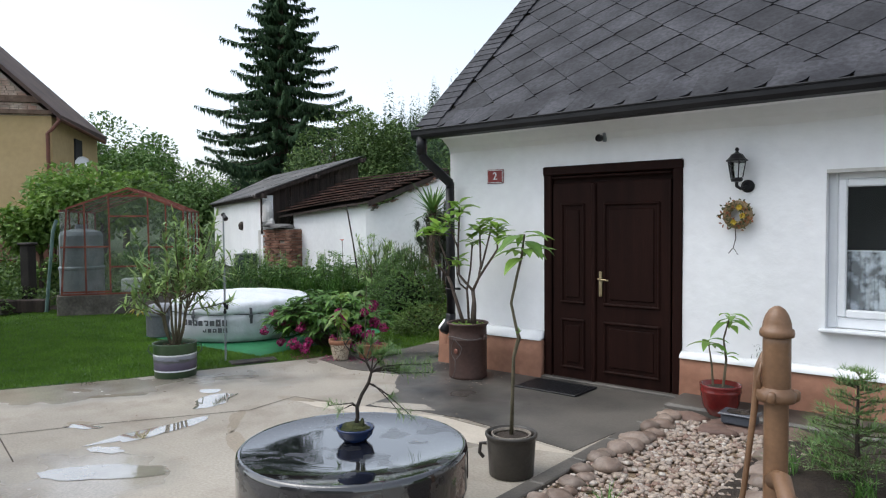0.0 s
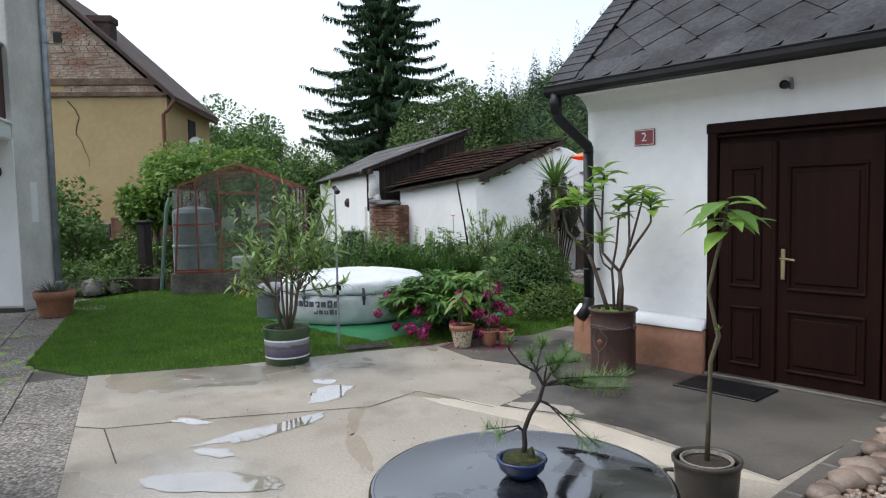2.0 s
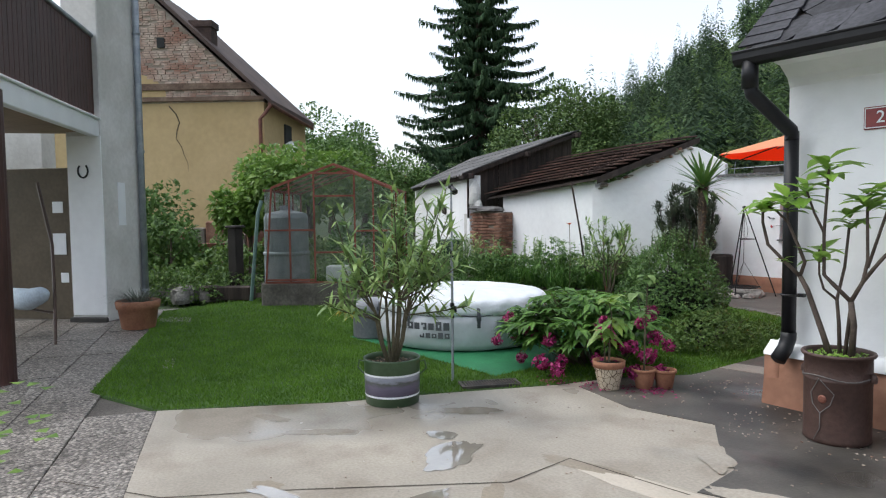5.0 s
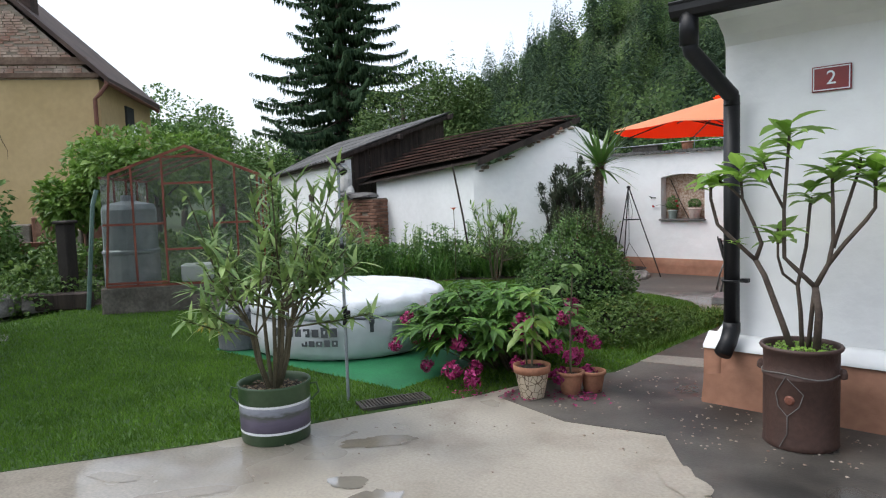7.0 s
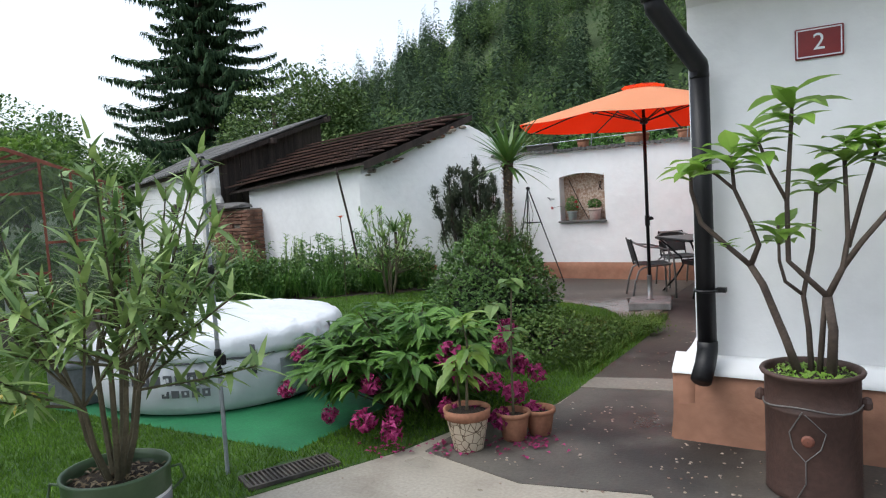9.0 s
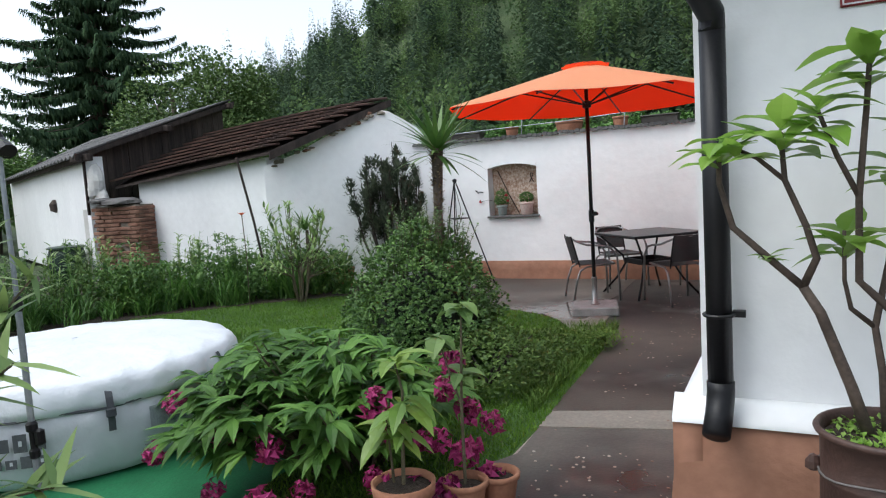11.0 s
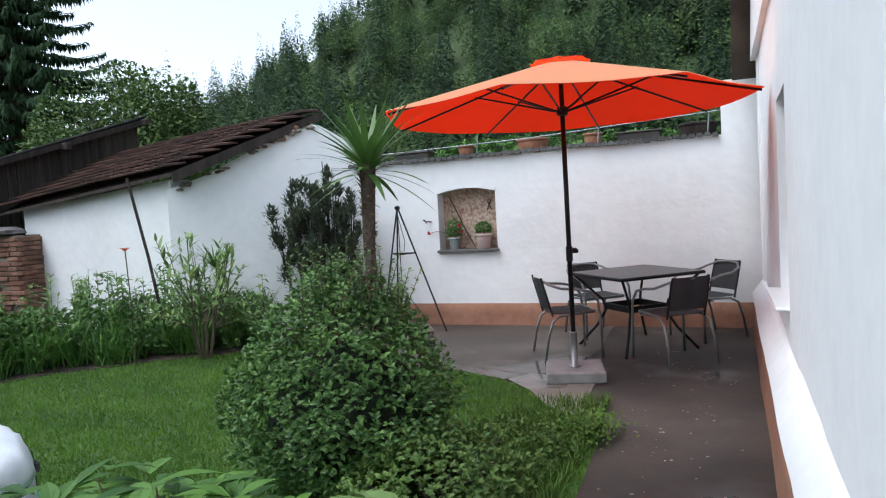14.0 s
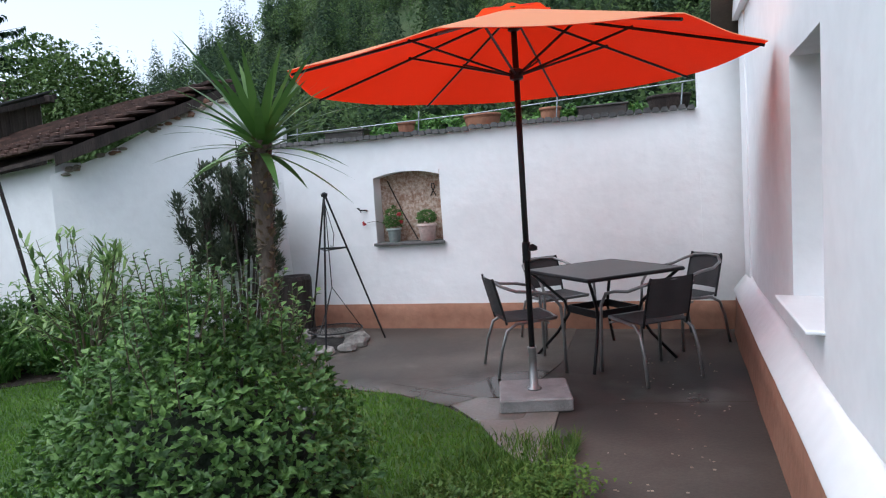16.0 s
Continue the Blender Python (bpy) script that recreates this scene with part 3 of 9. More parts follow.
# double door
door = hp("door", Shape().box(((DX0 + DX1) / 2, HY + 0.06, DZ / 2 + 0.01), (DX1 - DX0 - 0.02, 0.05, DZ - 0.03)), DOOR_WOOD, "dark brown double-leaf panelled wooden door, closed")
fr = Shape()
fr.box((DX0 + 0.045, HY + 0.042, DZ / 2), (0.09, 0.12, DZ), bev=0.010).box((DX1 - 0.045, HY + 0.042, DZ / 2), (0.09, 0.12, DZ), bev=0.010).box(((DX0 + DX1) / 2, HY + 0.038, DZ - 0.045), (DX1 - DX0 + 0.015, 0.125, 0.09), bev=0.010).box(((DX0 + DX1) / 2, HY + 0.0, DZ - 0.115), (DX1 - DX0 - 0.2, 0.05, 0.025), bev=0.008)
hp("door_frame", fr, DOOR_WOOD, parent=door)
SPLIT = DX0 + 0.57
for x0, x1 in ((DX0 + 0.105, SPLIT - 0.004), (SPLIT + 0.004, DX1 - 0.105)):
    leafm = Shape().box(((x0 + x1) / 2, HY + 0.015, 1.005), (x1 - x0, 0.045, 1.98), bev=0.006)
    lf = hp("door_leaf", leafm, DOOR_WOOD, parent=door)
    w = x1 - x0
    for z0, z1 in ((0.14, 0.62), (0.80, 1.78)):
        pan = Shape()
        xa, xb = x0 + 0.11, x1 - 0.11
        for zz in (z0, z1):
            pan.box(((xa + xb) / 2, HY - 0.014, zz), (xb - xa + 0.03, 0.03, 0.028), bev=0.009)
        for xx in (xa, xb):
            pan.box((xx, HY - 0.012, (z0 + z1) / 2), (0.026, 0.022, z1 - z0), bev=0.008)
        pan.box(((xa + xb) / 2, HY - 0.010, (z0 + z1) / 2), (xb - xa - 0.09, 0.018, z1 - z0 - 0.10), bev=0.008)
        hp("door_panel", pan, DOOR_WOOD, parent=door)
hp("strip", Shape().box((SPLIT, HY - 0.018, 1.0), (0.045, 0.028, 1.97), bev=0.01), DOOR_WOOD, parent=door)
BRASS = surface("dull_brass", (0.30, 0.24, 0.14), (0.42, 0.35, 0.22), 8, 60, 0.4, 0.05, metal=0.8, grain=0.2)
hp("handle", Shape().box((SPLIT + 0.075, HY - 0.024, 1.0), (0.035, 0.014, 0.25), bev=0.006).tube([(SPLIT + 0.075, HY - 0.03, 1.05), (SPLIT + 0.075, HY - 0.075, 1.05), (SPLIT + 0.10, HY - 0.08, 1.05), (SPLIT + 0.185, HY - 0.08, 1.04)], 0.009, 8), BRASS, "brass lever handle on a long plate", parent=door)
hp("threshold", Shape().box(((DX0 + DX1) / 2, HY + 0.02, 0.012), (DX1 - DX0, 0.2, 0.035), bev=0.01), CONCRETE_DARK, parent=door)


def house_window(x0, x1, z0, z1):
    """White casement with glass, lace half-curtain and a sheet painted dark as room shade, in world metres."""
    w = hp("window", Shape().box(((x0 + x1) / 2, HY + 0.44, (z0 + z1) / 2), (x1 - x0 + 0.4, 0.02, z1 - z0 + 0.4)), PAINTED_SHADE, "white plastic casement window with lace curtain")
    y = HY + 0.13
    f = Shape()
    for a, t in ((x0 + 0.035, 0.07), (x1 - 0.035, 0.07)):
        f.box((a, y, (z0 + z1) / 2), (t, 0.07, z1 - z0), bev=0.008)
    for a in (z0 + 0.05, z1 - 0.035):
        f.box(((x0 + x1) / 2, y, a), (x1 - x0 - 0.14, 0.07, 0.09), bev=0.008)
    hp("window_frame", f, WHITE_PVC, parent=w)
    xm = (x0 + x1) / 2
    for a, b in ((x0 + 0.072, xm - 0.003), (xm + 0.003, x1 - 0.072)):
        s = Shape()
        for c in (a + 0.03, b - 0.03):
            s.box((c, y - 0.025, (z0 + z1) / 2 + 0.01), (0.06, 0.06, z1 - z0 - 0.17), bev=0.01)
        for c in (z0 + 0.125, z1 - 0.11):
            s.box(((a + b) / 2, y - 0.025, c), (b - a - 0.12, 0.06, 0.06), bev=0.01)
        hp("sash", s, WHITE_PVC, parent=w)
        pane = hp("pane", Shape().box(((a + b) / 2, y - 0.01, (z0 + z1) / 2), (b - a - 0.11, 0.006, z1 - z0 - 0.24)), GLASS, parent=w)
        pane.visible_shadow = False
        cur = Shape()
        n = 40
        for i in range(n + 1):
            x = a + 0.03 + (b - a - 0.06) * i / n
            d = 0.012 * math.sin(i * 1.1) + 0.006 * math.sin(i * 2.7)
            cur.v += [(x, y + 0.05 + d, z0 + 0.1), (x, y + 0.05 + d * 0.5, z0 + 0.62)]
        cur.f = [(2 * i, 2 * i + 2, 2 * i + 3, 2 * i + 1) for i in range(n)]
        hp("curtain", cur, LACE, "white lace half-curtain", parent=w)
        hp("curtain_rod", Shape().tube([(a, y + 0.05, z0 + 0.62), (b, y + 0.05, z0 + 0.62)], 0.007, 6), WHITE_PVC, parent=w)
    hp("sill", Shape().box(((x0 + x1) / 2, HY + 0.02, z0 - 0.012), (x1 - x0 + 0.06, 0.2, 0.03), rx=-5, bev=0.008), WHITE_PVC, "white sheet-metal sill", parent=w)
    hp("reveal", Shape().box(((x0 + x1) / 2, HY + 0.05, z1 - 0.012), (x1 - x0, 0.09, 0.03)), PLASTER_OLD, parent=w)


def lace_material():
    m, n, l, p = nodes_of("white_lace")
    t = n.new("ShaderNodeTexVoronoi")
    t.inputs["Scale"].default_value = 26
    g = n.new("ShaderNodeNewGeometry")
    l.new(g.outputs["Position"], t.inputs["Vector"])
    t2 = noise_node(n, l, 9, 3)
    k = ramp(n, l, t2.outputs[0], 0.42, 0.58, (0.25,) * 3, (0.85,) * 3)
    p.inputs["Base Color"].default_value = (0.75, 0.78, 0.84, 1)
    l.new(k.outputs[0], p.inputs["Alpha"])
    return m


LACE = lace_material()
house_window(WX0, WX1, WZ0, WZ1)
# The sheet behind the side window is painted dark as room shade.
sw = hp("window", Shape().box((HX + 0.40, (SWY0 + SWY1) / 2, (SWZ0 + SWZ1) / 2), (0.02, SWY1 - SWY0 + 0.3, SWZ1 - SWZ0 + 0.3)), PAINTED_SHADE, "white side window in a deep reveal")
f = Shape()
for y in (SWY0 + 0.035, SWY1 - 0.035):
    f.box((HX + 0.25, y, (SWZ0 + SWZ1) / 2), (0.07, 0.07, SWZ1 - SWZ0), bev=0.008)
for z in (SWZ0 + 0.035, SWZ1 - 0.035):
    f.box((HX + 0.25, (SWY0 + SWY1) / 2, z), (0.07, SWY1 - SWY0 - 0.14, 0.07), bev=0.008)
hp("window_frame", f, WHITE_PVC, parent=sw)
hp("pane", Shape().box((HX + 0.25, (SWY0 + SWY1) / 2, (SWZ0 + SWZ1) / 2), (0.006, SWY1 - SWY0 - 0.13, SWZ1 - SWZ0 - 0.13)), GLASS, parent=sw).visible_shadow = False
hp("sill", Shape().box((HX + 0.08, (SWY0 + SWY1) / 2, SWZ0 + 0.006), (0.26, SWY1 - SWY0 + 0.02, 0.02), ry=3, bev=0.006), WHITE_PVC, parent=sw)

# ---- the yard wall with the niche ----
FY = 12.5
NX0, NX1, NZ0, NZ1 = -8.54, -7.79, 0.92, 1.69
yard_wall = thing("wall_north", (0, FY, 0), "white limewashed yard wall with a niche and tile coping", "wall", kind="structure")


def wp(name, shape, material, label="", parent=None, smooth=False):
    shape.v = [(x, y - FY, z) for x, y, z in shape.v]
    return part(name, shape, material, parent or yard_wall, label, smooth)


wp("wall_face", wall_with_holes(-9.75, -5.25, 0, 2.06, [(NX0, NX1, NZ0, NZ1)], FY, FY + 0.4, wob=0.02, seed=17), PLASTER)
wp("wall_face", wall_with_holes(-5.25, -4.5, 0, 2.62, [], FY - 0.01, FY + 0.4, wob=0.01, seed=19), PLASTER, "taller white wall end")
wp("niche_back", Shape().box(((NX0 + NX1) / 2, FY + 0.21, (NZ0 + NZ1) / 2), (NX1 - NX0 + 0.02, 0.03, NZ1 - NZ0 + 0.02)), surface("pink_pebble_render", (0.42, 0.25, 0.17), (0.80, 0.66, 0.54), 34, 120, 0.85, 0.9, grain=0.4, depth=0.01), "niche back of pinkish pebble render")
arch = Shape()
n = 10
for y in (FY - 0.004, FY + 0.2):
    for i in range(n + 1):
        x = NX0 + (NX1 - NX0) * i / n
        arch.v += [(x, y, NZ1 + 0.012), (x, y, NZ1 - 0.055 * ((2 * i / n - 1) ** 2))]
k = 2 * (n + 1)
for i in range(n):
    arch.f += [(2 * i + 1, 2 * i + 3, 2 * i + 2, 2 * i), (2 * i + 1, 2 * i + 1 + k, 2 * i + 3 + k, 2 * i + 3)]
wp("niche_arch", arch, PLASTER)
wp("niche_sill", Shape().box(((NX0 + NX1) / 2, FY + 0.07, NZ0 + 0.005), (NX1 - NX0 + 0.04, 0.26, 0.03), bev=0.006), GREY_ROOF, "grey stone niche sill")
pl, le = plinth_run((-4.9, FY), (-9.75, FY), (0, -1), 0.27, 0.02, 0.02)
wp("plinth", pl, PLINTH, "terracotta-painted plinth", smooth=True)
rnd = random.Random(5)
cap = Shape()
for i in range(58):
    x = -9.7 + i * 0.077
    z = 2.075 + 0.008 * rnd.uniform(-1, 1)
    cap.add([(x + a, y, z + b) for y in (FY - 0.07, FY + 0.45) for a, b in ((-0.036, -0.012), (-0.02, 0.018), (0.02, 0.018), (0.036, -0.012), (0.03, -0.024), (-0.03, -0.024))],
            [(0, 1, 7, 6), (1, 2, 8, 7), (2, 3, 9, 8), (3, 4, 10, 9), (4, 5, 11, 10), (5, 0, 6, 11), (5, 4, 3, 2, 1, 0), (6, 7, 8, 9, 10, 11)])
wp("coping", cap, GREY_ROOF, "row of grey cover tiles along the wall top")

# ---- the sheds ----
A0, A1 = Vector((-11.78, 11.38)), Vector((-9.6, 12.52))
shed = thing("shed", (A0.x, A0.y, 0), "white plastered shed with a sagging brown clay-tile roof", "shed")


def sp(name, shape, material, label="", parent=None, smooth=False):
    shape.v = [(x - A0.x, y - A0.y, z) for x, y, z in shape.v]
    return part(name, shape, material, parent or shed, label, smooth)


def prism(pts, push):
    """A wall from an outline of 3D points, pushed back by a vector."""
    n = len(pts)
    push = Vector(push)
    s = Shape()
    s.v = [tuple(p) for p in pts] + [tuple(Vector(p) + push) for p in pts]
    s.f = [tuple(range(n)), tuple(range(2 * n - 1, n - 1, -1))] + [(i, i + n, (i + 1) % n + n, (i + 1) % n) for i in range(n)]
    return s


def along(p, q, k):
    return Vector(p).lerp(Vector(q), k)


rake = [(0, 1.9), (0.2, 2.06), (0.4, 2.3), (0.58, 2.5), (0.72, 2.66), (0.80, 2.62), (0.88, 2.5), (1.0, 2.3)]
sp("wall", prism([(A0.x, A0.y, 0), (A1.x, A1.y, 0)] + [(*A0.lerp(A1, k), z) for k, z in rake[::-1]], (-0.12, 0.28, 0)), PLASTER, "white gable wall with crumbling top edge")
B1 = Vector((-15.6, 12.25))
sp("wall", prism([(B1.x, B1.y, 0), (A0.x - 0.02, A0.y + 0.09, 0), (A0.x - 0.02, A0.y + 0.09, 2.04), (B1.x, B1.y, 1.84)], (0.06, 0.3, 0)), PLASTER)
# roof laths of tiles: rows run along the eave
E0, E1 = Vector((-11.55, 11.24, 2.13)), Vector((-16.2, 12.2, 1.83))
P0, P1 = Vector((-10.05, 12.36, 2.82)), Vector((-16.45, 15.3, 2.97))
sp("roof_deck", prism([E0 - Vector((0, 0, 0.07)), E1 - Vector((0, 0, 0.07)), P1 - Vector((0, 0, 0.07)), P0 - Vector((0, 0, 0.07))], (0, 0, 0.04)), OLD_WOOD)
sp("bargeboard", prism([E0 + Vector((0.05, -0.03, -0.02)), P0 + Vector((0.05, -0.03, -0.02)), P0 + Vector((0.05, -0.03, -0.12)), E0 + Vector((0.05, -0.03, -0.15))], (-0.04, 0.03, 0)), OLD_WOOD, "weathered dark bargeboard")
ROWS_T, COLS_T = 9, 24


def tile_shape():
    """A flat tile whose lower edge rides clear of the course below, leaving a dark gap."""
    s = Shape()
    for y in (0, 1):
        z = 0.088 * (1 - y)
        s.v += [(-0.49, y, z), (-0.44, y, z + 0.010), (0.44, y, z + 0.010), (0.49, y, z), (0.49, y, z - 0.022), (-0.49, y, z - 0.022)]
    s.f = [(i, (i + 1) % 6, (i + 1) % 6 + 6, i + 6) for i in range(6)] + [(5, 4, 3, 2, 1, 0), (6, 7, 8, 9, 10, 11)]
    return s


tile_mesh = tile_shape().mesh("roof_tile", ROOF_TILE)
rnd = random.Random(8)
for r in range(ROWS_T):
    for c in range(COLS_T):
        a = E0.lerp(E1, (c + 0.5) / COLS_T)
        b = P0.lerp(P1, (c + 0.5) / COLS_T)
        p = a.lerp(b, r / ROWS_T - 0.01)
        q = a.lerp(b, (r + 1.12) / ROWS_T)
        d = q - p
        e = (E0.lerp(P0, r / ROWS_T) - E1.lerp(P1, r / ROWS_T)) / COLS_T
        up = e.cross(d).normalized()
        up = up if up.z > 0 else -up
        lift = 0.02 * noise.noise((c * 0.12, 0.5, 2)) + 0.003 * rnd.uniform(-1, 1)
        m = Matrix((e.to_4d(), d.to_4d(), up.to_4d(), (0, 0, 0, 1))).transposed()
        m[3][0] = m[3][1] = m[3][2] = 0
        m.translation = p + up * (0.02 + lift) - Vector((A0.x, A0.y, 0))
        t = new("roof_tile", tile_mesh)
        t.parent = shed
        t.matrix_basis = m @ pose(0, 0, 0, 0, 0, rnd.uniform(-0.5, 0.5))

rnd = random.Random(37)
for i in range(30):
    k = 0.06 + 0.72 * rnd.random()
    z = next(z0 + (z1 - z0) * (k - k0) / (k1 - k0) for (k0, z0), (k1, z1) in zip(rake, rake[1:]) if k0 <= k <= k1)
    q = A0.lerp(A1, k)
    w = rnd.uniform(0.03, 0.085)
    sp("broken_brick", Shape().rock((q.x + 0.012, q.y - 0.012, z - rnd.uniform(-0.01, 0.06)), (w, 0.035, w * rnd.uniform(0.3, 0.6)), 40 + i, 7, 5, 0.8), MORTAR if i % 3 else BRICK)

# brick pier between the sheds
pier = thing("brick_pier", (-15.68, 11.86, 0), "crumbling brick pier with patches of plaster", "pier")
part("core", Shape().box((0, 0.1, 0.72), (1.06, 0.4, 1.44)), MORTAR, pier)
brick = Shape().box((0, 0, 0), (0.235, 0.06, 0.062), bev=0.008).mesh("brick", BRICK)
rnd = random.Random(4)
for r in range(19):
    for c in range(5):
        if rnd.random() < 0.1:
            continue
        o = new("brick", brick)
        o.parent = pier
        o.matrix_basis = pose(-0.47 + c * 0.235 + (0.06 if r % 2 else -0.02) + rnd.uniform(-0.01, 0.01), -0.115 + rnd.uniform(-0.02, 0.012), 0.05 + r * 0.074, rnd.uniform(-3, 3), 0, rnd.uniform(-4, 4))
for r in range(19):
    for y in (0.0, 0.21):
        o = new("brick", brick)
        o.parent = pier
        o.matrix_basis = pose(0.535 + rnd.uniform(-0.012, 0.012), y + (0.05 if r % 2 else -0.02), 0.05 + r * 0.074, 0, rnd.uniform(-3, 3), 90 + rnd.uniform(-4, 4))
part("cap", Shape().rock((0, 0, 1.5), (0.52, 0.3, 0.09), 3, 10).rock((-0.36, -0.06, 1.53), (0.3, 0.24, 0.07), 5), GREY_ROOF, pier, "broken grey stone cap")
part("plaster_patch", Shape().rock((-0.60, 0.0, 1.85), (0.20, 0.13, 0.40), 7, 12, 9).rock((-0.50, 0.02, 1.60), (0.16, 0.10, 0.22), 8, 12, 8), PLASTER_OLD, pier, "flaking white plaster lump")

# grey-roofed barn behind: its eave runs away from the pier, its plank gable faces the patio
BF, BT = Vector((-16.3, 11.6, 2.45)), Vector((-16.5, 15.9, 3.79))   # verge: foot and top
EAVE_RUN, RIDGE_RUN = Vector((-0.905, 0.426, 0.0)) * 11, Vector((-0.935, 0.355, 0.0)) * 11
barn = thing("barn", (BF.x, BF.y, 0), "old white barn with grey fibre-cement roof and plank gable", "shed")


def bp(name, shape, material, label="", parent=None):
    shape.v = [(x - BF.x, y - BF.y, z) for x, y, z in shape.v]
    return part(name, shape, material, parent or barn, label)


W0 = Vector((-16.5, 11.86, 0))
W1 = W0 + EAVE_RUN
bp("wall", prism([W1, W0, W0 + Vector((0, 0, 2.40)), W1 + Vector((0, 0, 2.40))], (0.12, 0.28, 0)), PLASTER, "whitewashed barn wall")
bp("wall", prism([(-16.62, 12.0, 0), (-16.7, 15.8, 0), (-16.7, 15.8, 1.4), (-16.62, 12.0, 1.4)], (-0.3, 0, 0)), PLASTER_OLD)
rnd = random.Random(29)
for i in range(22):
    k0, k1 = 0.05 + 0.93 * i / 22, 0.05 + 0.93 * (i + 0.94) / 22
    a0, a1 = BF.lerp(BT, k0), BF.lerp(BT, k1)
    o = -0.2 + rnd.uniform(-0.012, 0.012)
    z0 = 1.3 + rnd.uniform(-0.03, 0.03)
    bp("plank", prism([(a0.x + o, a0.y, z0), (a1.x + o, a1.y, z0), (a1.x + o, a1.y, a1.z - 0.05), (a0.x + o, a0.y, a0.z - 0.05)], (-0.03, 0, 0)), OLD_WOOD)
for k in (0.0, 0.5, 1.0):
    q = BF.lerp(BT, k * 0.94 + 0.03)
    bp("purlin", Shape().box((q.x - 0.12, q.y, q.z - 0.12), (0.5, 0.13, 0.13), bev=0.012), OLD_WOOD)
ro = Shape()
n = 110
for i in range(n + 1):
    k = i / n
    a, b = BF + EAVE_RUN * k, BT + RIDGE_RUN * k
    h = 0.028 * math.cos(i * math.pi / 2 * 1.0 + 0.3)
    d = (b - a).normalized()
    for z in (0.0, -0.025):
        ro.v += [tuple(a - d * 0.12 + Vector((0, 0, h + z))), tuple(b + Vector((0, 0, h + z)))]
for i in range(n):
    ro.f += [(4 * i, 4 * i + 1, 4 * i + 5, 4 * i + 4), (4 * i + 2, 4 * i + 6, 4 * i + 7, 4 * i + 3), (4 * i, 4 * i + 4, 4 * i + 6, 4 * i + 2)]
ro.f += [(0, 2, 3, 1)]
bp("roof", ro, GREY_ROOF, "grey corrugated fibre-cement roof sheets")
bp("wall", prism([BT + Vector((-0.3, -0.25, -3.79)), BT + RIDGE_RUN + Vector((0, -0.25, -3.79)), BT + RIDGE_RUN + Vector((0, -0.25, -0.1)), BT + Vector((-0.3, -0.25, -0.1))], (0.05, 0.2, 0)), PLASTER_OLD)
for k in (0.25, 0.5, 0.75):
    bp("sheet_lap", prism([BF.lerp(BT, k) + Vector((0, 0, 0.034)), BF.lerp(BT, k) + EAVE_RUN.lerp(RIDGE_RUN, k) + Vector((0, 0, 0.034)), BF.lerp(BT, k + 0.012) + EAVE_RUN.lerp(RIDGE_RUN, k) + Vector((0, 0, 0.034)), BF.lerp(BT, k + 0.012) + Vector((0, 0, 0.034))], (0, 0, -0.02)), GREY_ROOF)
bp("verge", prism([BF + Vector((0.01, -0.1, -0.03)), BT + Vector((0.01, 0.1, -0.03)), BT + Vector((0.01, 0.1, -0.13)), BF + Vector((0.01, -0.1, -0.13))], (-0.035, 0, 0)), OLD_WOOD, "weathered verge board")
bp("eaves_board", prism([BF + Vector((0, 0.02, -0.05)), BF + EAVE_RUN + Vector((0, 0.02, -0.05)), BF + EAVE_RUN + Vector((0, 0.02, -0.16)), BF + Vector((0, 0.02, -0.16))], (0.015, 0.03, 0)), OLD_WOOD)
bp("vent", Shape().lathe([(0.02, 0), (0.13, 0.05), (0.14, 0.2), (0.06, 0.3), (0.01, 0.3)], (-19.72, 13.37, 1.36), 10), OLD_WOOD, "small dark arched vent hole")
butt = thing("water_butt", (-17.15, 11.72, 0), "dark green plastic rain barrel by the barn wall", "barrel")
part("body", Shape().lathe([(0.27, 0), (0.29, 0.02), (0.335, 0.3), (0.33, 0.55), (0.30, 0.68)], (0, 0, 0), 22), surface("dark_green_plastic", (0.012, 0.035, 0.022), (0.02, 0.05, 0.032), 4, 40, 0.5, 0.1), butt, smooth=True)
part("lid", Shape().lathe([(0.31, 0.675), (0.34, 0.68), (0.34, 0.71), (0.31, 0.72), (0.02, 0.74)], (0, 0, 0), 22), surface("grey_green_plastic", (0.05, 0.075, 0.06), (0.07, 0.10, 0.08), 4, 40, 0.45, 0.1), butt)

# ---- neighbours and the landscape ----
ochre = thing("ochre_house", (-25.0, 10.0, 0), "tall ochre plastered house with bare brick gable", "house")


def op(name, shape, material, label="", parent=None):
    """Parts of the ochre house: x along the gable to its right end, y back."""
    return part(name, shape, material, parent or ochre, label)


ochre.matrix_basis = pose(-25.25, 9.66, 0, 0, 0, 53)
OW = 8.6
op("wall", Shape().box((-OW / 2, 3.0, 2.65), (OW, 6, 5.3)), OCHRE, "ochre plastered wall with a crack")
op("gable", prism([(-OW, 0, 5.3), (0, 0, 5.3), (-OW / 2 + 0.1, 0, 9.3)], (0, 6, 0)), surface("weathered_brick_gable", (0.30, 0.24, 0.19), (0.48, 0.41, 0.34), 1.1, 25, 0.9, 0.5, grain=0.35, stretch=(0.6, 0.6, 3), depth=0.03), "bare weathered brick gable")
bw, bh = 0.27, 0.08
stuff = Shape()
rnd = random.Random(12)
r = 0
z = 5.36
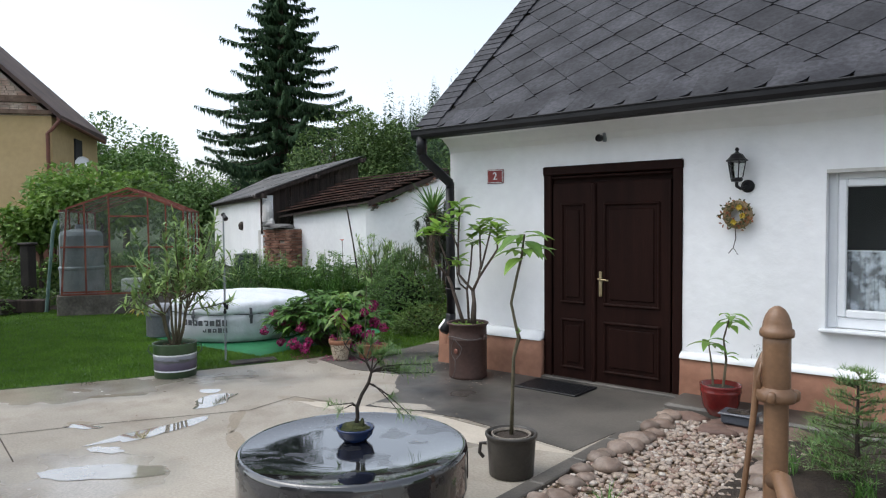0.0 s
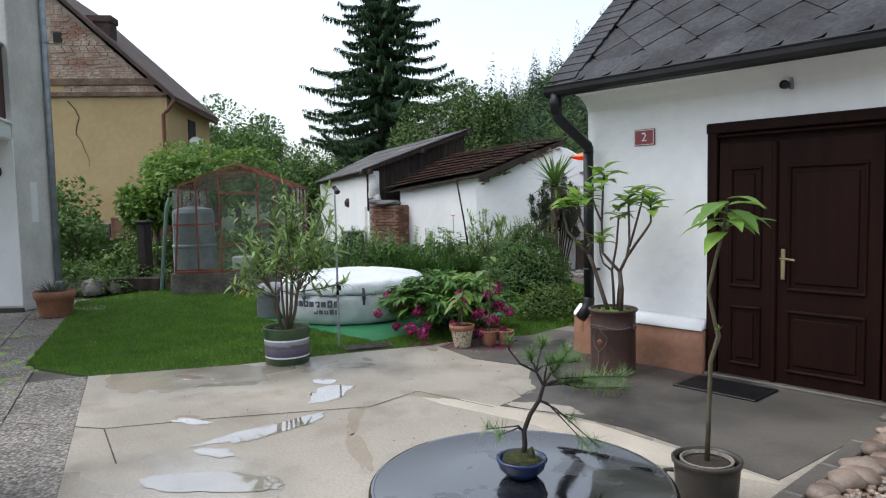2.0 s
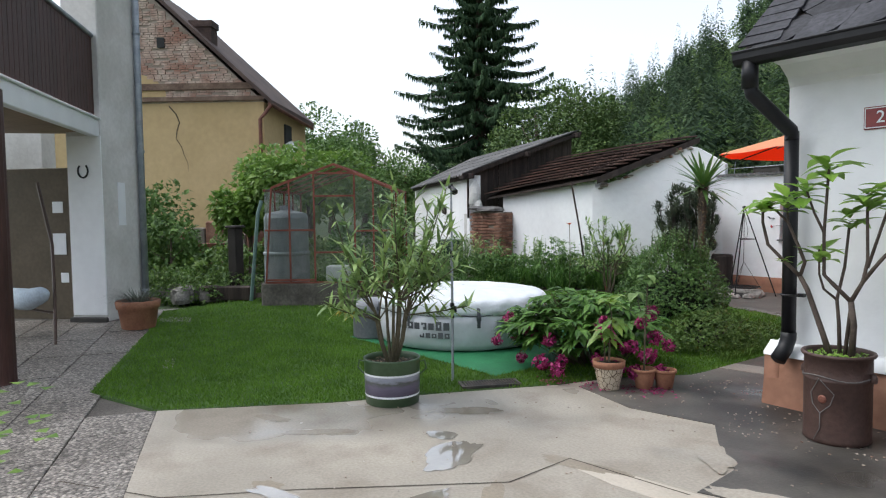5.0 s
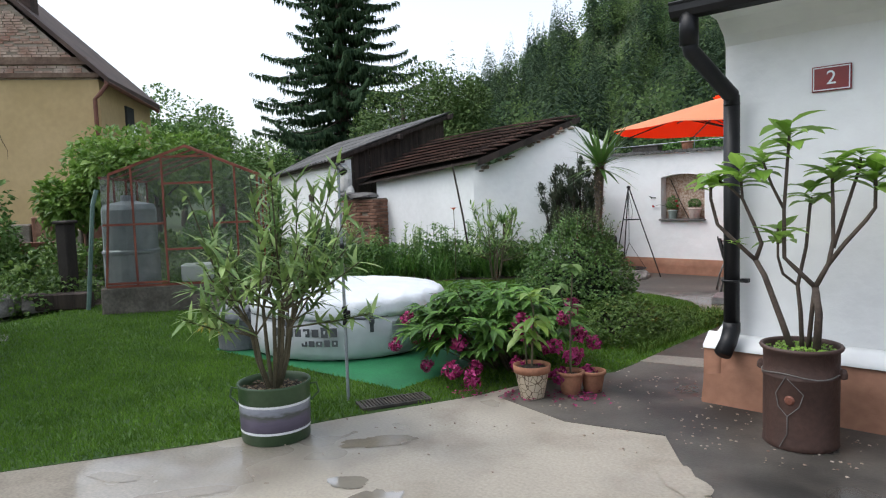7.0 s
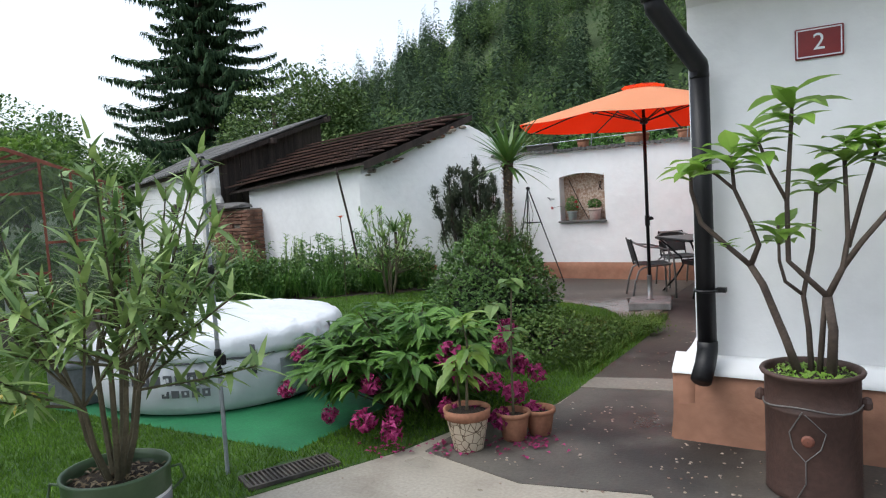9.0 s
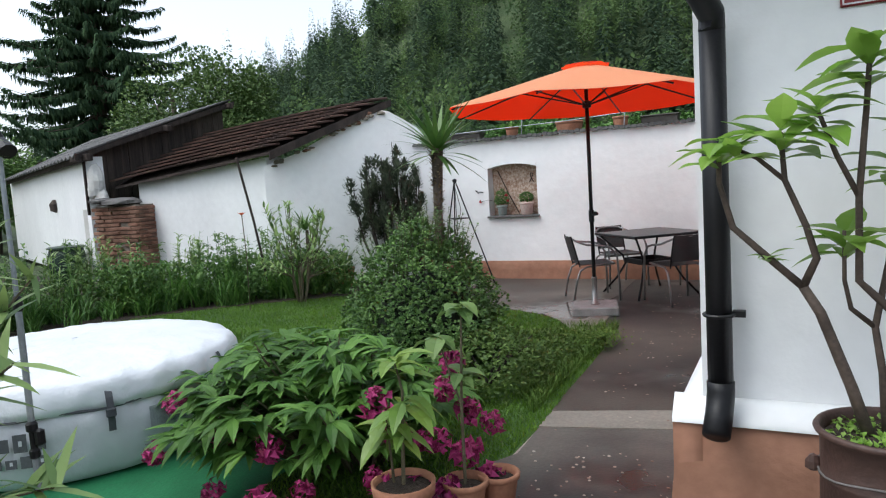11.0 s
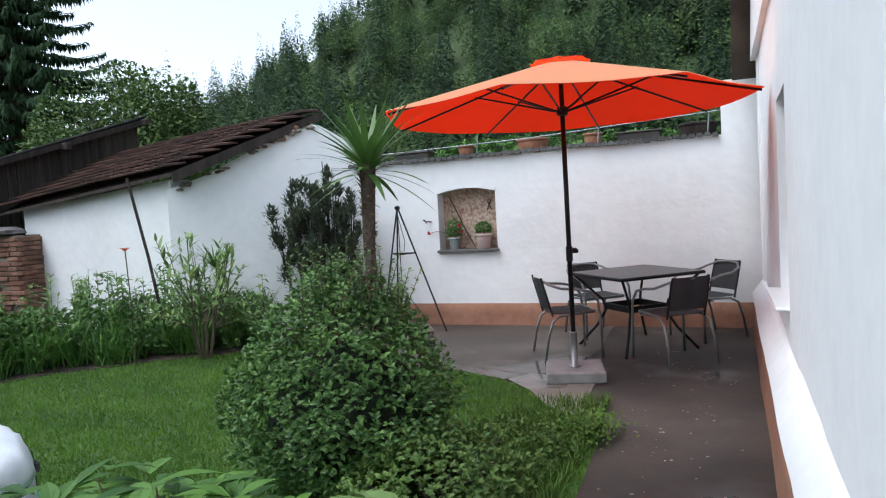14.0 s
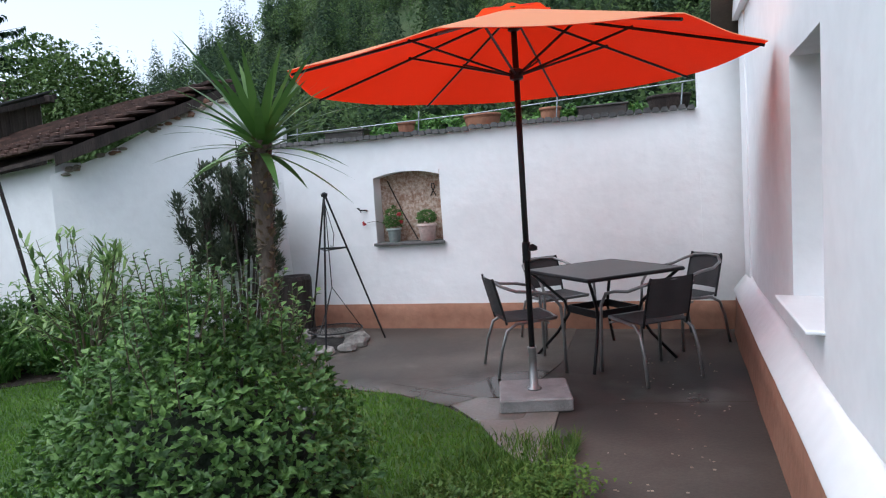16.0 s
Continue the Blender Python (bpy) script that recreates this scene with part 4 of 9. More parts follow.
while z < 9.1:
    half = OW / 2 * (1 - (z - 5.3) / 4.0) - 0.1
    x = -OW / 2 - half + rnd.uniform(0, 0.2)
    while x < -OW / 2 + half:
        if not (z < 6.35 and abs(x + OW * 0.56) < 1.5 * math.sqrt(max(0, 1 - ((z - 5.3) / 1.05) ** 2))):
            if rnd.random() < 0.86:
                stuff.box((x, -0.012 + rnd.uniform(-0.012, 0.01), z), (bw - 0.03, 0.05, bh - 0.018))
        x += bw
    z += bh
op("brickwork", stuff, surface("gable_bricks", (0.38, 0.19, 0.135), (0.66, 0.54, 0.45), 1.3, 9.0, 0.9, 0.3, grain=0.35), "rows of red and pale bricks")["kind"] = "stuff"
op("string_course", Shape().box((-OW / 2, -0.05, 5.42), (OW + 0.1, 0.16, 0.14)).box((-OW / 2 + 0.4, -0.04, 5.85), (OW - 1.4, 0.12, 0.22)), surface("brown_weathered_course", (0.12, 0.07, 0.05), (0.26, 0.18, 0.13), 2, 15, 0.9, 0.5, grain=0.4), "dark weathered brick string course")
lun = Shape().add([(-OW * 0.56 + 1.45 * math.cos(a * math.pi / 14), -0.03, 5.52 + 0.85 * math.sin(a * math.pi / 14)) for a in range(15)], [tuple(range(14, -1, -1))])
op("plaster_patch", lun, OCHRE, "remnant of ochre plaster")
for x in (-OW / 2 - 0.9, -OW / 2 + 0.8):
    # Dark boxes on the face, painted as the holes' inner shade.
    op("vent", Shape().box((x, -0.02, 7.35), (0.26, 0.1, 0.34)), PAINTED_SHADE, "small square gable hole, its shade painted on a box")
crack = Shape()
px, pz = -3.3, 5.2
rnd = random.Random(2)
pts = []
for i in range(9):
    pts.append((px, -0.012, pz))
    px += rnd.uniform(-0.12, 0.25) * (0.5 if i % 2 else 1)
    pz -= 0.28
op("crack", crack.tube(pts, [0.022 - 0.0022 * i for i in range(9)], 4), JOINT, "thin dark crack")
for sgn in (0, 1):
    xa = 0.35 if sgn else -OW - 0.35
    op("roof", prism([(xa, -0.25, 5.15), (-OW / 2 + 0.1, -0.25, 9.42), (-OW / 2 + 0.1, -0.25, 9.56), (xa, -0.25, 5.32)], (0, 6.4, 0)), surface("brown_roof", (0.06, 0.035, 0.03), (0.11, 0.07, 0.055), 1, 12, 0.8, 0.4, grain=0.3), "dark roof with rusty verge")
RUST = surface("rusty_red_metal", (0.14, 0.045, 0.03), (0.22, 0.08, 0.05), 3, 30, 0.6, 0.3, grain=0.3)
op("gutter", Shape().tube([(0.28, -0.2, 5.2), (0.28, 6.1, 5.1)], 0.08, 8), RUST)
op("downpipe", Shape().tube([(0.28, -0.1, 5.15), (0.05, -0.12, 4.85), (-0.1, -0.12, 4.7), (-0.1, -0.12, 0)], 0.065, 8), RUST, "rust-red downpipe")
# Solid dark box: the room's shade is in the window's colour.
op("window", Shape().box((0.0, 3.0, 4.2), (0.14, 0.9, 1.3), bev=0.02), PAINTED_SHADE, "dark narrow side window")
op("chimney", Shape().box((-OW / 2 + 1.95, 0.9, 7.55), (0.75, 0.6, 1.4)).box((-OW / 2 + 1.95, 0.9, 8.15), (0.85, 0.7, 0.22)), surface("sooty_brick", (0.07, 0.045, 0.038), (0.13, 0.085, 0.07), 3, 25, 0.9, 0.5, grain=0.4), "sooty brick chimney")
dish = thing("satellite_dish", (-26.1, 11.05, 3.6), "white satellite dish on the ochre house wall", "satellite dish", rz=60)
part("reflector", Shape().lathe([(0.01, 0), (0.12, 0.015), (0.2, 0.03), (0.24, 0.06), (0.23, 0.06), (0.18, 0.03), (0.01, 0.02)], (0, 0, 0), 20), WHITE_PVC, dish, loc=pose(0, -0.4, 0.2, 75, 0, 0))
part("arm", Shape().tube([(0, -0.35, 0.2), (0, 0.1, 0), (-0.6, 0.1, 0)], 0.025, 6), GALV, dish)

# left-hand house with balcony
lh = thing("balcony_house", (-12.75, 2.65, 0), "grey-white house with dark board balcony", "house")
lh.matrix_basis = pose(-12.75, 2.65, 0, 0, 0, 48)   # local x runs along its yard face to the corner, y back
part("wall", Shape().box((-0.27, 0.45, 3.2), (0.54, 0.9, 6.4), bev=0.015), PLASTER_OLD, lh, "grey plastered wall pier")
part("wall", Shape().box((-0.26, -0.006, 1.35), (0.50, 0.02, 2.5)), PLASTER, lh, "freshly whitewashed wall face")
part("wall", Shape().box((-4.0, 0.8, 3.2), (5.2, 0.3, 6.4)), PLASTER_OLD, lh)
part("plinth", Shape().box((-0.27, -0.03, 0.02), (0.56, 0.06, 0.10), bev=0.01), CONCRETE_DARK, lh)
part("niche", Shape().box((0.0, 0.42, 1.66), (0.012, 0.18, 0.62)), WHITE_PVC, lh, "narrow white-painted slot")
part("door", Shape().box((-1.05, 0.10, 1.1), (1.0, 0.06, 2.15), bev=0.01), surface("olive_brown_door", (0.09, 0.068, 0.04), (0.12, 0.09, 0.056), 2, 20, 0.6, 0.2), lh, "olive-brown house door with paper notices")
for x, z, w, h in ((-0.74, 1.1, 0.2, 0.3), (-0.75, 1.62, 0.16, 0.16), (-0.68, 0.62, 0.12, 0.14)):
    part("notice", Shape().box((x, 0.064, z), (w, 0.008, h), bev=0.002), WHITE_PVC, lh, "pale paper notice")
part("horseshoe", Shape().tube([(-0.28 + 0.075 * math.cos(a), -0.025, 2.12 + 0.095 * math.sin(a)) for a in [radians(130 + 28 * i) for i in range(11)]], 0.013, 6), BLACK_METAL, lh, "rusty iron horseshoe")
part("downpipe", Shape().tube([(0.06, 0.86, 6.2), (0.06, 0.86, 3.0), (0.06, 0.86, 0.1)], 0.05, 12), GALV, lh, "grey galvanised downpipe", smooth=True)
for z in (0.35, 2.45, 4.2):
    part("pipe_clip", Shape().lathe([(0.056, -0.02), (0.06, 0), (0.056, 0.02)], (0.06, 0.86, z), 12), GALV, lh)
# balcony: fascia from the pier to the round post
bal = Vector((-12.72, 2.55)); pst = Vector((-9.2, 1.0))
dirb = (pst - bal).normalized()
ang = math.degrees(math.atan2(dirb.y, dirb.x))
balcony = thing("balcony", (bal.x, bal.y, 0), "balcony with dark red-brown boards and white fascia", "balcony", rz=ang)
part("floor_slab", Shape().box((1.9, -1.1, 2.72), (4.6, 2.1, 0.12)), surface("brown_soffit", (0.24, 0.16, 0.10), (0.32, 0.22, 0.14), 2, 20, 0.7, 0.2), balcony, "brown underside of the balcony floor")
part("fascia", Shape().box((1.9, 0.0, 2.70), (4.6, 0.10, 0.24), bev=0.012).box((1.9, 0.03, 2.83), (4.6, 0.10, 0.03), bev=0.008), WHITE_PVC, balcony, "white painted fascia beam")
board = Shape().box((0, 0, 0), (0.115, 0.025, 1.05), bev=0.004).mesh("board", RED_WOOD)
for i in range(37):
    o = new("board", board)
    o.parent = balcony
    o.matrix_basis = pose(-0.1 + 0.122 * i, -0.02, 3.42)
part("handrail", Shape().box((1.95, -0.02, 3.97), (4.7, 0.09, 0.05), bev=0.01), GALV, balcony)
post = thing("post", (-9.55, 1.22, 0), "thick dark brown round post under the balcony", "post")
part("shaft", Shape().lathe([(0.17, 0), (0.165, 0.02), (0.16, 1.3), (0.155, 2.64)], (0, 0, 0), 20), RED_WOOD, post)
basket = thing("peg_basket", (-9.35, 1.17, 1.76), "small white and blue basket hanging by the brown post", "basket")
part("bowl", Shape().lathe([(0.10, 0), (0.105, 0.004), (0.125, 0.075), (0.12, 0.075), (0.098, 0.012), (0.01, 0.01)], (0, 0, 0), 20), WHITE_PVC, basket, "white lower basket", smooth=True)
part("rim", Shape().lathe([(0.124, 0.07), (0.13, 0.072), (0.142, 0.15), (0.136, 0.15), (0.12, 0.08)], (0, 0, 0), 20, cap=False), surface("blue_plastic", (0.02, 0.07, 0.25), (0.03, 0.10, 0.32), 4, 40, 0.4, 0.05), basket, "blue upper rim", smooth=True)
part("handle", Shape().tube([(0.138 * math.cos(a * math.pi / 8), 0, 0.15 + 0.10 * math.sin(a * math.pi / 8)) for a in range(9)], 0.006, 6), WHITE_PVC, basket)
part("hook", Shape().tube([(0, 0, 0.25), (0, 0, 0.33), (-0.1, 0, 0.36), (-0.20, 0.05, 0.36)], 0.004, 5), GALV, basket)
# a plain house added behind the walk, out of sight
back = thing("rear_house", (1, -9, 0), "plain white house wall added out of view behind the walk", "house")
part("wall", Shape().box((0, 0, 2.2), (16, 0.4, 4.4)), PLASTER_OLD, back)
part("roof", prism([(-8.3, -0.6, 4.3), (8.3, -0.6, 4.3), (8.3, -4.5, 7.5), (-8.3, -4.5, 7.5)], (0, 0, 0.1)), GREY_ROOF, back)


def crown(shape, c, rad, n, size, seed, squash=0.55, lobes=7, aspect=0.6):
    """Leaves scattered over several lobes of a crown, thinning towards its edge."""
    rnd = random.Random(seed)
    L = [(Vector((0, 0, 0)), 0.75)]
    for i in range(lobes):
        a, h = rnd.uniform(0, 6.283), rnd.uniform(-0.55, 0.75)
        k = math.sqrt(max(0.05, 1 - h * h))
        L.append((Vector((0.62 * k * math.cos(a), 0.62 * k * math.sin(a), 0.62 * h)), rnd.uniform(0.3, 0.52)))
    for i in range(n):
        o, r = L[i % len(L)]
        d = Vector((rnd.gauss(0, 1), rnd.gauss(0, 1), rnd.gauss(0, 1))).normalized()
        p = o + d * r * (1 - squash * rnd.random() ** 2.2)
        q = Vector((c[0] + p.x * rad[0], c[1] + p.y * rad[1], c[2] + p.z * rad[2]))
        t = (d + Vector((rnd.uniform(-0.8, 0.8), rnd.uniform(-0.8, 0.8), rnd.uniform(-0.7, 0.5)))).normalized()
        nrm = (d + Vector((0, 0, 0.9)) + Vector((rnd.uniform(-0.5, 0.5), rnd.uniform(-0.5, 0.5), 0))).normalized()
        s = size * rnd.uniform(0.6, 1.35)
        shape.leaf(q, t, nrm, s, s * aspect, 0.2)
    return shape


def far_wood(name, a, b, through_light):
    """Distant woodland: tone changes from tree to tree rather than from leaf to leaf."""
    m, n, l, p = nodes_of(name)
    c = ramp(n, l, noise_node(n, l, 0.22, 2).outputs[0], 0.36, 0.64, a, b).outputs[0]
    g = n.new("ShaderNodeNewGeometry")
    c = mixc(n, l, 1.0, c, ramp(n, l, g.outputs["Random Per Island"], 0.0, 1.0, (0.82,) * 3, (1.12,) * 3).outputs[0], "MULTIPLY")
    l.new(c, p.inputs["Base Color"])
    p.inputs["Roughness"].default_value, p.inputs["Specular IOR Level"].default_value = 0.9, 0.1
    tr = n.new("ShaderNodeBsdfTranslucent")
    l.new(c, tr.inputs["Color"])
    mx = n.new("ShaderNodeMixShader")
    mx.inputs[0].default_value = through_light
    l.new(p.outputs[0], mx.inputs[1])
    l.new(tr.outputs[0], mx.inputs[2])
    l.new(mx.outputs[0], n["Material Output"].inputs["Surface"])
    return m


FOREST = leafy("forest_leaves", (0.0583, 0.1264, 0.0356), (0.154, 0.2592, 0.0728), 0.6, 0.3, 0.2)
FOREST_FAR = far_wood("far_forest_leaves", (0.070, 0.122, 0.056), (0.150, 0.222, 0.080), 0.4)
CONIFER_FAR = far_wood("far_conifer_needles", (0.050, 0.084, 0.054), (0.090, 0.132, 0.074), 0.35)
FOREST_DARK = leafy("dark_conifer_needles", (0.0408, 0.0744, 0.048), (0.0816, 0.132, 0.072), 1.0, 0.0, 0.25)
LIGHT_LEAF = leafy("fresh_light_leaves", (0.1063, 0.2125, 0.0375), (0.2125, 0.3375, 0.075), 0.5, 0.4, 0.35)
THUJA = leafy("thuja_leaves", (0.0551, 0.1102, 0.0324), (0.1378, 0.2106, 0.0648), 0.6, 0.3, 0.15)


def tree(name, at, height, rad, n, size, seed, mat, label, trunk=0.25, low=0.3, lobes=9):
    t = thing(name, at, label, "tree")
    rnd = random.Random(seed)
    top = height * 0.75
    part("trunk", Shape().tube([(0, 0, -0.1), (0.1 * rad, 0, top * 0.4), (-0.05 * rad, 0.05 * rad, top)], [trunk, trunk * 0.75, trunk * 0.25], 8), BARK, t)
    for i in range(5):
        a = i * 1.3 + rnd.uniform(0, 0.6)
        z = height * rnd.uniform(low, 0.6)
        part("limb", Shape().tube([(0, 0, z), (rad * 0.35 * math.cos(a), rad * 0.35 * math.sin(a), z + height * 0.12), (rad * 0.75 * math.cos(a), rad * 0.75 * math.sin(a), z + height * 0.22)], [trunk * 0.4, trunk * 0.25, trunk * 0.08], 6), BARK, t)
    part("crown", crown(Shape(), (0, 0, height * (1 + low) / 2), (rad, rad, height * (1 - low) / 2 * 1.1), n, size, seed, lobes=lobes), mat, t)
    return t


def spruce(at, height, rad, seed, name="spruce_tree", tiers=26):
    """A tall spruce: whorls of drooping boughs with hanging twigs."""
    t = thing(name, at, "tall dark spruce with drooping layered boughs", "tree")
    rnd = random.Random(seed)
    part("trunk", Shape().tube([(0, 0, -0.1), (0, 0, height * 0.5), (0, 0, height)], [height * 0.02, height * 0.012, 0.02], 8), BARK, t)
    nd = Shape()
    for i in range(tiers):
        k = i / (tiers - 1)
        z = height * (0.12 + 0.87 * k)
        R = rad * min(1.0, 1.18 * (1 - k)) ** 0.9 * rnd.uniform(0.74, 1.16) + 0.15
        nb = int(12 - 5 * k)
        for j in range(nb):
            a = 2 * math.pi * (j + rnd.random() * 0.8) / nb + i
            r = R * rnd.uniform(0.62, 1.08)
            d = Vector((math.cos(a), math.sin(a), 0))
            pts = [Vector((0, 0, z)) + d * r * u + Vector((0, 0, -0.42 * r * u + 0.30 * r * u * u * u)) for u in (0, 0.35, 0.7, 1.0)]
            part("bough", Shape().tube(pts, [0.05, 0.035, 0.02, 0.008], 4), BARK, t)
            m = max(12, int(r * 22))
            for q in range(m):
                u = (q + rnd.random()) / m
                if u < 0.12:
                    continue
                p = Vector((0, 0, z)) + d * r * u + Vector((0, 0, -0.42 * r * u + 0.30 * r * u ** 3))
                s = Vector((-d.y, d.x, 0)) * rnd.choice((-1, 1))
                w = 0.09 * rad * (1.15 - u) * 0.5 + 0.24
                nd.leaf(p, s * rnd.uniform(0.5, 1) + d * 0.5 + Vector((0, 0, rnd.uniform(-0.75, 0.05))), (0, 0, 1), w * rnd.uniform(0.9, 1.7), w * 0.42, 0.45)
                nd.leaf(p, d * rnd.uniform(0.2, 0.8) + s * 0.3 + Vector((0, 0, -rnd.uniform(0.1, 0.8))), (0, 0, 1), w * rnd.uniform(0.8, 1.3), w * 0.4, 0.4)
    part("crown", nd, FOREST_DARK, t)
    return t


spruce((-36.5, 27.9, 0), 21.8, 6.0, 3, tiers=27)
spruce((-62, 22, 0), 12.0, 2.2, 5, tiers=18)
tree("thuja_tree", (-25.2, 22.2, 0), 7.6, 2.6, 16000, 0.17, 21, THUJA, "dense dark green rounded conifer", low=0.05, lobes=14)
tree("thuja_tree", (-22.2, 22.5, 0), 6.6, 1.7, 9000, 0.16, 22, THUJA, "dense dark green rounded conifer", low=0.05, lobes=12)
tree("ash_tree", (-48.0, 23.0, 0), 9.5, 4.2, 13000, 0.27, 31, FOREST, "broad green deciduous tree", low=0.1, lobes=12)
tree("ash_tree", (-42.0, 22.5, 0), 6.6, 3.2, 9000, 0.25, 32, FOREST, "broad green deciduous tree", low=0.05, lobes=10)
tree("ash_tree", (-37.0, 16.5, 0), 6.0, 3.0, 9000, 0.24, 35, FOREST, "broad green deciduous tree", low=0.05, lobes=10)
tree("ash_tree", (-31.0, 18.5, 0), 4.2, 2.2, 6000, 0.2, 36, FOREST, "low green tree behind the barn", low=0.05, lobes=10)
tree("fruit_tree", (-17.2, 7.6, 0), 3.3, 1.7, 3800, 0.17, 41, LIGHT_LEAF, "young fruit tree with fresh light green leaves", trunk=0.07, low=0.35)
tree("fruit_tree", (-17.5, 6.35, 0), 2.55, 0.85, 2200, 0.16, 42, LIGHT_LEAF, "young fruit tree with fresh light green leaves", trunk=0.06, low=0.35)
tree("shrub", (-18.5, 4.2, 0), 2.3, 1.15, 2600, 0.15, 43, FOREST, "dark leafy shrub beside the balcony house", trunk=0.05, low=0.05)
tree("shrub", (-16.6, 4.4, 0), 1.5, 0.8, 1600, 0.12, 44, FOREST, "dark leafy shrub beside the balcony house", trunk=0.04, low=0.05)

# the wooded hill
AZ = [(75, 1.0), (60, 1.6), (50, 2.6), (46, 4.2), (43, 5.9), (38, 9.3), (33, 12.4), (26, 17.5), (18, 23.0), (8, 27.0), (-10, 29.0), (-50, 27.0), (-80, 18.0)]


def hill_top(az):
    for (a, e), (b, f_) in zip(AZ, AZ[1:]):
        if b <= az <= a:
            k = (a - az) / (a - b)
            return e + (f_ - e) * k
    return AZ[0][1] if az > AZ[0][0] else AZ[-1][1]


def hill_z(az, r):
    k = min(1, max(0, (r - 34) / 116))
    return r * math.tan(radians(hill_top(az))) * (k * k * (3 - 2 * k)) ** 0.8 - 0.3


h = Shape()
na, nr = 80, 14
for i in range(na + 1):
    az = 75 - 155 * i / na
    for j in range(nr + 1):
        r = 32 + 128 * j / nr
        h.v.append((-5 - r * math.sin(radians(az)), 5 + r * math.cos(radians(az)), hill_z(az, r) + 1.5 * noise.noise((az * 0.2, r * 0.05, 0)) * (r > 45)))
for i in range(na):
    for j in range(nr):
        h.f.append((i * (nr + 1) + j, i * (nr + 1) + j + 1, (i + 1) * (nr + 1) + j + 1, (i + 1) * (nr + 1) + j))
solid("hillside_backdrop", h, GROUND, "steep wooded hillside behind the yard", "hill", kind="structure", smooth=True)
rng = np.random.default_rng(77)


def cards(centres, dirs, normals, size, aspect):
    """Many small leaf clumps at once: one kite-shaped card each."""
    s = np.cross(dirs, normals)
    s /= np.maximum(np.linalg.norm(s, axis=1, keepdims=True), 1e-6)
    L = size[:, None]
    v = np.stack([centres, centres + dirs * L * 0.5 + s * L * aspect / 2, centres + dirs * L, centres + dirs * L * 0.5 - s * L * aspect / 2], 1)
    return v.reshape(-1, 3)


def unit(a):
    return a / np.maximum(np.linalg.norm(a, axis=1, keepdims=True), 1e-6)


broad, conif = [], []
for i in range(1150):
    az = rng.uniform(-16, 58)
    r = 40 + 115 * rng.random() ** 0.8
    if az > 44 and r < 60:
        continue
    x, y, z = -5 - r * math.sin(radians(az)), 5 + r * math.cos(radians(az)), hill_z(az, r)
    if rng.random() < 0.52:
        R = rng.uniform(1.9, 3.4)
        n = 520
        d = unit(rng.normal(size=(n, 3)))
        lob = unit(rng.normal(size=(6, 3))) * 0.5
        c = lob[rng.integers(0, 6, n)] + d * rng.uniform(0.35, 0.55, (n, 1))
        p = np.array([x, y, z + R * 1.2]) + c * np.array([R, R, R * 1.25])
        t = unit(d + rng.normal(0, 0.7, (n, 3)))
        broad.append(cards(p, t, unit(d + np.array([0, 0, 0.8])), R * rng.uniform(0.08, 0.15, n), 0.8))
    else:
        H = rng.uniform(8, 14)
        n = 430
        k = rng.random(n) ** 0.65
        a = rng.uniform(0, 6.283, n)
        rr = H * 0.19 * k + 0.1
        d = np.stack([np.cos(a), np.sin(a), np.full(n, -0.45)], 1)
        p = np.array([x, y, z]) + np.stack([np.cos(a) * rr * 0.45, np.sin(a) * rr * 0.45, H * (1 - k * 0.92)], 1)
        conif.append(cards(p, unit(d + rng.normal(0, 0.2, (n, 3))), np.tile([0, 0, 1.0], (n, 1)), rr * 0.34 + 0.2, 0.5))


def card_mesh(name, parts_, material, label):
    v = np.concatenate(parts_)
    me = bpy.data.meshes.new(name)
    nf = len(v) // 4
    me.vertices.add(len(v))
    me.vertices.foreach_set("co", v.astype(np.float32).ravel())
    me.loops.add(nf * 4)
    me.loops.foreach_set("vertex_index", np.arange(nf * 4, dtype=np.int32))
    me.polygons.add(nf)
    me.polygons.foreach_set("loop_start", np.arange(0, nf * 4, 4, dtype=np.int32))
    me.update(calc_edges=True)
    me.materials.append(material)
    return tagged(new(name, me), label, "forest", kind="stuff")


card_mesh("hill_forest", broad, FOREST_FAR, "broadleaf forest covering the hillside")
card_mesh("hill_conifers", conif, CONIFER_FAR, "dark conifers among the hillside forest")

# ---- things by the house front ----
TERRACOTTA = surface("terracotta_pot", (0.30, 0.13, 0.075), (0.40, 0.19, 0.11), 6, 40, 0.8, 0.3, grain=0.25)
BROWN_DRUM = surface("brown_painted_drum", (0.055, 0.028, 0.022), (0.085, 0.045, 0.035), 3, 35, 0.55, 0.35, grain=0.3)
PUMP = surface("bronze_brown_paint", (0.17, 0.092, 0.048), (0.24, 0.135, 0.072), 5, 60, 0.42, 0.12, grain=0.18)
RED_GLAZE = surface("dark_red_glaze", (0.12, 0.012, 0.012), (0.2, 0.025, 0.022), 6, 40, 0.2, 0.1, grain=0.15)
BLUE_GLAZE = surface("deep_blue_glaze", (0.010, 0.022, 0.07), (0.02, 0.04, 0.12), 6, 40, 0.18, 0.1, grain=0.15)
GREY_GLAZE = surface("blue_grey_glaze", (0.05, 0.06, 0.075), (0.08, 0.09, 0.11), 6, 40, 0.3, 0.1, grain=0.15)
DARK_POT = surface("dark_enamel_pot", (0.03, 0.026, 0.022), (0.055, 0.048, 0.04), 4, 40, 0.4, 0.15, grain=0.25)
MOSS = surface("moss", (0.03, 0.045, 0.012), (0.07, 0.075, 0.02), 20, 120, 0.95, 1.0, grain=0.5, depth=0.01)
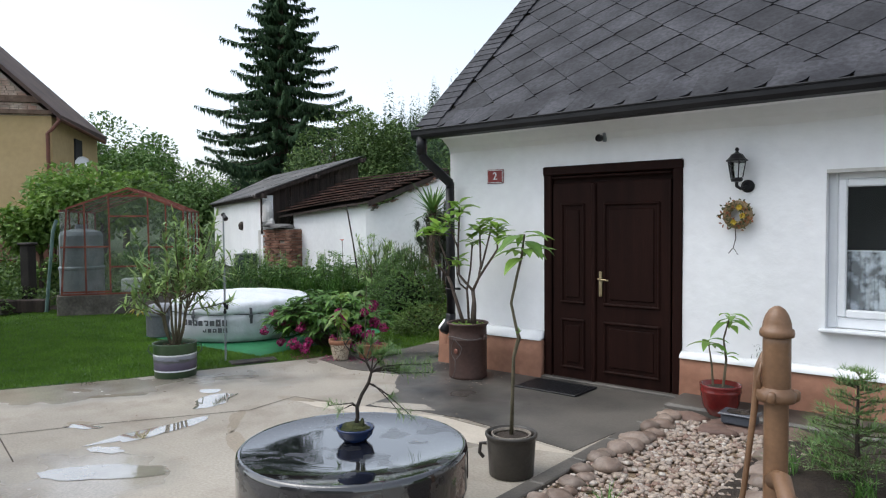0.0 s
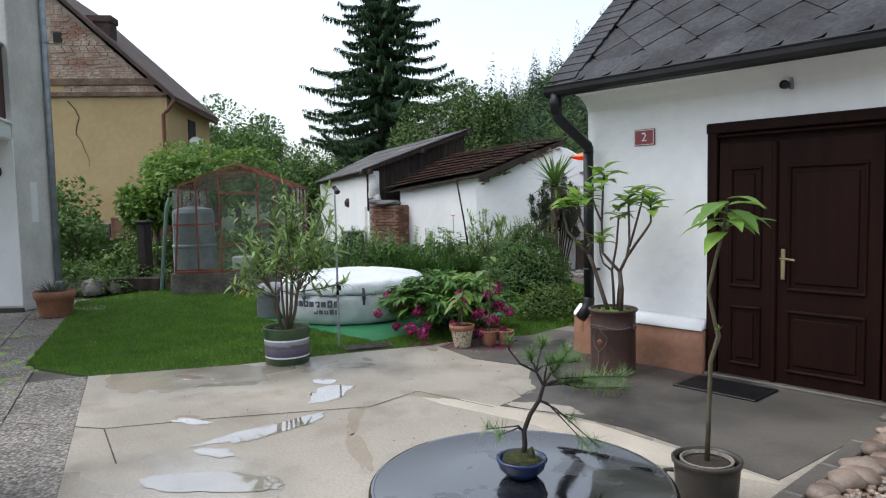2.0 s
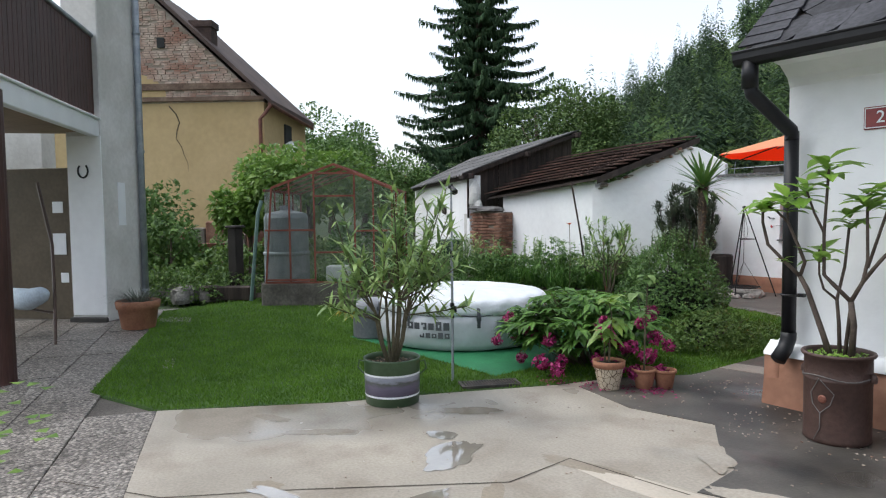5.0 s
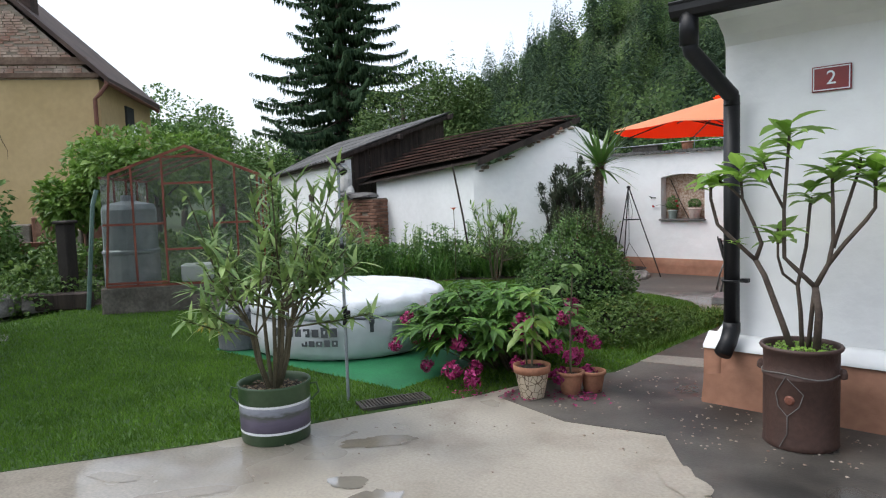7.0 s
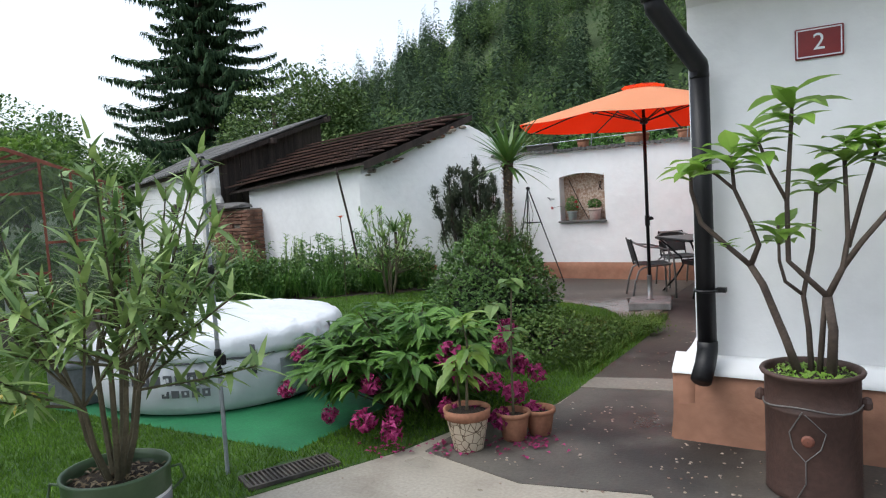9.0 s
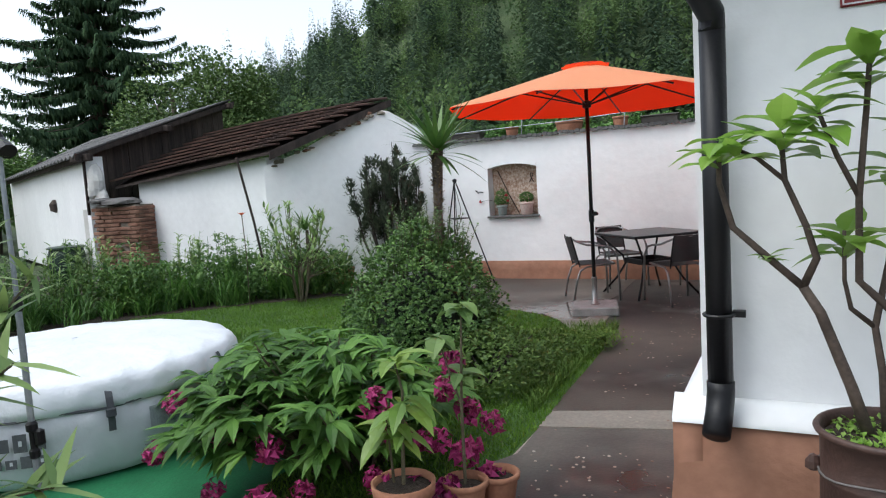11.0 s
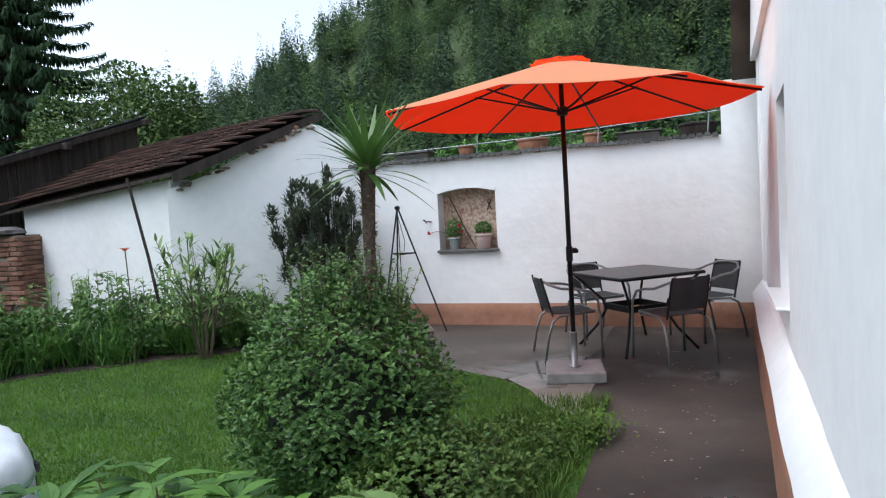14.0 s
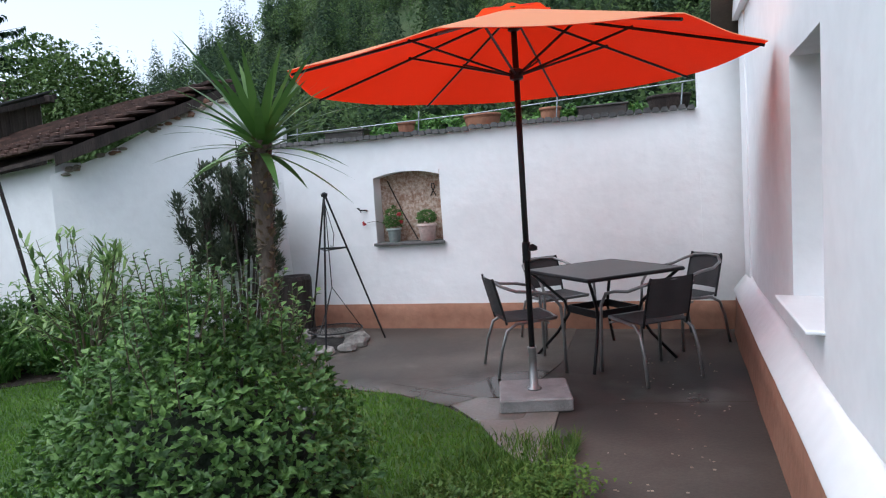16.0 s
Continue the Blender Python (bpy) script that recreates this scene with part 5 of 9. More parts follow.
STEM = surface("green_brown_stem", (0.075, 0.065, 0.035), (0.13, 0.11, 0.065), 12, 80, 0.7, 0.4, grain=0.3)
STEM_DARK = surface("dark_woody_stem", (0.026, 0.019, 0.015), (0.06, 0.045, 0.036), 10, 80, 0.8, 0.6, grain=0.4)
EXOTIC = leafy("glossy_light_leaves", (0.12, 0.25, 0.04), (0.24, 0.40, 0.08), 0.4, 0.5, 0.35)
FRANGI = leafy("glossy_green_leaves", (0.17, 0.33, 0.045), (0.32, 0.50, 0.11), 0.35, 0.5, 0.45)
OLEANDER = leafy("oleander_leaves", (0.1206, 0.2193, 0.0768), (0.3288, 0.4604, 0.1643), 0.5, 0.4, 0.25)
BOXLEAF = leafy("box_leaves", (0.038, 0.098, 0.024), (0.155, 0.275, 0.072), 0.42, 0.4, 0.22)
PEONYLEAF = leafy("peony_leaves", (0.042, 0.112, 0.020), (0.125, 0.255, 0.050), 0.5, 0.3, 0.25)
GARDEN = leafy("garden_leaves", (0.0487, 0.138, 0.0292), (0.1624, 0.3248, 0.0731), 0.5, 0.4, 0.25)
PETAL = leafy("magenta_petals", (0.15, 0.005, 0.045), (0.52, 0.06, 0.25), 0.6, 0.3, 0.2)
PINE = leafy("pine_needles", (0.087, 0.174, 0.061), (0.1914, 0.2958, 0.1044), 0.5, 0.3, 0.1)
YUCCA = leafy("yucca_leaves", (0.05, 0.13, 0.03), (0.15, 0.26, 0.07), 0.4, 0.5, 0.2)


def wet_black():
    m, n, l, p = nodes_of("wet_black_plastic")
    t1, t2 = noise_node(n, l, 7, 6), noise_node(n, l, 45, 5)
    p.inputs["Base Color"].default_value = (0.012, 0.012, 0.014, 1)
    p.inputs["Specular IOR Level"].default_value = 0.9
    p.inputs["Coat Weight"].default_value, p.inputs["Coat Roughness"].default_value = 1.0, 0.03
    r = ramp(n, l, t1.outputs[0], 0.54, 0.60, (0.015,) * 3, (0.34,) * 3)
    l.new(r.outputs[0], p.inputs["Roughness"])
    k = n.new("ShaderNodeBump")
    k.inputs["Distance"].default_value = 0.01
    mm = n.new("ShaderNodeMath")
    mm.operation = "MULTIPLY"
    l.new(r.outputs[0], mm.inputs[0])
    mm.inputs[1].default_value = 1.2
    l.new(mm.outputs[0], k.inputs["Strength"])
    l.new(t2.outputs[0], k.inputs["Height"])
    l.new(k.outputs[0], p.inputs["Normal"])
    return m


BLACK_GLOSS = wet_black()

well = thing("well_cover", (-2.52, 2.33, 0), "round well with a wet black plastic lid", "well")
part("ring_wall", Shape().lathe([(0.50, 0), (0.50, 0.42), (0.47, 0.42)], (0, 0, 0), 40), MORTAR, well, "grey concrete well ring", smooth=False)
part("lid", Shape().lathe([(0.53, 0.30), (0.572, 0.30), (0.576, 0.33), (0.574, 0.49), (0.568, 0.512), (0.556, 0.52), (0.545, 0.516), (0.3, 0.513), (0.02, 0.512)], (0, 0, 0), 64), BLACK_GLOSS, well, "wet glossy black lid", smooth=True)


def pot_shape(r0, r1, h, rim=0.015, seg=28):
    return Shape().lathe([(r0 * 0.9, 0), (r0, 0.006), (r1 - 0.004, h * 0.8), (r1 - 0.002, h - rim * 2.2), (r1 + rim * 0.6, h - rim * 2), (r1 + rim * 0.7, h - 0.004), (r1 + rim * 0.3, h), (r1 - rim * 0.7, h - 0.002), (r1 - rim, h - 0.03), (r1 - rim * 1.2, h - 0.04)], (0, 0, 0), seg, cap=False).lathe([(r0 * 0.9, 0), (0.002, 0)], (0, 0, 0), seg, cap=False)


def soil_disc(r, z, seed=1):
    s = Shape()
    s.lathe([(r, z), (r * 0.7, z + 0.008), (r * 0.3, z + 0.012), (0.003, z + 0.014)], (0, 0, 0), 20, wob=0.02, seed=seed, cap=False)
    return s


def whorl(shape, at, n, length, width, seed, tilt=(0.1, 0.8), bend=0.35, axis=(0, 0, 1)):
    """Leaves round a shoot's tip."""
    rnd = random.Random(seed)
    for i in range(n):
        a = i * 2.4 + rnd.uniform(-0.3, 0.3)
        z = rnd.uniform(*tilt)
        d = Vector((math.cos(a), math.sin(a), z)) + Vector(axis) * 0.1
        s = length * rnd.uniform(0.7, 1.15)
        b = Vector(at) + Vector((0, 0, -0.015 * i * length * 3))
        # a broad leaf in two joined lengths
        long_leaf(shape, b, d, s, width * s / length, bend * rnd.uniform(0.6, 1.5))
    return shape


def long_leaf(shape, b, d, length, width, bend, steps=5):
    d = Vector(d).normalized()
    side = d.cross(Vector((0, 0, 1)))
    side = side.normalized() if side.length > 1e-3 else Vector((1, 0, 0))
    p, vs = Vector(b), []
    wid = (0.12, 0.62, 1.0, 0.86, 0.45, 0.02)
    for i in range(steps + 1):
        up = side.cross(d).normalized()
        w = width / 2 * wid[i]
        vs += [p + side * w + up * w * 0.25, p, p - side * w + up * w * 0.25]
        d = (d + Vector((0, 0, -bend * 0.45))).normalized()
        p = p + d * length / steps
    shape.add(vs, [q for i in range(steps) for q in ((3 * i, 3 * i + 1, 3 * i + 4, 3 * i + 3), (3 * i + 1, 3 * i + 2, 3 * i + 5, 3 * i + 4))])
    return shape


# pine bonsai on the well lid
bons = thing("bonsai", (-2.555, 2.375, 0.515), "small pine bonsai in a blue oval glazed pot", "bonsai")
part("pot", Shape().lathe([(0.055, 0), (0.06, 0.004), (0.085, 0.03), (0.093, 0.055), (0.098, 0.062), (0.097, 0.07), (0.085, 0.07), (0.083, 0.055), (0.01, 0.055)], (0, 0, 0), 28), BLUE_GLAZE, bons, "blue glazed bonsai pot", smooth=True)
part("moss", Shape().rock((0, 0, 0.06), (0.08, 0.078, 0.035), 4, 12, 6, 0.3).rock((0.05, 0.0, 0.085), (0.015, 0.012, 0.04), 6), MOSS, bons, "mossy soil mound")
RT, DP = Vector((0.65, 0.75, 0)), Vector((0.75, -0.65, 0))   # along and across the crown
tp = [RT * r + DP * d + Vector((0, 0, z)) for r, d, z in ((0, 0, 0.06), (0.012, 0.01, 0.12), (0.010, 0.0, 0.17), (0.035, -0.01, 0.23), (0.07, 0.0, 0.29), (0.085, 0.015, 0.35), (0.06, 0.0, 0.40), (0.0, -0.01, 0.43), (-0.045, 0.0, 0.49), (-0.065, 0.0, 0.55))]
part("trunk", Shape().tube(tp, [0.012, 0.010, 0.0095, 0.009, 0.0085, 0.007, 0.0055, 0.004, 0.003, 0.002], 8), STEM_DARK, bons, smooth=True)
rnd = random.Random(6)
nd = Shape()
for b0, r, d, z, lush in ((2, -0.13, 0.02, 0.19, 0), (2, -0.08, -0.05, 0.14, 0), (4, 0.20, 0.03, 0.22, 0), (4, 0.30, 0.0, 0.10, 0), (4, 0.24, 0.05, 0.13, 0), (5, 0.30, -0.04, 0.34, 1), (5, 0.40, 0.0, 0.33, 1), (5, 0.38, 0.06, 0.39, 1), (5, 0.22, 0.05, 0.37, 1), (5, 0.24, -0.07, 0.42, 1), (5, 0.15, 0.06, 0.45, 1), (6, 0.10, -0.06, 0.49, 1), (6, 0.03, 0.05, 0.47, 1), (5, 0.18, 0.0, 0.47, 1), (6, 0.13, 0.0, 0.38, 1), (8, -0.05, 0.03, 0.52, 0)):
    a, t = tp[b0], RT * r + DP * d + Vector((0, 0, z))
    m = (a + t) / 2 + Vector((rnd.uniform(-0.03, 0.03), rnd.uniform(-0.03, 0.03), rnd.uniform(-0.01, 0.04)))
    part("branch", Shape().tube([a, a.lerp(m, 0.5) + Vector((0, 0, 0.012)), m, t], [0.0042, 0.0036, 0.0028, 0.0014], 5), STEM_DARK, bons)
    for q in range(190 if lush else 55):
        u = rnd.uniform(0.45 if lush else 0.78, 1.03)
        p = a.lerp(m, u * 2) if u < 0.5 else m.lerp(t, u * 2 - 1)
        dd = (t - a).normalized() * 0.6 + Vector((rnd.uniform(-1, 1), rnd.uniform(-1, 1), rnd.uniform(-0.5, 0.9)))
        nd.blade(p, dd, rnd.uniform(0.035, 0.075), 0.003, 0.15, 2)
part("needles", nd, PINE, bons, "fine green pine needles")

# tall single-stemmed exotic sapling in a dark enamel pot
sap = thing("potted_sapling", (-2.44, 3.62, 0), "slender sapling with light green leaves in a dark enamel pot", "potted plant")
part("pot", pot_shape(0.142, 0.16, 0.275, 0.012), DARK_POT, sap, "dark enamel pot with ring handle", smooth=True)
part("inner_pot", Shape().lathe([(0.125, 0.24), (0.128, 0.268), (0.12, 0.27), (0.112, 0.255)], (0, 0, 0), 24, cap=False), MORTAR, sap, "pale inner pot rim")
part("handle", Shape().tube([(-0.13, -0.09, 0.2), (-0.16, -0.115, 0.2), (-0.165, -0.12, 0.14), (-0.145, -0.105, 0.11)], 0.012, 8), DARK_POT, sap)
part("soil", soil_disc(0.12, 0.245), SOIL, sap)
part("stem", Shape().tube([(0, 0, 0.24), (0.004, 0.01, 0.5), (0.0, 0.03, 0.75), (0.035, 0.04, 0.88), (0.02, 0.03, 0.95), (-0.01, 0.02, 1.1), (0.02, 0.04, 1.27), (0.045, 0.06, 1.40), (0.06, 0.07, 1.54)], [0.014, 0.012, 0.011, 0.013, 0.01, 0.009, 0.009, 0.008, 0.006], 8), STEM, sap, smooth=True)
sl = whorl(Shape(), (0.06, 0.07, 1.55), 16, 0.24, 0.085, 3, (-0.05, 0.5), 0.4)
whorl(sl, (0.03, 0.04, 0.9), 3, 0.06, 0.02, 8, (0.6, 1.4), 0.1)
part("leaves", sl, EXOTIC, sap, "light green drooping leaves")

# red pot plant
rp = thing("potted_plant", (-1.80, 5.72, 0.03), "broad-leaved plant in a dark red glazed pot", "potted plant")
part("pot", Shape().lathe([(0.10, 0), (0.105, 0.005), (0.14, 0.08), (0.155, 0.18), (0.16, 0.19), (0.16, 0.2), (0.157, 0.205), (0.16, 0.235), (0.163, 0.25), (0.15, 0.25), (0.147, 0.22), (0.01, 0.22)], (0, 0, 0), 32), RED_GLAZE, rp, "dark red glazed pot", smooth=True)
part("soil", soil_disc(0.145, 0.215), SOIL, rp)
rs = Shape().tube([(0.02, 0, 0.22), (0.04, 0.01, 0.45), (0.02, 0.0, 0.62), (0.06, 0.02, 0.8)], [0.012, 0.01, 0.008, 0.005], 7).tube([(-0.06, 0.0, 0.22), (-0.07, -0.01, 0.4), (-0.1, 0.0, 0.58)], [0.01, 0.008, 0.005], 7)
part("stem", rs, STEM, rp)
rl = whorl(Shape(), (0.06, 0.02, 0.82), 11, 0.2, 0.075, 5, (0.0, 0.5), 0.5)
whorl(rl, (-0.1, 0.0, 0.6), 7, 0.19, 0.075, 6, (0.0, 0.5), 0.55)
whorl(rl, (0.04, 0.01, 0.5), 6, 0.11, 0.045, 7, (0.2, 0.8), 0.4)
part("leaves", rl, EXOTIC, rp, "light green broad leaves")

# small rectangular bonsai tray on a flat stone
tray = thing("bonsai_tray", (-1.55, 5.38, 0.07), "small blue-grey tray pot with a bare bent juniper", "bonsai")
part("pot", Shape().box((0, 0, 0.045), (0.24, 0.16, 0.075), bev=0.012).box((0, 0, 0.085), (0.27, 0.19, 0.016), bev=0.006), GREY_GLAZE, tray)
part("soil", Shape().rock((0, 0, 0.092), (0.11, 0.07, 0.015), 2, 10), SOIL, tray)
part("trunk", Shape().tube([(0.03, 0, 0.09), (0.09, 0.01, 0.13), (0.11, 0.02, 0.24), (0.16, 0.04, 0.36), (0.18, 0.05, 0.5)], [0.013, 0.012, 0.01, 0.007, 0.004], 7), STEM_DARK, tray)
nj = Shape()
rnd = random.Random(11)
for i in range(160):
    p = Vector((0.17 + rnd.gauss(0, 0.05), 0.05 + rnd.gauss(0, 0.05), 0.46 + rnd.gauss(0, 0.09)))
    nj.blade(p, (rnd.uniform(-1, 1), rnd.uniform(-1, 1), rnd.uniform(-0.3, 1)), 0.05, 0.006, 0.2, 1)
part("needles", nj, leafy("juniper", (0.06, 0.09, 0.07), (0.11, 0.14, 0.11)), tray)

# hand pump
pump = thing("water_pump", (-0.752, 3.12, 0.05), "bronze-brown painted cast-iron hand water pump", "pump")
pump.matrix_basis = pump.matrix_basis @ Matrix.Diagonal((0.88, 0.88, 1, 1))
part("column", Shape().lathe([(0.12, 0), (0.12, 0.03), (0.07, 0.06), (0.056, 0.1), (0.055, 0.8), (0.058, 0.84)], (0, 0, 0), 24), PUMP, pump, smooth=True)
part("cylinder", Shape().lathe([(0.062, 0.84), (0.064, 0.86), (0.063, 1.05), (0.063, 1.09)], (0, 0, 0), 24), PUMP, pump, smooth=True)
part("flange", Shape().lathe([(0.06, 0.80), (0.085, 0.805), (0.09, 0.82), (0.088, 0.845), (0.07, 0.855), (0.06, 0.87)], (0, 0, 0), 24).box((0.0, -0.085, 0.83), (0.04, 0.035, 0.05), bev=0.008).box((0.08, 0.03, 0.83), (0.035, 0.04, 0.05), bev=0.008).box((-0.08, 0.03, 0.83), (0.035, 0.04, 0.05), bev=0.008), PUMP, pump, smooth=True)
part("cap", Shape().lathe([(0.063, 1.075), (0.076, 1.08), (0.079, 1.095), (0.075, 1.11), (0.066, 1.115), (0.063, 1.14), (0.052, 1.17), (0.035, 1.195), (0.014, 1.207), (0.002, 1.209)], (0, 0, 0), 24), PUMP, pump, smooth=True)
part("spout", Shape().tube([(0, -0.02, 0.47), (0.06, -0.12, 0.50), (0.12, -0.24, 0.42), (0.15, -0.31, 0.36)], [0.045, 0.042, 0.038, 0.042], 14).tube([(0.15, -0.31, 0.365), (0.155, -0.325, 0.34), (0.155, -0.33, 0.30)], [0.044, 0.04, 0.03], 14), PUMP, pump, smooth=True)
part("lever", Shape().tube([(-0.06, 0.02, 1.0), (-0.09, 0.02, 0.93), (-0.10, 0.0, 0.75), (-0.14, -0.02, 0.4), (-0.19, -0.05, 0.12), (-0.23, -0.07, 0.06)], [0.016, 0.018, 0.016, 0.014, 0.014, 0.012], 8).tube([(-0.06, 0.0, 0.98), (-0.075, -0.03, 0.9), (-0.06, -0.02, 0.82)], 0.011, 6), PUMP, pump, "long curved pump lever", smooth=True)

# gravel and cobbles by the pump
def pebble_material():
    m, n, l, p = nodes_of("mixed_river_pebbles")
    g = n.new("ShaderNodeNewGeometry")
    r = n.new("ShaderNodeValToRGB")
    e = r.color_ramp.elements
    e[0].color, e[1].color = (0.19, 0.11, 0.08, 1), (0.52, 0.47, 0.42, 1)
    for pos, c in ((0.3, (0.38, 0.30, 0.24, 1)), (0.55, (0.30, 0.25, 0.21, 1)), (0.8, (0.42, 0.33, 0.25, 1))):
        q = e.new(pos)
        q.color = c
    l.new(g.outputs["Random Per Island"], r.inputs[0])
    t = noise_node(n, l, 60, 4)
    l.new(mixc(n, l, 1.0, r.outputs[0], ramp(n, l, t.outputs[0], 0.3, 0.7, (0.75,) * 3, (1.05,) * 3).outputs[0], "MULTIPLY"), p.inputs["Base Color"])
    p.inputs["Roughness"].default_value = 0.45
    return m
PEBBLES = pebble_material()
solid("gravel_bed", Shape().poly([(-2.12, 3.1), (-1.25, 2.5), (-0.95, 2.5), (-1.0, 4.4), (-1.25, 5.4), (-2.1, 5.4)], -0.05, 0.02), surface("sandy_gravel", (0.22, 0.15, 0.09), (0.34, 0.25, 0.16), 3, 80, 0.9, 0.7, grain=0.4), "sandy gravel bed beside the water pump", "gravel bed", kind="structure")
rnd = random.Random(15)
gp = Shape()
for i in range(3400):
    y = rnd.uniform(2.6, 5.4)
    x = rnd.uniform(-2.1, -1.02)
    s = rnd.uniform(0.010, 0.024)
    gp.rock((x, y, 0.024 + s * 0.3 + rnd.uniform(0, 0.012)), (s * rnd.uniform(0.8, 1.5), s * rnd.uniform(0.8, 1.3), s * 0.7), i, 6, 4, 0.6)
solid("pebbles", gp, PEBBLES, "pale mixed river pebbles on the gravel bed", "pebbles", kind="stuff", smooth=True)
cob = thing("stone_edging", (-2.0, 4.2, 0), "row of rounded river cobbles edging the gravel", "stones")
for i in range(34):
    if i < 20:
        y, x = 3.0 + i * 0.122, -2.03 + rnd.uniform(-0.05, 0.10)
    else:
        y, x = 2.7 + (i - 20) * 0.16, -1.12 + rnd.uniform(-0.12, 0.16)
    s = rnd.uniform(0.05, 0.095)
    part("cobble", Shape().rock((x + 2.0, y - 4.2, 0.03 + s * 0.35), (s * rnd.uniform(0.9, 1.4), s, s * 0.62), 100 + i, 12, 8, 0.55), surface("river_cobble", (0.17, 0.115, 0.085), (0.34, 0.27, 0.22), 6, 50, 0.5, 0.3, grain=0.25, vary=0.35) if i == 0 else bpy.data.materials["river_cobble"], cob, smooth=True)
flatst = thing("flat_stones", (-1.55, 5.40, 0.02), "dark flat stones below the bonsai tray", "stones")
for i, (x, y, w) in enumerate(((0, 0, 0.24), (-0.42, 0.03, 0.17), (0.34, 0.0, 0.2), (-0.12, -0.2, 0.16))):
    part("stone", Shape().rock((x, y, 0.02), (w, w * 0.7, 0.045), 300 + i, 10, 6, 0.6), surface("red_brown_stone", (0.12, 0.07, 0.055), (0.2, 0.13, 0.10), 4, 30, 0.7, 0.4) if i == 0 else bpy.data.materials["red_brown_stone"], flatst, smooth=True)
kerb = thing("stone_kerb", (-2.19, 4.4, 0), "dark slate kerb strip along the gravel bed", "kerb", kind="structure")
for i in range(5):
    part("kerb_stone", Shape().box((rnd.uniform(-0.006, 0.006), -1.15 + i * 0.52, 0.015), (0.115, 0.51, 0.055), bev=0.008), CONCRETE_DARK, kerb)
solid("house_footing", Shape().box((-0.6, 5.86, 0.02), (3.3, 0.45, 0.1), bev=0.02), CONCRETE_DARK, "narrow concrete strip along the house wall", "pavement", kind="structure")
# dwarf spruce and grass tufts in the soil bed
ds = thing("dwarf_spruce", (-0.66, 4.55, 0.05), "young bushy dwarf spruce with bright green shoots", "shrub")
part("trunk", Shape().tube([(0, 0, 0), (0, 0, 0.62)], [0.02, 0.006], 6), STEM_DARK, ds)
dn = Shape()
rnd = random.Random(19)
for i in range(70):
    k = rnd.random() ** 1.3
    a = rnd.uniform(0, 6.283)
    r = 0.40 * (1 - 0.85 * k)
    p0 = Vector((0, 0, 0.08 + 0.60 * k))
    d = Vector((math.cos(a), math.sin(a), 0.22))
    part("branch", Shape().tube([p0, p0 + d * r], [0.006, 0.002], 4), STEM, ds)
    for q in range(54):
        u = rnd.uniform(0.2, 1.02)
        p = p0 + d * r * u + Vector((-d.y, d.x, 0)) * rnd.gauss(0, 0.05 * u)
        dn.blade(p, d * 0.8 + Vector((rnd.uniform(-0.9, 0.9), rnd.uniform(-0.9, 0.9), rnd.uniform(-0.2, 0.7))), 0.055, 0.009, 0.1, 1)
part("needles", dn, PINE, ds)


def tuft(shape, at, n, length, width, seed, spread=0.6, droop=0.6, r=0.05):
    rnd = random.Random(seed)
    for i in range(n):
        a = rnd.uniform(0, 6.283)
        k = rnd.uniform(0.1, spread)
        shape.blade((at[0] + r * rnd.uniform(-1, 1), at[1] + r * rnd.uniform(-1, 1), at[2]), (math.cos(a) * k, math.sin(a) * k, 1), length * rnd.uniform(0.6, 1.15), width, droop * rnd.uniform(0.5, 1.3), 4)
    return shape


tf = Shape()
for i, (x, y) in enumerate(((-0.95, 5.25), (-0.8, 5.1), (-0.9, 4.85), (-1.05, 4.6), (-0.75, 4.7), (-0.6, 4.4), (-1.6, 3.3), (-1.45, 3.0))):
    tuft(tf, (x, y, 0.05), 46, 0.2, 0.008, 60 + i, 0.9, 0.7, 0.06)
solid("grass_tufts", tf, GARDEN, "low green grass tufts in the soil bed", "grass", kind="stuff")

# wall lantern, wreath, number plate, spot lamp
lan = thing("wall_lantern", (-1.78, HY, 1.98), "black six-sided wall lantern with glass panes", "lamp")
part("backplate", Shape().lathe([(0.055, 0), (0.055, 0.012), (0.035, 0.03), (0.01, 0.03)], (0, 0, 0), 18), BLACK_METAL, lan, loc=pose(0.06, 0, -0.08, 90, 0, 0))
part("arm", Shape().tube([(0.06, -0.02, -0.08), (0.02, -0.07, -0.1), (0, -0.11, -0.08), (0, -0.11, -0.04)], 0.014, 8).lathe([(0.01, -0.05), (0.045, -0.04), (0.05, -0.02), (0.045, -0.01)], (0, -0.11, 0), 12), BLACK_METAL, lan)
cage = Shape()
for i in range(6):
    a = math.pi * i / 3
    c, s = math.cos(a), math.sin(a)
    cage.tube([(0.048 * c, -0.11 + 0.048 * s, -0.01), (0.072 * c, -0.11 + 0.072 * s, 0.13)], 0.005, 5)
part("cage", cage, BLACK_METAL, lan)
part("pane", Shape().lathe([(0.044, -0.01), (0.068, 0.13)], (0, -0.11, 0), 6, cap=False), flat_glass("lantern_glass", (0.85, 0.87, 0.85)), lan).visible_shadow = False
part("bulb", Shape().lathe([(0.012, -0.01), (0.012, 0.04), (0.02, 0.05), (0.02, 0.09), (0.005, 0.11)], (0, -0.11, 0), 10), WHITE_PVC, lan)
part("roof", Shape().lathe([(0.088, 0.128), (0.09, 0.134), (0.07, 0.15), (0.045, 0.185), (0.02, 0.198), (0.012, 0.205), (0.012, 0.215), (0.018, 0.225), (0.01, 0.24), (0.003, 0.243)], (0, -0.11, 0), 12), BLACK_METAL, lan)
wr = thing("wreath", (-1.79, HY - 0.045, 1.66), "dried-flower door wreath with yellow flowers and trailing twig", "wreath")
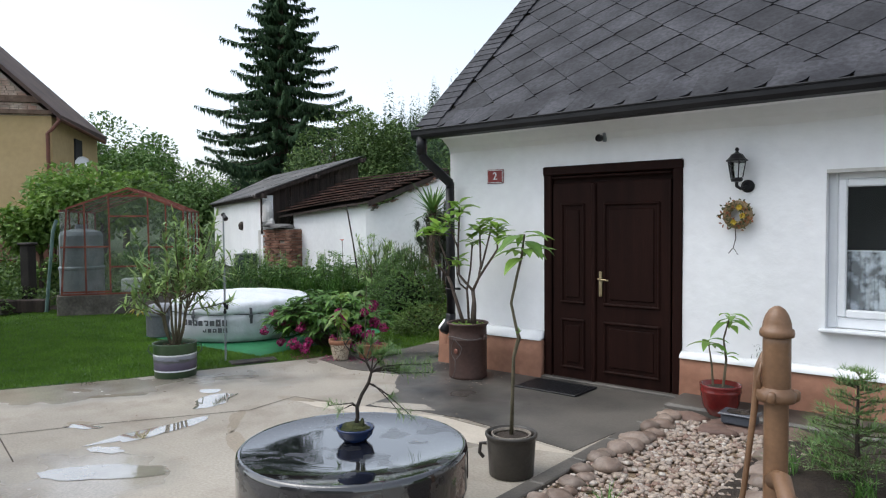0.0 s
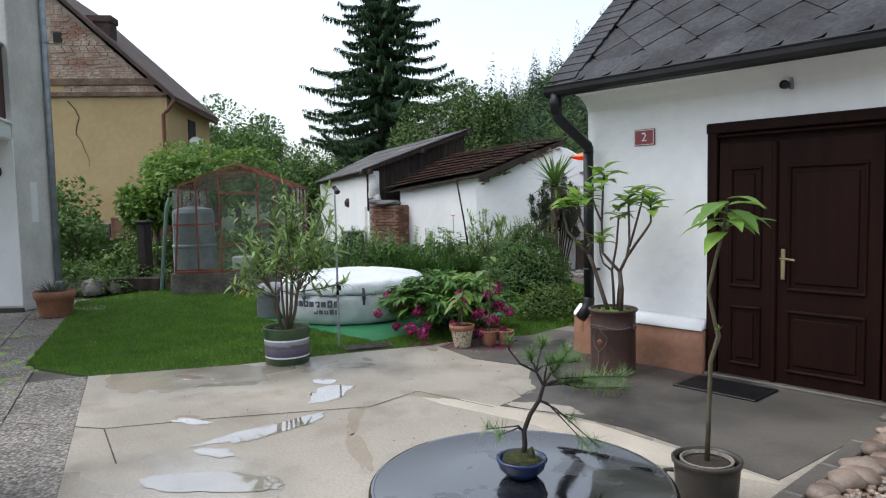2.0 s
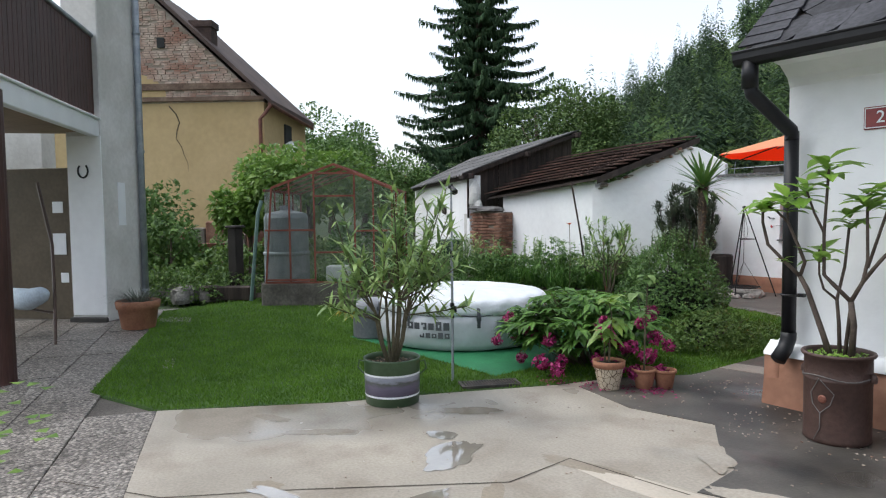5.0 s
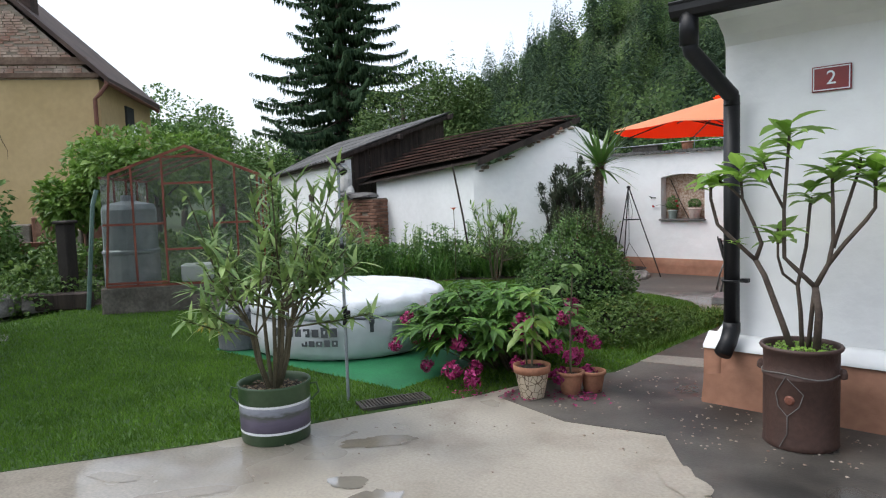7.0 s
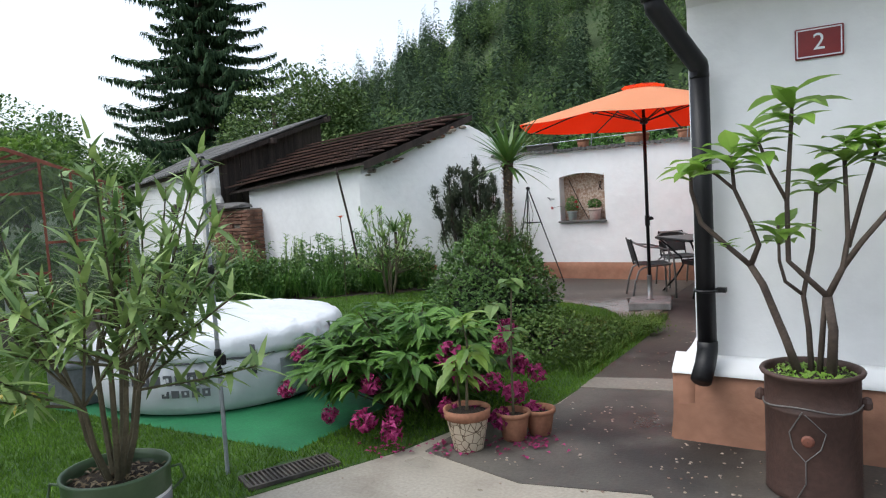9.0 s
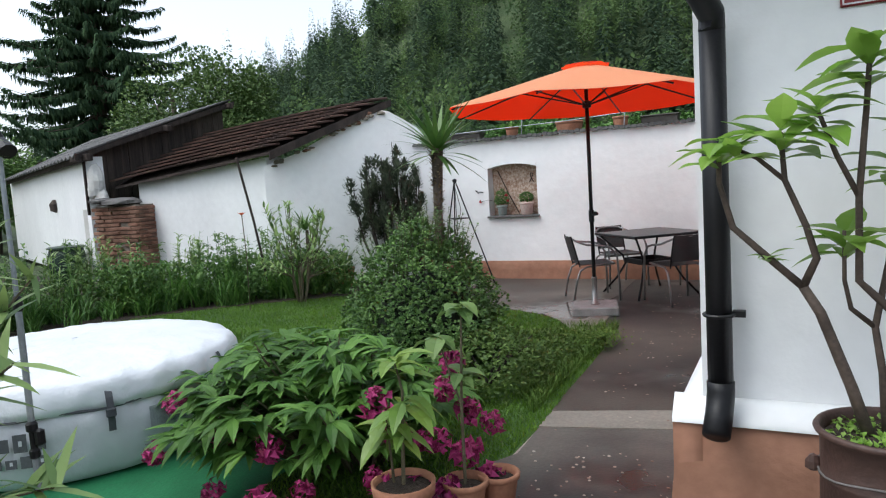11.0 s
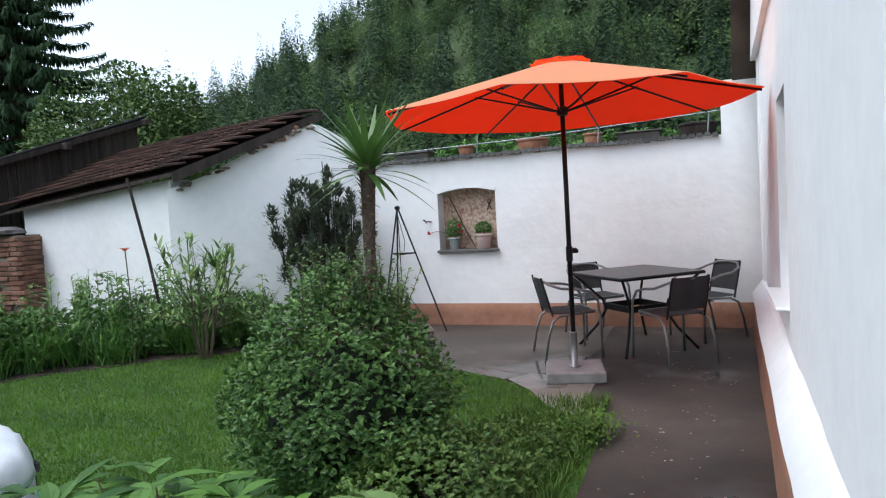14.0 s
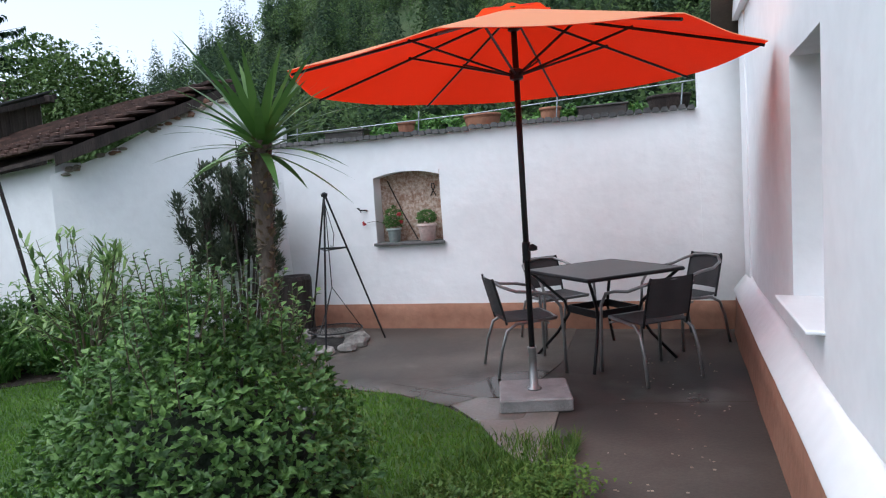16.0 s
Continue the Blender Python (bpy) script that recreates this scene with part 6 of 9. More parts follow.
part("ring", Shape().tube([(0.09 * math.cos(a * math.pi / 10), 0, 0.09 * math.sin(a * math.pi / 10)) for a in range(20)], 0.034, 8, closed=True), surface("straw", (0.22, 0.15, 0.08), (0.34, 0.25, 0.14), 30, 90, 0.9, 0.8), wr)
wl_, wf, wy = Shape(), Shape(), Shape()
rnd = random.Random(23)
for i in range(150):
    a = rnd.uniform(0, 6.283)
    r = 0.09 + rnd.uniform(-0.04, 0.045)
    p = (r * math.cos(a), -0.03 - rnd.uniform(0, 0.02), r * math.sin(a))
    (wl_ if rnd.random() < 0.65 else wf).leaf(p, (rnd.uniform(-1, 1), -0.5, rnd.uniform(-1, 1)), (0, -1, 0), 0.035, 0.016, 0.2)
for x, z in ((-0.015, -0.065), (0.03, 0.06), (0.055, -0.01)):
    for i in range(12):
        a = i * 0.52
        wy.leaf((x, -0.055, z), (math.cos(a), -0.4, math.sin(a)), (0, -1, 0), 0.03, 0.018, 0.1)
part("leaves", wl_, leafy("dried_green", (0.05, 0.06, 0.02), (0.13, 0.12, 0.05)), wr)
part("dried_flowers", wf, leafy("dried_red", (0.25, 0.06, 0.03), (0.34, 0.17, 0.06)), wr)
part("yellow_flowers", wy, leafy("yellow_flower", (0.55, 0.38, 0.03), (0.7, 0.5, 0.06)), wr)
part("twig", Shape().tube([(-0.02, 0, -0.1), (-0.01, -0.01, -0.2), (-0.03, -0.01, -0.28), (-0.07, -0.01, -0.33)], 0.004, 5).tube([(-0.03, -0.01, -0.28), (0.01, -0.01, -0.34)], 0.003, 5), STEM_DARK, wr)
plate = thing("house_number", (-4.325, HY - 0.01, 2.105), "red enamel house number plate with a white 2", "sign")
RED_ENAMEL = surface("red_enamel", (0.20, 0.012, 0.014), (0.24, 0.018, 0.018), 6, 40, 0.3, 0.05, grain=0.1)
part("plate", Shape().box((0, 0, 0), (0.215, 0.012, 0.152), bev=0.004), RED_ENAMEL, plate)
bord = Shape()
for x, z, w, h in ((0, 0.066, 0.2, 0.006), (0, -0.066, 0.2, 0.006), (-0.097, 0, 0.006, 0.138), (0.097, 0, 0.006, 0.138)):
    bord.box((x, -0.007, z), (w, 0.003, h))
part("border", bord, WHITE_PVC, plate, "thin white border")
txt = bpy.data.curves.new("digit", "FONT")
txt.body, txt.size, txt.extrude, txt.align_x, txt.align_y = "2", 0.115, 0.002, "CENTER", "CENTER"
dg = bpy.data.objects.new("digit_source", txt)
scene.collection.objects.link(dg)
bpy.context.view_layer.update()
dgm = bpy.data.meshes.new_from_object(dg.evaluated_get(bpy.context.evaluated_depsgraph_get()))
bpy.data.objects.remove(dg)
dgm.materials.clear()
dgm.materials.append(WHITE_PVC)
d2 = new("digit", dgm)
d2.parent = plate
d2.matrix_basis = pose(0, -0.0085, 0, 90, 0, 0)
tagged(d2, "white figure 2")
spot = thing("spot_lamp", (-3.05, HY - 0.02, 2.42), "small metal spot lamp above the door", "lamp")
part("bracket", Shape().box((0.02, 0.0, 0), (0.03, 0.04, 0.09), bev=0.006), GALV, spot)
part("head", Shape().lathe([(0.02, 0), (0.032, 0.01), (0.035, 0.05), (0.028, 0.055), (0.02, 0.04)], (0, 0, 0), 14), BLACK_METAL, spot, loc=pose(-0.01, -0.02, -0.01, 90, 0, 0))
mat_ = thing("door_mat", (-3.37, 5.76, 0.006), "black rubber door mat before the door", "door mat")
dm = Shape().box((0, 0, 0.008), (0.68, 0.42, 0.014), bev=0.004)
part("base", dm, BLACK_METAL, mat_)
for i in range(16):
    part("rib", Shape().box((0, -0.18 + i * 0.024, 0.017), (0.62, 0.010, 0.006)), BLACK_METAL, mat_)

# steel drum with a branching frangipani
drum = thing("potted_tree", (-4.34, 5.64, 0.005), "branching exotic tree in a rusty brown milk-churn drum", "potted plant")
part("drum", Shape().lathe([(0.19, 0), (0.2, 0.01), (0.197, 0.03), (0.197, 0.39), (0.203, 0.4), (0.203, 0.41), (0.197, 0.42), (0.197, 0.54), (0.212, 0.55), (0.218, 0.562), (0.212, 0.572), (0.2, 0.572), (0.195, 0.56), (0.19, 0.53)], (0, 0, 0), 36, cap=False), BROWN_DRUM, drum, "brown painted steel drum", smooth=True)
part("soil", soil_disc(0.192, 0.53), SOIL, drum)
CAST_WIRE = surface("dull_grey_wire", (0.10, 0.095, 0.09), (0.2, 0.19, 0.18), 8, 60, 0.6, 0.1)
part("wire", Shape().tube([(0.204 * math.cos(a * math.pi / 14), 0.204 * math.sin(a * math.pi / 14), 0.425 + 0.012 * math.sin(a * 0.7)) for a in range(28)], 0.0035, 5, closed=True).tube([(-0.02, -0.204, 0.42), (-0.075, -0.19, 0.32), (-0.06, -0.195, 0.25), (-0.01, -0.204, 0.2), (0.05, -0.2, 0.26), (0.07, -0.192, 0.33), (-0.01, -0.204, 0.41)], 0.003, 5).tube([(-0.01, -0.204, 0.2), (-0.01, -0.204, 0.1), (-0.05, -0.2, 0.02)], 0.003, 5), CAST_WIRE, drum, "grey binding wire")
part("ear", Shape().rock((-0.215, 0, 0.42), (0.025, 0.02, 0.04), 4), BROWN_DRUM, drum)
part("ear", Shape().rock((0.215, 0, 0.42), (0.025, 0.02, 0.04), 5), BROWN_DRUM, drum)
part("rust_spot", Shape().lathe([(0.028, 0), (0.02, 0.008), (0.002, 0.01)], (0, 0, 0), 10, cap=False), RUST, drum, loc=pose(0.0, -0.199, 0.29, 90, 0, 0))
# (x along the wall, y, z) of each branch from the drum's centre
LIMB = surface("brown_knobbly_limb", (0.06, 0.042, 0.032), (0.11, 0.08, 0.062), 9, 60, 0.75, 0.5, grain=0.35)
def limb(pts, r0, r1):
    n = len(pts)
    pts = [(x, y, z if z < 0.9 else 0.9 + (z - 0.9) * 1.09) for x, y, z in pts]
    part("stem", Shape().tube(pts, [0.86 * (r0 + (r1 - r0) * i / (n - 1)) for i in range(n)], 8), LIMB, drum, smooth=True)
limb([(-0.05, 0, 0.53), (-0.10, -0.02, 0.7), (-0.19, -0.03, 0.95), (-0.24, -0.03, 1.03)], 0.024, 0.018)
limb([(-0.24, -0.03, 1.03), (-0.34, -0.05, 1.12), (-0.45, -0.06, 1.22), (-0.49, -0.06, 1.36), (-0.49, -0.06, 1.47)], 0.016, 0.01)
limb([(-0.24, -0.03, 1.03), (-0.2, -0.05, 1.12), (-0.23, -0.08, 1.22), (-0.29, -0.1, 1.36), (-0.30, -0.1, 1.5)], 0.016, 0.009)
limb([(-0.29, -0.1, 1.36), (-0.37, -0.1, 1.43), (-0.43, -0.1, 1.46)], 0.01, 0.007)
limb([(0.0, 0.02, 0.53), (-0.01, 0.02, 0.75), (-0.03, 0.03, 0.9), (0.01, 0.04, 1.1), (0.03, 0.05, 1.36)], 0.016, 0.010)
limb([(-0.03, 0.03, 0.9), (-0.1, 0.0, 0.96), (-0.12, -0.02, 1.05), (-0.12, -0.03, 1.2)], 0.011, 0.007)
limb([(0.08, 0, 0.53), (0.09, 0.0, 0.75), (0.07, 0.0, 0.9)], 0.026, 0.022)
limb([(0.07, 0.0, 0.9), (-0.03, -0.03, 1.0), (-0.08, -0.04, 1.05), (-0.08, -0.05, 1.3), (-0.06, -0.06, 1.55), (-0.05, -0.06, 1.7)], 0.017, 0.009)
limb([(-0.08, -0.05, 1.3), (-0.14, -0.06, 1.42), (-0.19, -0.06, 1.55)], 0.011, 0.008)
limb([(0.07, 0.0, 0.9), (0.13, 0.02, 1.02), (0.15, 0.03, 1.14), (0.14, 0.03, 1.5)], 0.018, 0.010)
limb([(0.13, 0.02, 1.02), (0.2, 0.04, 1.12), (0.3, 0.05, 1.24), (0.34, 0.06, 1.3), (0.34, 0.06, 1.46)], 0.016, 0.010)
limb([(0.15, 0.03, 1.1), (0.2, 0.05, 1.28), (0.26, 0.06, 1.48), (0.27, 0.06, 1.55)], 0.013, 0.008)
limb([(0.03, 0.02, 0.53), (0.05, 0.03, 0.8), (0.06, 0.03, 0.92)], 0.016, 0.012)
fl = Shape()
for i, (p, n, s) in enumerate((((-0.49, -0.06, 1.5), 9, 0.2), ((-0.30, -0.1, 1.53), 10, 0.21), ((-0.43, -0.1, 1.47), 5, 0.13), ((0.03, 0.05, 1.4), 8, 0.19), ((-0.12, -0.03, 1.2), 8, 0.19), ((-0.05, -0.06, 1.73), 11, 0.22), ((-0.19, -0.06, 1.58), 9, 0.19), ((0.14, 0.03, 1.53), 10, 0.21), ((0.34, 0.06, 1.49), 10, 0.21), ((0.27, 0.06, 1.58), 9, 0.2), ((-0.34, -0.05, 1.13), 5, 0.08))):
    whorl(fl, (p[0], p[1], 0.9 + (p[2] - 0.9) * 1.09), n + 4, s * 0.98, s * 0.45, 200 + i, (-0.1, 0.9), 0.26)
part("leaves", fl, FRANGI, drum, "glossy bright green leaves")
lc = Shape()
rnd = random.Random(3)
for i in range(220):
    a, r = rnd.uniform(0, 6.28), 0.18 * math.sqrt(rnd.random())
    lc.leaf((r * math.cos(a), r * math.sin(a), 0.54), (rnd.uniform(-1, 1), rnd.uniform(-1, 1), 0.8), (0, 0, 1), 0.03, 0.018)
part("ground_cover", lc, FRANGI, drum, "low green weeds on the soil")

# ---- lawn side ----
def image_band():
    m, n, l, p = nodes_of("lavender_field_band")
    g = n.new("ShaderNodeTexCoord")
    s = n.new("ShaderNodeSeparateXYZ")
    l.new(g.outputs["Object"], s.inputs[0])
    r = n.new("ShaderNodeValToRGB")
    e = r.color_ramp.elements
    e[0].position, e[0].color = 0.0, (0.07, 0.06, 0.09, 1)
    e[1].position, e[1].color = 1.0, (0.38, 0.40, 0.46, 1)
    for pos, c in ((0.45, (0.13, 0.11, 0.16, 1)), (0.62, (0.08, 0.09, 0.07, 1)), (0.72, (0.22, 0.23, 0.27, 1))):
        q = e.new(pos)
        q.color = c
    mr = n.new("ShaderNodeMapRange")
    mr.inputs["From Min"].default_value, mr.inputs["From Max"].default_value = 0.08, 0.25
    t = noise_node(n, l, 14, 4, g.outputs["Object"], (1, 1, 3))
    ad = n.new("ShaderNodeMath")
    ad.operation = "MULTIPLY_ADD"
    l.new(t.outputs[0], ad.inputs[0])
    ad.inputs[1].default_value, ad.inputs[2].default_value = 0.06, -0.03
    a2 = n.new("ShaderNodeMath")
    l.new(s.outputs[2], a2.inputs[0])
    l.new(ad.outputs[0], a2.inputs[1])
    l.new(a2.outputs[0], mr.inputs["Value"])
    l.new(mr.outputs[0], r.inputs[0])
    l.new(r.outputs[0], p.inputs["Base Color"])
    p.inputs["Roughness"].default_value = 0.4
    return m


GREEN_TIN = surface("green_painted_tin", (0.045, 0.085, 0.04), (0.065, 0.115, 0.055), 4, 40, 0.4, 0.1, grain=0.15)
ol = thing("potted_oleander", (-6.87, 3.79, 0), "bushy oleander in a green tin bucket with a picture band", "potted plant")
part("bucket", Shape().lathe([(0.205, 0), (0.212, 0.005), (0.222, 0.34), (0.228, 0.35), (0.226, 0.36), (0.217, 0.36), (0.21, 0.34), (0.208, 0.32)], (0, 0, 0), 36, cap=False), GREEN_TIN, ol, "green painted tin bucket", smooth=True)
part("picture_band", Shape().lathe([(0.2165, 0.085), (0.2205, 0.235)], (0, 0, 0), 36, cap=False), image_band(), ol, "printed band with a lavender landscape", smooth=True)
part("white_line", Shape().lathe([(0.217, 0.07), (0.2175, 0.085)], (0, 0, 0), 36, cap=False).lathe([(0.221, 0.235), (0.2215, 0.25)], (0, 0, 0), 36, cap=False), WHITE_PVC, ol)
for sgn in (-1, 1):
    part("handle", Shape().tube([(sgn * 0.13, -sgn * -0.17, 0.32), (sgn * 0.17, sgn * 0.2, 0.33), (sgn * 0.18, sgn * 0.21, 0.27), (sgn * 0.14, sgn * 0.175, 0.22)], 0.007, 6), GREEN_TIN, ol)
part("soil", soil_disc(0.21, 0.30), SOIL, ol)
lit = Shape()
rnd = random.Random(31)
for i in range(60):
    a, r = rnd.uniform(0, 6.28), 0.19 * math.sqrt(rnd.random())
    lit.leaf((r * math.cos(a), r * math.sin(a), 0.318), (rnd.uniform(-1, 1), rnd.uniform(-1, 1), 0.15), (0, 0, 1), 0.05, 0.02)
part("dry_leaves", lit, leafy("dry_leaf", (0.14, 0.09, 0.05), (0.3, 0.24, 0.16)), ol, "fallen pale dry leaves")


def oleander(parent, height, spread, nst, seed, mat, z0=0.3, leaf=0.13, clear=0.3, per=34, broad=0.17, foot=0.05):
    """Upright forking stems, each twig set with narrow leaves along its length."""
    rnd = random.Random(seed)
    lf = Shape()
    for i in range(nst):
        a = i * 2.4 + rnd.uniform(-0.4, 0.4)
        d = Vector((math.cos(a), math.sin(a), 0))
        b = d * foot + Vector((0, 0, z0))
        k = Vector((0, 0, z0 + (height - z0) * clear * rnd.uniform(0.7, 1.2))) + d * spread * 0.2
        part("stem", Shape().tube([b, b.lerp(k, 0.5) + d * 0.015, k], [0.015, 0.013, 0.011], 6), STEM, parent)
        for j in range(5):
            a2 = a + rnd.uniform(-1.5, 1.5)
            e = Vector((math.cos(a2), math.sin(a2), 0))
            up = rnd.random()
            t = k + e * spread * rnd.uniform(0.3, 0.9) * (1.1 - 0.35 * up) + Vector((0, 0, (height - z0) * (1 - clear) * (0.12 + 0.88 * up)))
            mid = (k + t) / 2 + e * 0.04
            part("twig", Shape().tube([k, mid, t], [0.007, 0.005, 0.003], 5), STEM, parent)
            for q in range(per):
                u = rnd.uniform(0.3, 1.03)
                p = k.lerp(mid, u * 2) if u < 0.5 else mid.lerp(t, u * 2 - 1)
                dd = (t - k).normalized() * 0.35 + Vector((rnd.uniform(-1, 1), rnd.uniform(-1, 1), rnd.uniform(-0.6, 0.75)))
                s = leaf * rnd.uniform(0.6, 1.25)
                lf.blade(p, dd, s, s * broad, 0.25, 3)
    part("leaves", lf, mat, parent, "narrow grey-green leaves")


oleander(ol, 1.70, 0.64, 8, 5, OLEANDER, 0.3, 0.145, 0.34, 42, 0.2, 0.032)
YELLOWING = leafy("yellowing_leaf", (0.12, 0.2, 0.05), (0.5, 0.36, 0.04))
rnd = random.Random(9)
part("low_shoot", Shape().tube([(-0.1, -0.06, 0.62), (-0.26, -0.14, 0.70), (-0.38, -0.2, 0.72)], [0.006, 0.004, 0.002], 5), STEM, ol)
for i in range(8):
    a = i * 2.4
    part("leaf", long_leaf(Shape(), (-0.38, -0.2, 0.72), (math.cos(a), math.sin(a), rnd.uniform(-0.6, 0.2)), rnd.uniform(0.12, 0.18), 0.03, rnd.uniform(0.3, 0.6)), YELLOWING, ol, "yellowing low leaf")

# inflatable spa
SPA_FABRIC = surface("grey_vinyl_fabric", (0.50, 0.52, 0.55), (0.60, 0.62, 0.65), 1.5, 14, 0.45, 0.25, grain=0.06, depth=0.03)
SPA_TOP = surface("white_vinyl_cover", (0.66, 0.69, 0.73), (0.76, 0.79, 0.83), 1.5, 7, 0.5, 0.5, grain=0.06, depth=0.05)
SPA_DARK = surface("dark_grey_webbing", (0.06, 0.065, 0.075), (0.10, 0.105, 0.115), 6, 60, 0.7, 0.2)
SX, SY = -8.74, 5.88
spa = thing("hot_tub", (SX, SY, 0.012), "round inflatable hot tub in light grey vinyl with white cover", "hot tub")


def drape(prof, seg, seed, amp):
    s = Shape()
    for i, (r, z) in enumerate(prof):
        for j in range(seg):
            a = 2 * math.pi * j / seg
            k = amp * noise.noise((r * math.cos(a) * 5 + seed, r * math.sin(a) * 5, z * 7)) + amp * 0.5 * noise.noise((r * math.cos(a) * 14, r * math.sin(a) * 14 + seed, z * 12))
            s.v.append(((r + k) * math.cos(a), (r + k) * math.sin(a), z + k * 0.4))
    for i in range(len(prof) - 1):
        for j in range(seg):
            s.f.append((i * seg + j, i * seg + (j + 1) % seg, (i + 1) * seg + (j + 1) % seg, (i + 1) * seg + j))
    return s


part("tub_wall", drape([(0.90, 0), (0.95, 0.02), (0.985, 0.08), (1.0, 0.18), (0.995, 0.28), (0.98, 0.36), (0.965, 0.4)], 180, 1, 0.034), SPA_FABRIC, spa, "light grey vinyl tub wall", smooth=True)
part("cover", drape([(0.968, 0.385), (0.99, 0.385), (0.992, 0.43), (0.985, 0.485), (0.965, 0.525), (0.93, 0.545), (0.84, 0.565), (0.6, 0.595), (0.3, 0.61), (0.02, 0.615)], 180, 4, 0.03), SPA_TOP, spa, "white padded cover", smooth=True)
part("seam", Shape().tube([(0.984 * math.cos(a * math.pi / 40), 0.984 * math.sin(a * math.pi / 40), 0.388 + 0.006 * math.sin(a)) for a in range(80)], 0.008, 5, closed=True), SPA_DARK, spa, "dark piping seam")
for i in range(8):
    a = radians(-27 + 45 * i)
    c, s = math.cos(a), math.sin(a)
    sh = Shape()
    for k, (r, z) in enumerate(((0.97, 0.5), (1.0, 0.44), (1.01, 0.39), (1.012, 0.33), (1.008, 0.26))):
        for w in (-0.018, 0.018):
            sh.v.append((r * c - w * s, r * s + w * c, z))
    sh.f = [(2 * k, 2 * k + 1, 2 * k + 3, 2 * k + 2) for k in range(4)]
    sh.box((1.016 * c, 1.016 * s, 0.36), (0.02, 0.05, 0.05), rz=math.degrees(a), bev=0.006)
    part("strap", sh, SPA_DARK, spa, "dark webbing strap with buckle")


def on_tub(a0, width, z0, z1, r=1.012, n=6):
    """A patch that follows the tub's round wall."""
    s = Shape()
    for i in range(n + 1):
        a = a0 + width * i / n
        for z in (z0, z1):
            s.v.append((r * math.cos(a), r * math.sin(a), z))
    s.f = [(2 * i, 2 * i + 2, 2 * i + 3, 2 * i + 1) for i in range(n)]
    return s


mk = random.Random(5)
for a, w, z0, z1, n in ((-82, 38, 0.235, 0.33, 8), (-64, 20, 0.15, 0.215, 5)):
    for i in range(n):
        h = (z1 - z0) * mk.uniform(0.0, 0.22)
        part("mark_bar", on_tub(radians(a + w * (i + 0.1) / n), radians(w / n * 0.76), z0 + h * 0.3, z1 - h, 1.016, 2), SPA_DARK, spa, "dark bar of a printed mark")
        if i % 2 == 0:
            part("mark_gap", on_tub(radians(a + w * (i + 0.4) / n), radians(w / n * 0.2), z0 + (z1 - z0) * 0.35, z1 - (z1 - z0) * 0.35, 1.019, 2), SPA_FABRIC, spa)
lab = on_tub(radians(-16), radians(17), 0.22, 0.34, 1.013)
part("label_patch", lab, surface("faint_grey_print", (0.34, 0.36, 0.39), (0.42, 0.44, 0.47), 30, 120, 0.5, 0.0), spa, "grey printed warning panel")
for a, z in ((-9, 0.305), (-5.5, 0.305), (-9, 0.25), (-5.5, 0.25)):
    a = radians(a)
    cc = Vector((1.018 * math.cos(a), 1.018 * math.sin(a), z))
    e = Vector((-math.sin(a), math.cos(a), 0))
    part("round_mark", Shape().tube([cc + e * 0.017 * math.cos(q * 0.524) + Vector((0, 0, 0.02 * math.sin(q * 0.524))) for q in range(12)], 0.002, 4, closed=True), SPA_DARK, spa)
pm = thing("spa_pump", (-9.42, 5.02, 0.012), "grey cylindrical filter pump beside the hot tub", "pump")
part("body", Shape().lathe([(0.21, 0), (0.225, 0.01), (0.225, 0.33), (0.21, 0.36)], (0, 0, 0), 28), surface("mid_grey_plastic", (0.12, 0.13, 0.14), (0.16, 0.17, 0.18), 3, 40, 0.5, 0.05), pm)
part("cover", Shape().lathe([(0.235, 0.3), (0.24, 0.33), (0.225, 0.4), (0.17, 0.45), (0.02, 0.47)], (0, 0, 0), 24, wob=0.03), surface("grey_pump_cover", (0.22, 0.23, 0.25), (0.3, 0.31, 0.33), 3, 20, 0.6, 0.3), pm, smooth=True)
part("hose", Shape().tube([(0.18, 0.1, 0.2), (0.3, 0.2, 0.2), (0.38, 0.3, 0.22)], 0.035, 8), SPA_DARK, pm)
gm = Shape()
nx = 16
mc = [Vector((-6.98, 4.94)), Vector((-9.55, 4.78)), Vector((-9.7, 7.2)), Vector((-7.05, 7.3))]
for i in range(nx + 1):
    for j in range(nx + 1):
        u, w = i / nx, j / nx
        p = mc[0].lerp(mc[1], u).lerp(mc[3].lerp(mc[2], u), w)
        gm.v.append((p.x + 0.02 * noise.noise((u * 4, w * 4, 1)), p.y + 0.02 * noise.noise((u * 4, w * 4, 7)), 0.008 + 0.006 * noise.noise((p.x * 3, p.y * 3, 0))))
for i in range(nx):
    for j in range(nx):
        gm.f.append((i * (nx + 1) + j, i * (nx + 1) + j + 1, (i + 1) * (nx + 1) + j + 1, (i + 1) * (nx + 1) + j))
solid("ground_mat", gm, surface("green_artificial_turf", (0.010, 0.135, 0.05), (0.018, 0.19, 0.07), 3, 60, 0.75, 0.3, grain=0.2), "bright green ground mat under the hot tub", "mat", smooth=True)

# telescopic pole with a shower head
pole = thing("garden_shower", (-7.09, 4.54, 0), "thin telescopic metal garden shower pole with black clamps", "shower")
part("pole", Shape().tube([(0, 0, -0.02), (-0.02, 0.02, 1.15)], 0.012, 8).tube([(-0.02, 0.02, 1.1), (-0.035, 0.03, 1.70)], 0.009, 8), GALV, pole)
